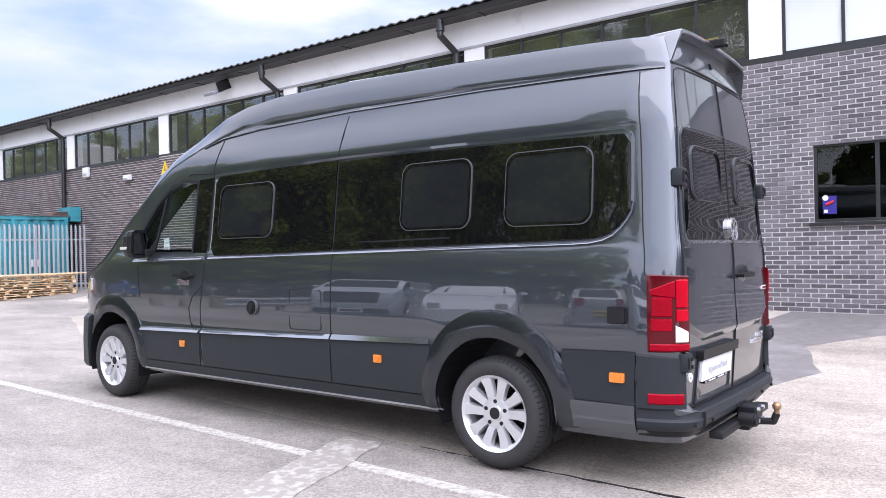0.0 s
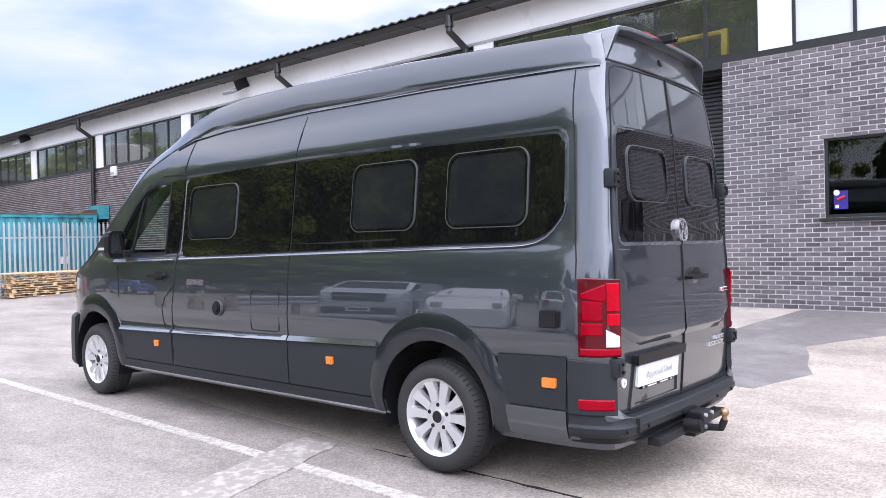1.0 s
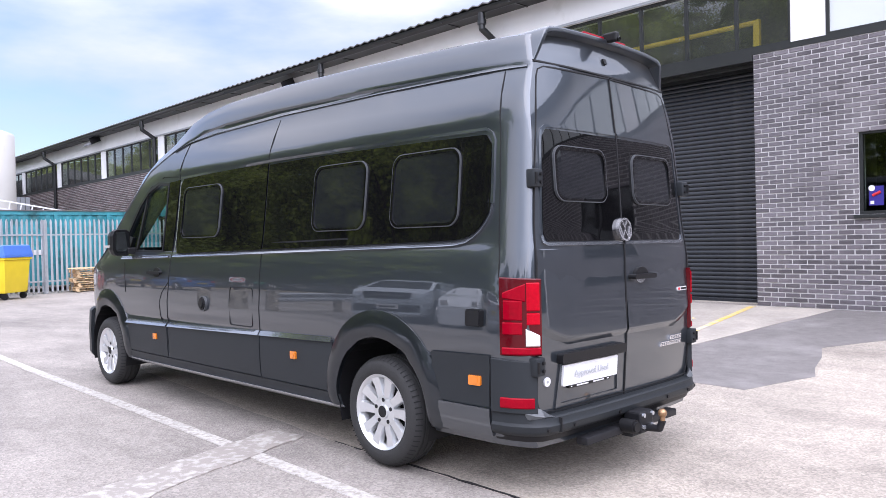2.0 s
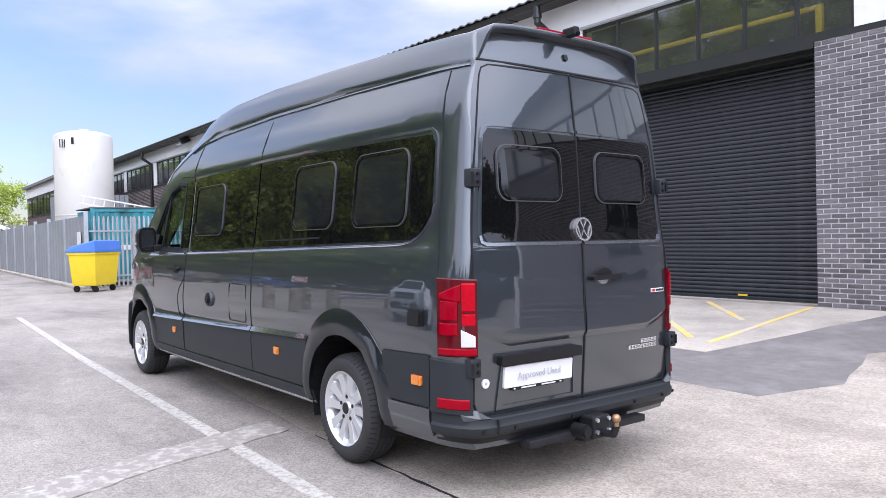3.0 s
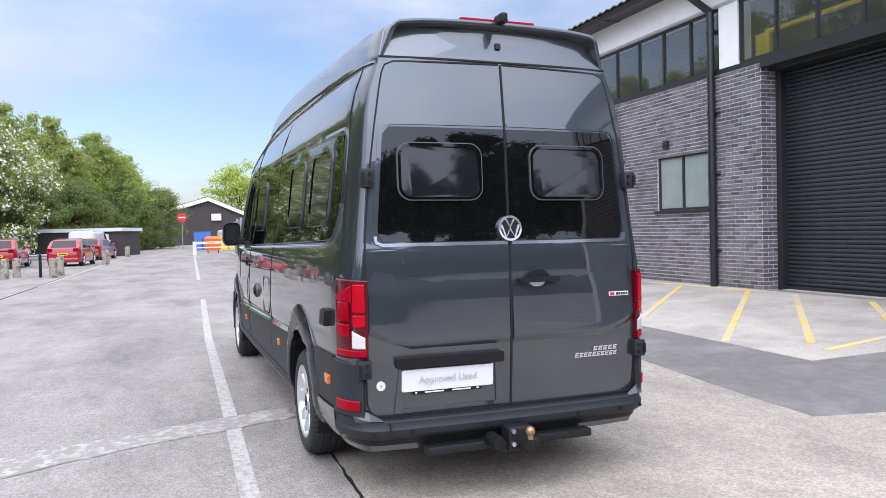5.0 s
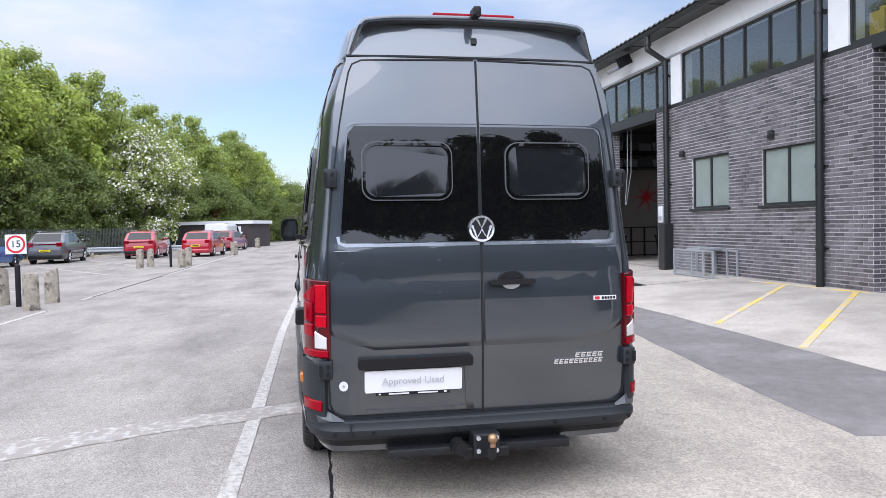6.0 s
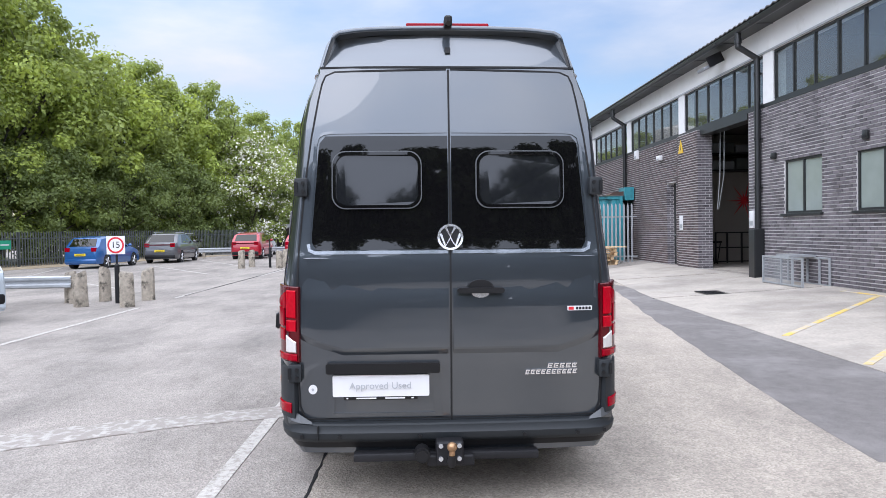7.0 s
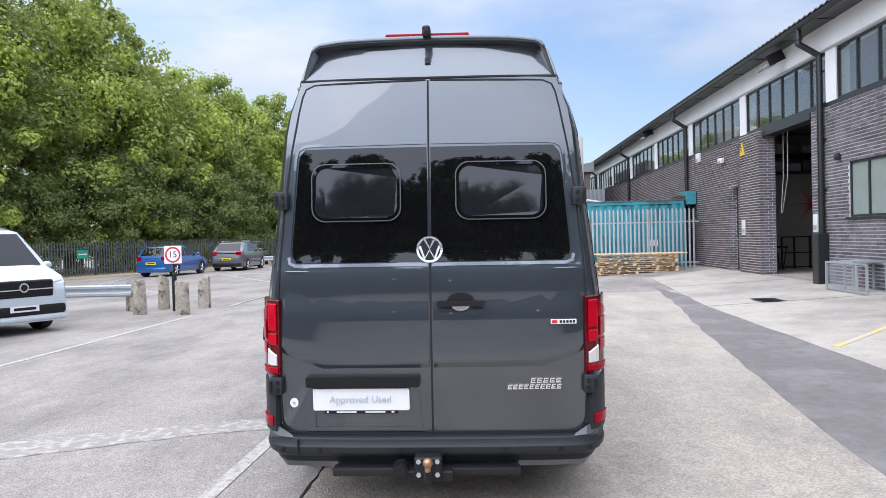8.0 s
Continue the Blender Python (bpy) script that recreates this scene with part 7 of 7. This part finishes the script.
def car(label, m, paint, L=4.2, H=1.48, W=1.76, rear_slope=0.55, plate=M_YELLOW, kind="hatch"):
    """Parked car, heading along +X, with its middle at the origin."""
    t = thing("car" if kind != "van" else "panel_van", label, "car" if kind != "van" else "van", m)
    h = L / 2
    if kind == "van":
        top = [(-h, 1.0), (-h + 0.02, 1.88), (-h + 0.25, 1.97), (h - 1.75, 1.97), (h - 1.45, 1.90), (h - 0.72, 1.20), (h - 0.25, 1.02), (h - 0.06, 0.90), (h, 0.72)]
        waist = 1.12
        glass = (h - 1.62, h - 0.85)
    else:
        top = [(-h, 0.72), (-h + 0.04, H * 0.62), (-h + rear_slope * 0.35, H * 0.68), (-h + rear_slope, H * 0.95), (-h + rear_slope + 0.5, H), (-0.1, H * 0.995), (0.25, H * 0.95), (0.95, H * 0.66), (h - 0.7, H * 0.60), (h - 0.2, H * 0.50), (h, 0.62)]
        waist = H * 0.63
        glass = None
    prof = [(0.22, 0.94), (0.30, 0.985), (0.55, 1.0), (waist - 0.04, 0.97), (waist, 0.95)]
    xs = sorted({-h, -h + 0.04, -h + 0.12, -h + 0.3, -h + 0.6, -h + 1.0, -h + 1.4, -0.4, 0, 0.3, 0.6, 0.95, h - 0.9, h - 0.6, h - 0.3, h - 0.12, h - 0.04, h, *[x for x, _ in top]})
    bm = bmesh.new()
    rings = []
    for x in xs:
        tz = interp(top, x)
        end = max(0, abs(x) - (h - 0.45)) / 0.45
        pw = W / 2 * (1 - 0.16 * end ** 2.5)
        b = min(waist, tz - 0.03)
        half = [(pw * k, 0.22 + (z - 0.22) * (b - 0.22) / (waist - 0.22)) for z, k in prof]
        tum = 0.30 if kind != "van" else 0.12
        up = tz - b
        half += [(pw * 0.95 - tum * 0.45 * up, b + up * 0.5), (pw * 0.95 - tum * 0.80 * up, b + up * 0.85), (pw * 0.90 - tum * up - 0.03, b + up * 0.97), (pw * 0.6, tz + 0.012)]
        rings.append([(x, y, z) for y, z in half] + [(x, -y, z) for y, z in reversed(half)])
    loft(bm, rings)
    cutters = []
    wb = L * 0.31
    for x in (-wb, wb):
        for s in (1, -1):
            c = bmesh.new()
            rod(c, (x, s * (W / 2 - 0.28), 0.32), (x, s * (W / 2 + 0.2), 0.32), 0.36, 20)
            cutters.append(c)
    me = carved(bm, cutters)
    me.materials.clear()
    me.materials.append(paint)
    for f in me.polygons:
        f.use_smooth = True
    me.set_sharp_from_angle(angle=radians(30))
    o = new("body", me)
    o.parent = t

    def skin(x, z):
        tz = interp(top, x)
        b = min(waist, tz - 0.03)
        end = max(0, abs(x) - (h - 0.45)) / 0.45
        pw = W / 2 * (1 - 0.16 * end ** 2.5)
        tum = 0.30 if kind != "van" else 0.12
        return pw * (0.95 if z >= b else interp(prof, z)) - tum * 0.9 * max(0, z - b)
    for s in (1, -1):
        if kind == "van":
            wins = [[(h - 1.75, waist + 0.05), (h - 0.92, waist + 0.05), (h - 1.35, 1.72), (h - 1.75, 1.74)]]
        else:
            wins = [[(-h + rear_slope + 0.25, waist + 0.04), (-0.38, waist + 0.03), (-0.36, H - 0.11), (-h + rear_slope + 0.62, H - 0.12)], [(-0.30, waist + 0.03), (0.78, waist + 0.02), (0.30, H - 0.13), (-0.28, H - 0.11)]]
        for wv in wins:
            bm = bmesh.new()
            prism(bm, wv, lambda u, v, d: (u, s * (skin(u, v) - 0.01 + d), v), 0.018)
            part("side_window", bm, M_GLASSBLK, t)
        bm = bmesh.new()
        mx = (0.75 if kind != "van" else h - 0.95)
        ball(bm, (mx, s * (W / 2 + 0.07), waist + 0.10), 0.10, 10, (0.7, 1, 0.8))
        part("door_mirror", bm, paint, t, "", 60)
        for x in (-wb, wb):
            wl_ = part("wheel", rod(bmesh.new(), (x, s * (W / 2 - 0.22), 0.315), (x, s * (W / 2 - 0.015), 0.315), 0.315, 24), M_TYRE, t, "", 40)
            part("rim", rod(bmesh.new(), (x, s * (W / 2 - 0.03), 0.315), (x, s * (W / 2 - 0.008), 0.315), 0.20, 20), M_STEEL, wl_)
            for k in range(5):
                a = 2 * math.pi * k / 5
                bm = bmesh.new()
                rod(bm, (x, s * (W / 2 - 0.006), 0.315), (x + 0.2 * math.cos(a), s * (W / 2 - 0.006), 0.315 + 0.2 * math.sin(a)), 0.03, 6)
                part("spoke", bm, M_ALLOY, wl_)
    # rear: window, lamps, plate, bumper
    if kind != "van":
        zr0, zr1 = H * 0.69, H * 0.93
        xr = lambda z: -h + rear_slope * (0.35 + 0.65 * (z - H * 0.68) / (H * 0.27)) - 0.012
        part("rear_window", prism(bmesh.new(), [(-W * 0.36, zr0), (W * 0.36, zr0), (W * 0.32, zr1), (-W * 0.32, zr1)], lambda u, v, d: (xr(v) + 0.02 - d, u, v), 0.03), M_GLASSBLK, t)
        for s in (1, -1):
            part("tail_lamp", boxes((-h - 0.005, -h + 0.25, min(s * W * 0.29, s * W * 0.425), max(s * W * 0.29, s * W * 0.425), H * 0.53, H * 0.655), bevel=0.02), M_RED, t)
        part("number_plate", boxes((-h - 0.03, -h - 0.01, -0.26, 0.26, 0.60, 0.71)), M_BINY, t)
        part("plate_bar", boxes((-h - 0.034, -h - 0.03, -0.2, 0.2, 0.635, 0.675)), M_STEEL, t)
        part("rear_bumper", boxes((-h - 0.04, -h + 0.25, -W * 0.43, W * 0.43, 0.25, 0.46), bevel=0.05), M_BLACK if kind == "suv" else paint, t, "", 40)
        part("windscreen", prism(bmesh.new(), [(-W * 0.34, H * 0.70), (W * 0.34, H * 0.70), (W * 0.30, H * 0.93), (-W * 0.30, H * 0.93)], lambda u, v, d: (0.25 + (H * 0.95 - v) / (H * 0.29) * 0.7 - 0.012 + d, u, v), 0.03), M_GLASSBLK, t)
        for s in (1, -1):
            part("headlamp", boxes((h - 0.28, h - 0.02, min(s * W * 0.27, s * W * 0.40), max(s * W * 0.27, s * W * 0.40), H * 0.42, H * 0.50), bevel=0.02), M_WHITELENS, t)
        if kind == "suv":
            for s in (1, -1):
                part("roof_bar", boxes((-1.3, 0.2, s * 0.58 - 0.02, s * 0.58 + 0.02, H - 0.01, H + 0.03), bevel=0.01), M_ALLOY, t)
            part("lamp_bar", boxes((-h - 0.008, -h + 0.05, -W * 0.4, W * 0.4, H * 0.585, H * 0.62)), M_REDDARK, t)
    else:
        part("windscreen", prism(bmesh.new(), [(-0.78, 1.24), (0.78, 1.24), (0.68, 1.84), (-0.68, 1.84)], lambda u, v, d: (h - 0.72 - (v - 1.20) / 0.70 * 0.73 - 0.02 + d, u, v), 0.035), M_GLASSBLK, t)
        gr = part("grille", boxes((h - 0.16, h + 0.006, -0.56, 0.56, 0.66, 0.98), bevel=0.03), M_BLACK, t)
        for z in (0.71, 0.76, 0.87, 0.92):
            part("slat", boxes((h + 0.004, h + 0.014, -0.54, 0.54, z - 0.012, z + 0.004)), M_STEEL, gr)
        part("chrome_bar", boxes((h + 0.006, h + 0.020, -0.56, 0.56, 0.806, 0.826)), M_CHROME, gr)
        bd_ = part("badge", rod(bmesh.new(), (h + 0.004, 0, 0.85), (h + 0.026, 0, 0.85), 0.085, 24), M_CHROME, gr)
        part("badge_centre", rod(bmesh.new(), (h + 0.024, 0, 0.85), (h + 0.029, 0, 0.85), 0.06, 24), M_STEEL, bd_)
        for s in (1, -1):
            bm = bmesh.new()
            loft(bm, [[(h - 0.03, s * 0.55, 0.75), (h - 0.03, s * 0.55, 0.93), (h - 0.15, s * 0.55, 0.93), (h - 0.15, s * 0.55, 0.75)], [(h - 0.10, s * 0.80, 0.80), (h - 0.12, s * 0.80, 0.96), (h - 0.25, s * 0.80, 0.96), (h - 0.25, s * 0.80, 0.80)], [(h - 0.30, s * 0.90, 0.86), (h - 0.32, s * 0.90, 0.97), (h - 0.4, s * 0.88, 0.97), (h - 0.4, s * 0.88, 0.86)]])
            part("headlamp", bm, M_WHITELENS, t)
        part("lower_grille", boxes((h - 0.30, h + 0.020, -0.80, 0.80, 0.33, 0.54), bevel=0.06), M_BLACK, t, "", 40)
        part("bumper_lip", boxes((h - 0.30, h + 0.030, -0.78, 0.78, 0.24, 0.33), bevel=0.035), paint, t, "", 40)
        np_ = part("number_plate", boxes((h + 0.021, h + 0.032, -0.26, 0.26, 0.42, 0.53)), M_WHITE, t)
        part("plate_bar", boxes((h + 0.032, h + 0.036, -0.2, 0.2, 0.45, 0.50)), M_STEEL, np_)
    return t


def car_paint(name, c, metal=0.3):
    return mat(name, c, 0.3, metal, 0.04, 3, coat=1.0)


P_WHITE = car_paint("white_car_paint", (0.74, 0.76, 0.78), 0.0)
P_BLUE = car_paint("blue_car_paint", (0.02, 0.10, 0.30))
P_GREY = car_paint("bronze_grey_car_paint", (0.10, 0.10, 0.105))
P_RED = car_paint("red_car_paint", (0.34, 0.004, 0.016), 0.1)
P_DRED = car_paint("dark_red_car_paint", (0.22, 0.008, 0.015), 0.1)
P_BLACK = car_paint("black_car_paint", (0.012, 0.012, 0.014), 0.2)
P_SILVER = car_paint("silver_car_paint", (0.42, 0.43, 0.45), 0.4)


def at(x, y, yaw):
    return Matrix.Translation((x, y, 0)) @ Matrix.Rotation(radians(yaw), 4, "Z")


P_VAN = car_paint("pale_silver_car_paint", (0.50, 0.55, 0.59), 0.25)
car("pale silver panel van parked nose to the yard", at(-11.5, -5.10, 62), P_VAN, 4.9, 1.97, 1.9, kind="van")
car("white panel van in the parking row", at(-2.6, -5.0, 62), P_WHITE, 4.9, 1.97, 1.9, kind="van")
car("white hatchback in the parking row", at(-8.4, -4.6, 62), P_WHITE, 4.3, 1.55, 1.8, kind="suv")
car("silver hatchback in the parking row", at(-5.5, -5.0, 242), P_SILVER, 4.2, 1.5, 1.78)
car("blue hatchback parked in the bay row", at(-34.6, -10.4, 174), P_BLUE, 4.2, 1.50, 1.76)
car("bronze grey estate crossover parked beside the blue car", at(-40.0, -8.8, 181), P_GREY, 4.55, 1.62, 1.85, 0.75, kind="suv")
car("red crossover parked in the bay row", at(-43.6, -5.1, 179), P_RED, 4.1, 1.55, 1.78, kind="suv")
car("dark blue car behind the red one", at(-48.5, -5.8, 178), P_BLACK, 4.2, 1.5, 1.78)
car("small black car parked by the fence", at(-46.5, -10.2, 180), P_BLACK, 3.9, 1.55, 1.74, kind="suv")
car("bright red hatchback parked in the bay row", at(-43.8, -1.9, 173), P_RED, 4.0, 1.48, 1.74)
car("dark red saloon parked further on", at(-54.5, -1.6, 170), P_DRED, 4.5, 1.43, 1.8)
car("silver saloon parked far down the row", at(-68, -0.9, 172), P_SILVER, 4.4, 1.43, 1.78)
car("white panel van parked by the cabin", at(-59.0, -2.4, 172), P_WHITE, 5.0, 1.97, 1.95, kind="van")
car("white panel van far beyond the barrier", at(-84, 9.5, 10), P_WHITE, 5.0, 1.97, 1.95, kind="van")

# ---- fence and trees along the far side ----
palisade("dark green steel palisade fence below the trees", -18, -21.7, -56, -8.15, 1.75, M_FENCEDARK, step=0.17, rails=(0.4, 1.45), post_every=2.75)
gs = thing("green_sign", "small green sign on the palisade fence", "sign", Matrix.Translation((-35.2, -15.45, 1.15)) @ Matrix.Rotation(radians(-19.6), 4, "Z"))
part("plate", boxes((-0.35, 0.35, 0, 0.02, -0.22, 0.22)), mat("sign_green", (0.02, 0.28, 0.16), 0.5, 0, 0.05), gs)
part("print_bar", boxes((-0.25, 0.25, 0.02, 0.024, -0.03, 0.03)), M_WHITE, gs)


def tree_mesh(seed, h, spread, leaf, n_leaf, low=0.12, size=0.34, blossom=None, clusters=46):
    rnd = random.Random(seed)
    trunk = bmesh.new()
    r0 = h * 0.022
    top = Vector((rnd.uniform(-0.4, 0.4), rnd.uniform(-0.4, 0.4), h * 0.55))
    rod(trunk, (0, 0, -0.1), top, r0, 9, r0 * 0.5)
    tips = []
    for k in range(13):
        a = 2.4 * k + rnd.uniform(-0.4, 0.4)
        z0 = h * rnd.uniform(0.15, 0.52)
        st = top * (z0 / top.z)
        el = rnd.uniform(0.25, 1.1)
        ln = spread * rnd.uniform(0.55, 0.95)
        en = st + Vector((math.cos(a) * ln * math.cos(el), math.sin(a) * ln * math.cos(el), ln * math.sin(el) + h * 0.08))
        rod(trunk, st, en, r0 * 0.32, 5, r0 * 0.1)
        tips.append(en)
        for j in range(2):
            e2 = en + Vector((rnd.uniform(-1, 1), rnd.uniform(-1, 1), rnd.uniform(0.2, 1.2))) * spread * 0.3
            rod(trunk, en * 0.8 + st * 0.2, e2, r0 * 0.12, 4, r0 * 0.04)
            tips.append(e2)
    rod(trunk, top, top + Vector((0, 0, h * 0.35)), r0 * 0.5, 6, r0 * 0.08)
    clumps = []
    for t in tips:
        clumps.append((t, spread * rnd.uniform(0.18, 0.34)))
    for k in range(clusters):
        z = h * (low + (0.98 - low) * rnd.random())
        f = (z / h - low) / (1 - low)
        rad = spread * (0.35 + 0.75 * math.sin(math.pi * min(1, f * 0.85 + 0.12)) ** 0.8) * (1.0 - 0.55 * max(0, f - 0.6) / 0.4)
        a = rnd.uniform(0, 6.283)
        rr = rad * math.sqrt(rnd.uniform(0.15, 1))
        clumps.append((Vector((rr * math.cos(a), rr * math.sin(a), z)), spread * rnd.uniform(0.11, 0.27) * (46 / clusters) ** 0.33))
    vs, fs, vb, fb = [], [], [], []
    for k in range(n_leaf):
        c, cr = clumps[rnd.randrange(len(clumps))]
        d = Vector((rnd.gauss(0, 1), rnd.gauss(0, 1), rnd.gauss(0, 0.55))).normalized() * cr * (rnd.random() ** 0.35) * 1.15
        p = c + d
        if p.z < h * low * 0.5:
            continue
        nrm = (d.normalized() + Vector((rnd.uniform(-0.7, 0.7), rnd.uniform(-0.7, 0.7), rnd.uniform(0.0, 1.2)))).normalized()
        u = nrm.orthogonal().normalized()
        u.rotate(Matrix.Rotation(rnd.uniform(0, 6.283), 3, nrm))
        w = nrm.cross(u)
        s = size * rnd.uniform(0.55, 1.25)
        flower = blossom and rnd.random() < 0.42 and d.length > cr * 0.75
        V, F = (vb, fb) if flower else (vs, fs)
        i = len(V)
        if flower:
            s *= 0.95
        V += [p - u * s * 0.5, p + w * s * 0.32 + nrm * s * 0.08, p + u * s * 0.55, p - w * s * 0.32 + nrm * s * 0.06]
        F.append((i, i + 1, i + 2, i + 3))
    crown = bpy.data.meshes.new("crown")
    crown.from_pydata([tuple(v) for v in vs], [], fs)
    crown.materials.append(leaf)
    bl_me = None
    if blossom and vb:
        bl_me = bpy.data.meshes.new("blossom")
        bl_me.from_pydata([tuple(v) for v in vb], [], fb)
        bl_me.materials.append(blossom)
    return mesh_from("trunk", trunk, M_BARK), crown, bl_me


def tree(label, meshes, m, group="trees behind the fence"):
    t = thing("tree", label, "tree", m, group)
    for nm, me in zip(("trunk", "crown", "blossom"), meshes):
        if me:
            o = new(nm, me)
            o.parent = t
    return t


T_A = tree_mesh(1, 15, 4.6, M_LEAF, 44000, 0.08, 0.20, None, 170)
T_B = tree_mesh(2, 12, 4.3, M_LEAF2, 40000, 0.08, 0.19, None, 160)
T_C = tree_mesh(3, 17, 5.0, M_LEAF3, 46000, 0.06, 0.21, None, 180)
T_L = tree_mesh(7, 13, 4.6, M_LEAF4, 8000, 0.02, 0.70)
T_M = tree_mesh(8, 11, 4.2, M_LEAF4, 7000, 0.02, 0.66)
T_G = tree_mesh(9, 15, 4.8, M_LEAF, 19000, 0.05, 0.29, None, 130)
T_H = tree_mesh(10, 13, 4.5, M_LEAF2, 18000, 0.05, 0.28, None, 120)
T_D = tree_mesh(4, 9, 3.8, M_LEAF3, 14000, 0.03, 0.25, None, 70)
T_E = tree_mesh(5, 10, 4.0, M_LEAF, 22000, 0.08, 0.25, M_BLOSSOM, 80)
T_F = tree_mesh(6, 11, 4.6, M_LEAF2, 9000, 0.22, 0.34)
rng_t = random.Random(21)


def place(x, y, meshes, label, sc=1.0, zs=1.0):
    m = Matrix.Translation((x, y, 0)) @ Matrix.Rotation(rng_t.uniform(0, 6.28), 4, "Z") @ Matrix.Diagonal((sc, sc, sc * zs, 1))
    return tree(label, meshes, m)


KINDS = ((T_A, "tall mid-green leafy tree behind the fence"), (T_B, "fresh green leafy tree behind the fence"), (T_C, "tall deep-green leafy tree behind the fence"))
FAR_KINDS = ((T_G, KINDS[0][1]), (T_H, KINDS[1][1]), (T_G, KINDS[0][1]))
d, k = 0.0, 0
while d < 84:
    bx, by = -14 - 0.942 * d, -23.1 + 0.336 * d
    off = rng_t.uniform(5.0, 8.0)
    ms, lab = (KINDS if d < 30 else FAR_KINDS)[k % 3]
    sc = interp([(0, 1.40), (18, 1.28), (28, 1.12), (40, 0.89), (55, 0.75), (84, 0.72)], d) * rng_t.uniform(0.92, 1.1) * (1.12 if ms in (T_B, T_H) else 0.92 if ms is T_C else 1.0)
    place(bx - 0.336 * off, by - 0.942 * off, ms, lab, sc, rng_t.uniform(0.95, 1.1))
    place(bx - 1.6 - 0.336 * 2.6, by - 0.942 * 2.6, T_D, "low dark leafy shrub tree along the fence", rng_t.uniform(0.55, 0.85))
    d += rng_t.uniform(3.6, 4.4) if d < 24 else rng_t.uniform(2.4, 3.2)
    k += 1
place(-59.0, -8.6, T_E, "leafy tree with white blossom spikes", 0.95)
for x, y, ms, sc in ((-108, -21, T_L, 1.0), (-116, -15, T_D, 0.9), (-122, -4, T_M, 0.75), (-128, -10, T_F, 0.8), (-124, 2, T_F, 0.75), (-126, 14.5, T_F, 1.2), (-140, 32, T_L, 0.9), (-132, -18, T_L, 1.0)):
    place(x, y, ms, "distant leafy tree beyond the works yard", sc)
x, k = -8.0, 0
while x < 48:
    ms = (T_L, T_M)[k % 2]
    place(x, -29 + rng_t.uniform(-2, 2), ms, "leafy tree along the side of the yard", rng_t.uniform(0.55, 0.7))
    x += rng_t.uniform(4, 5.5)
    k += 1
y = -24.0
while y < 74:
    place(44 + rng_t.uniform(-2, 2), y, (T_L, T_M)[k % 2], "dense leafy tree at the open end of the yard", rng_t.uniform(0.92, 1.2))
    y += rng_t.uniform(2.9, 4.2)
    k += 1
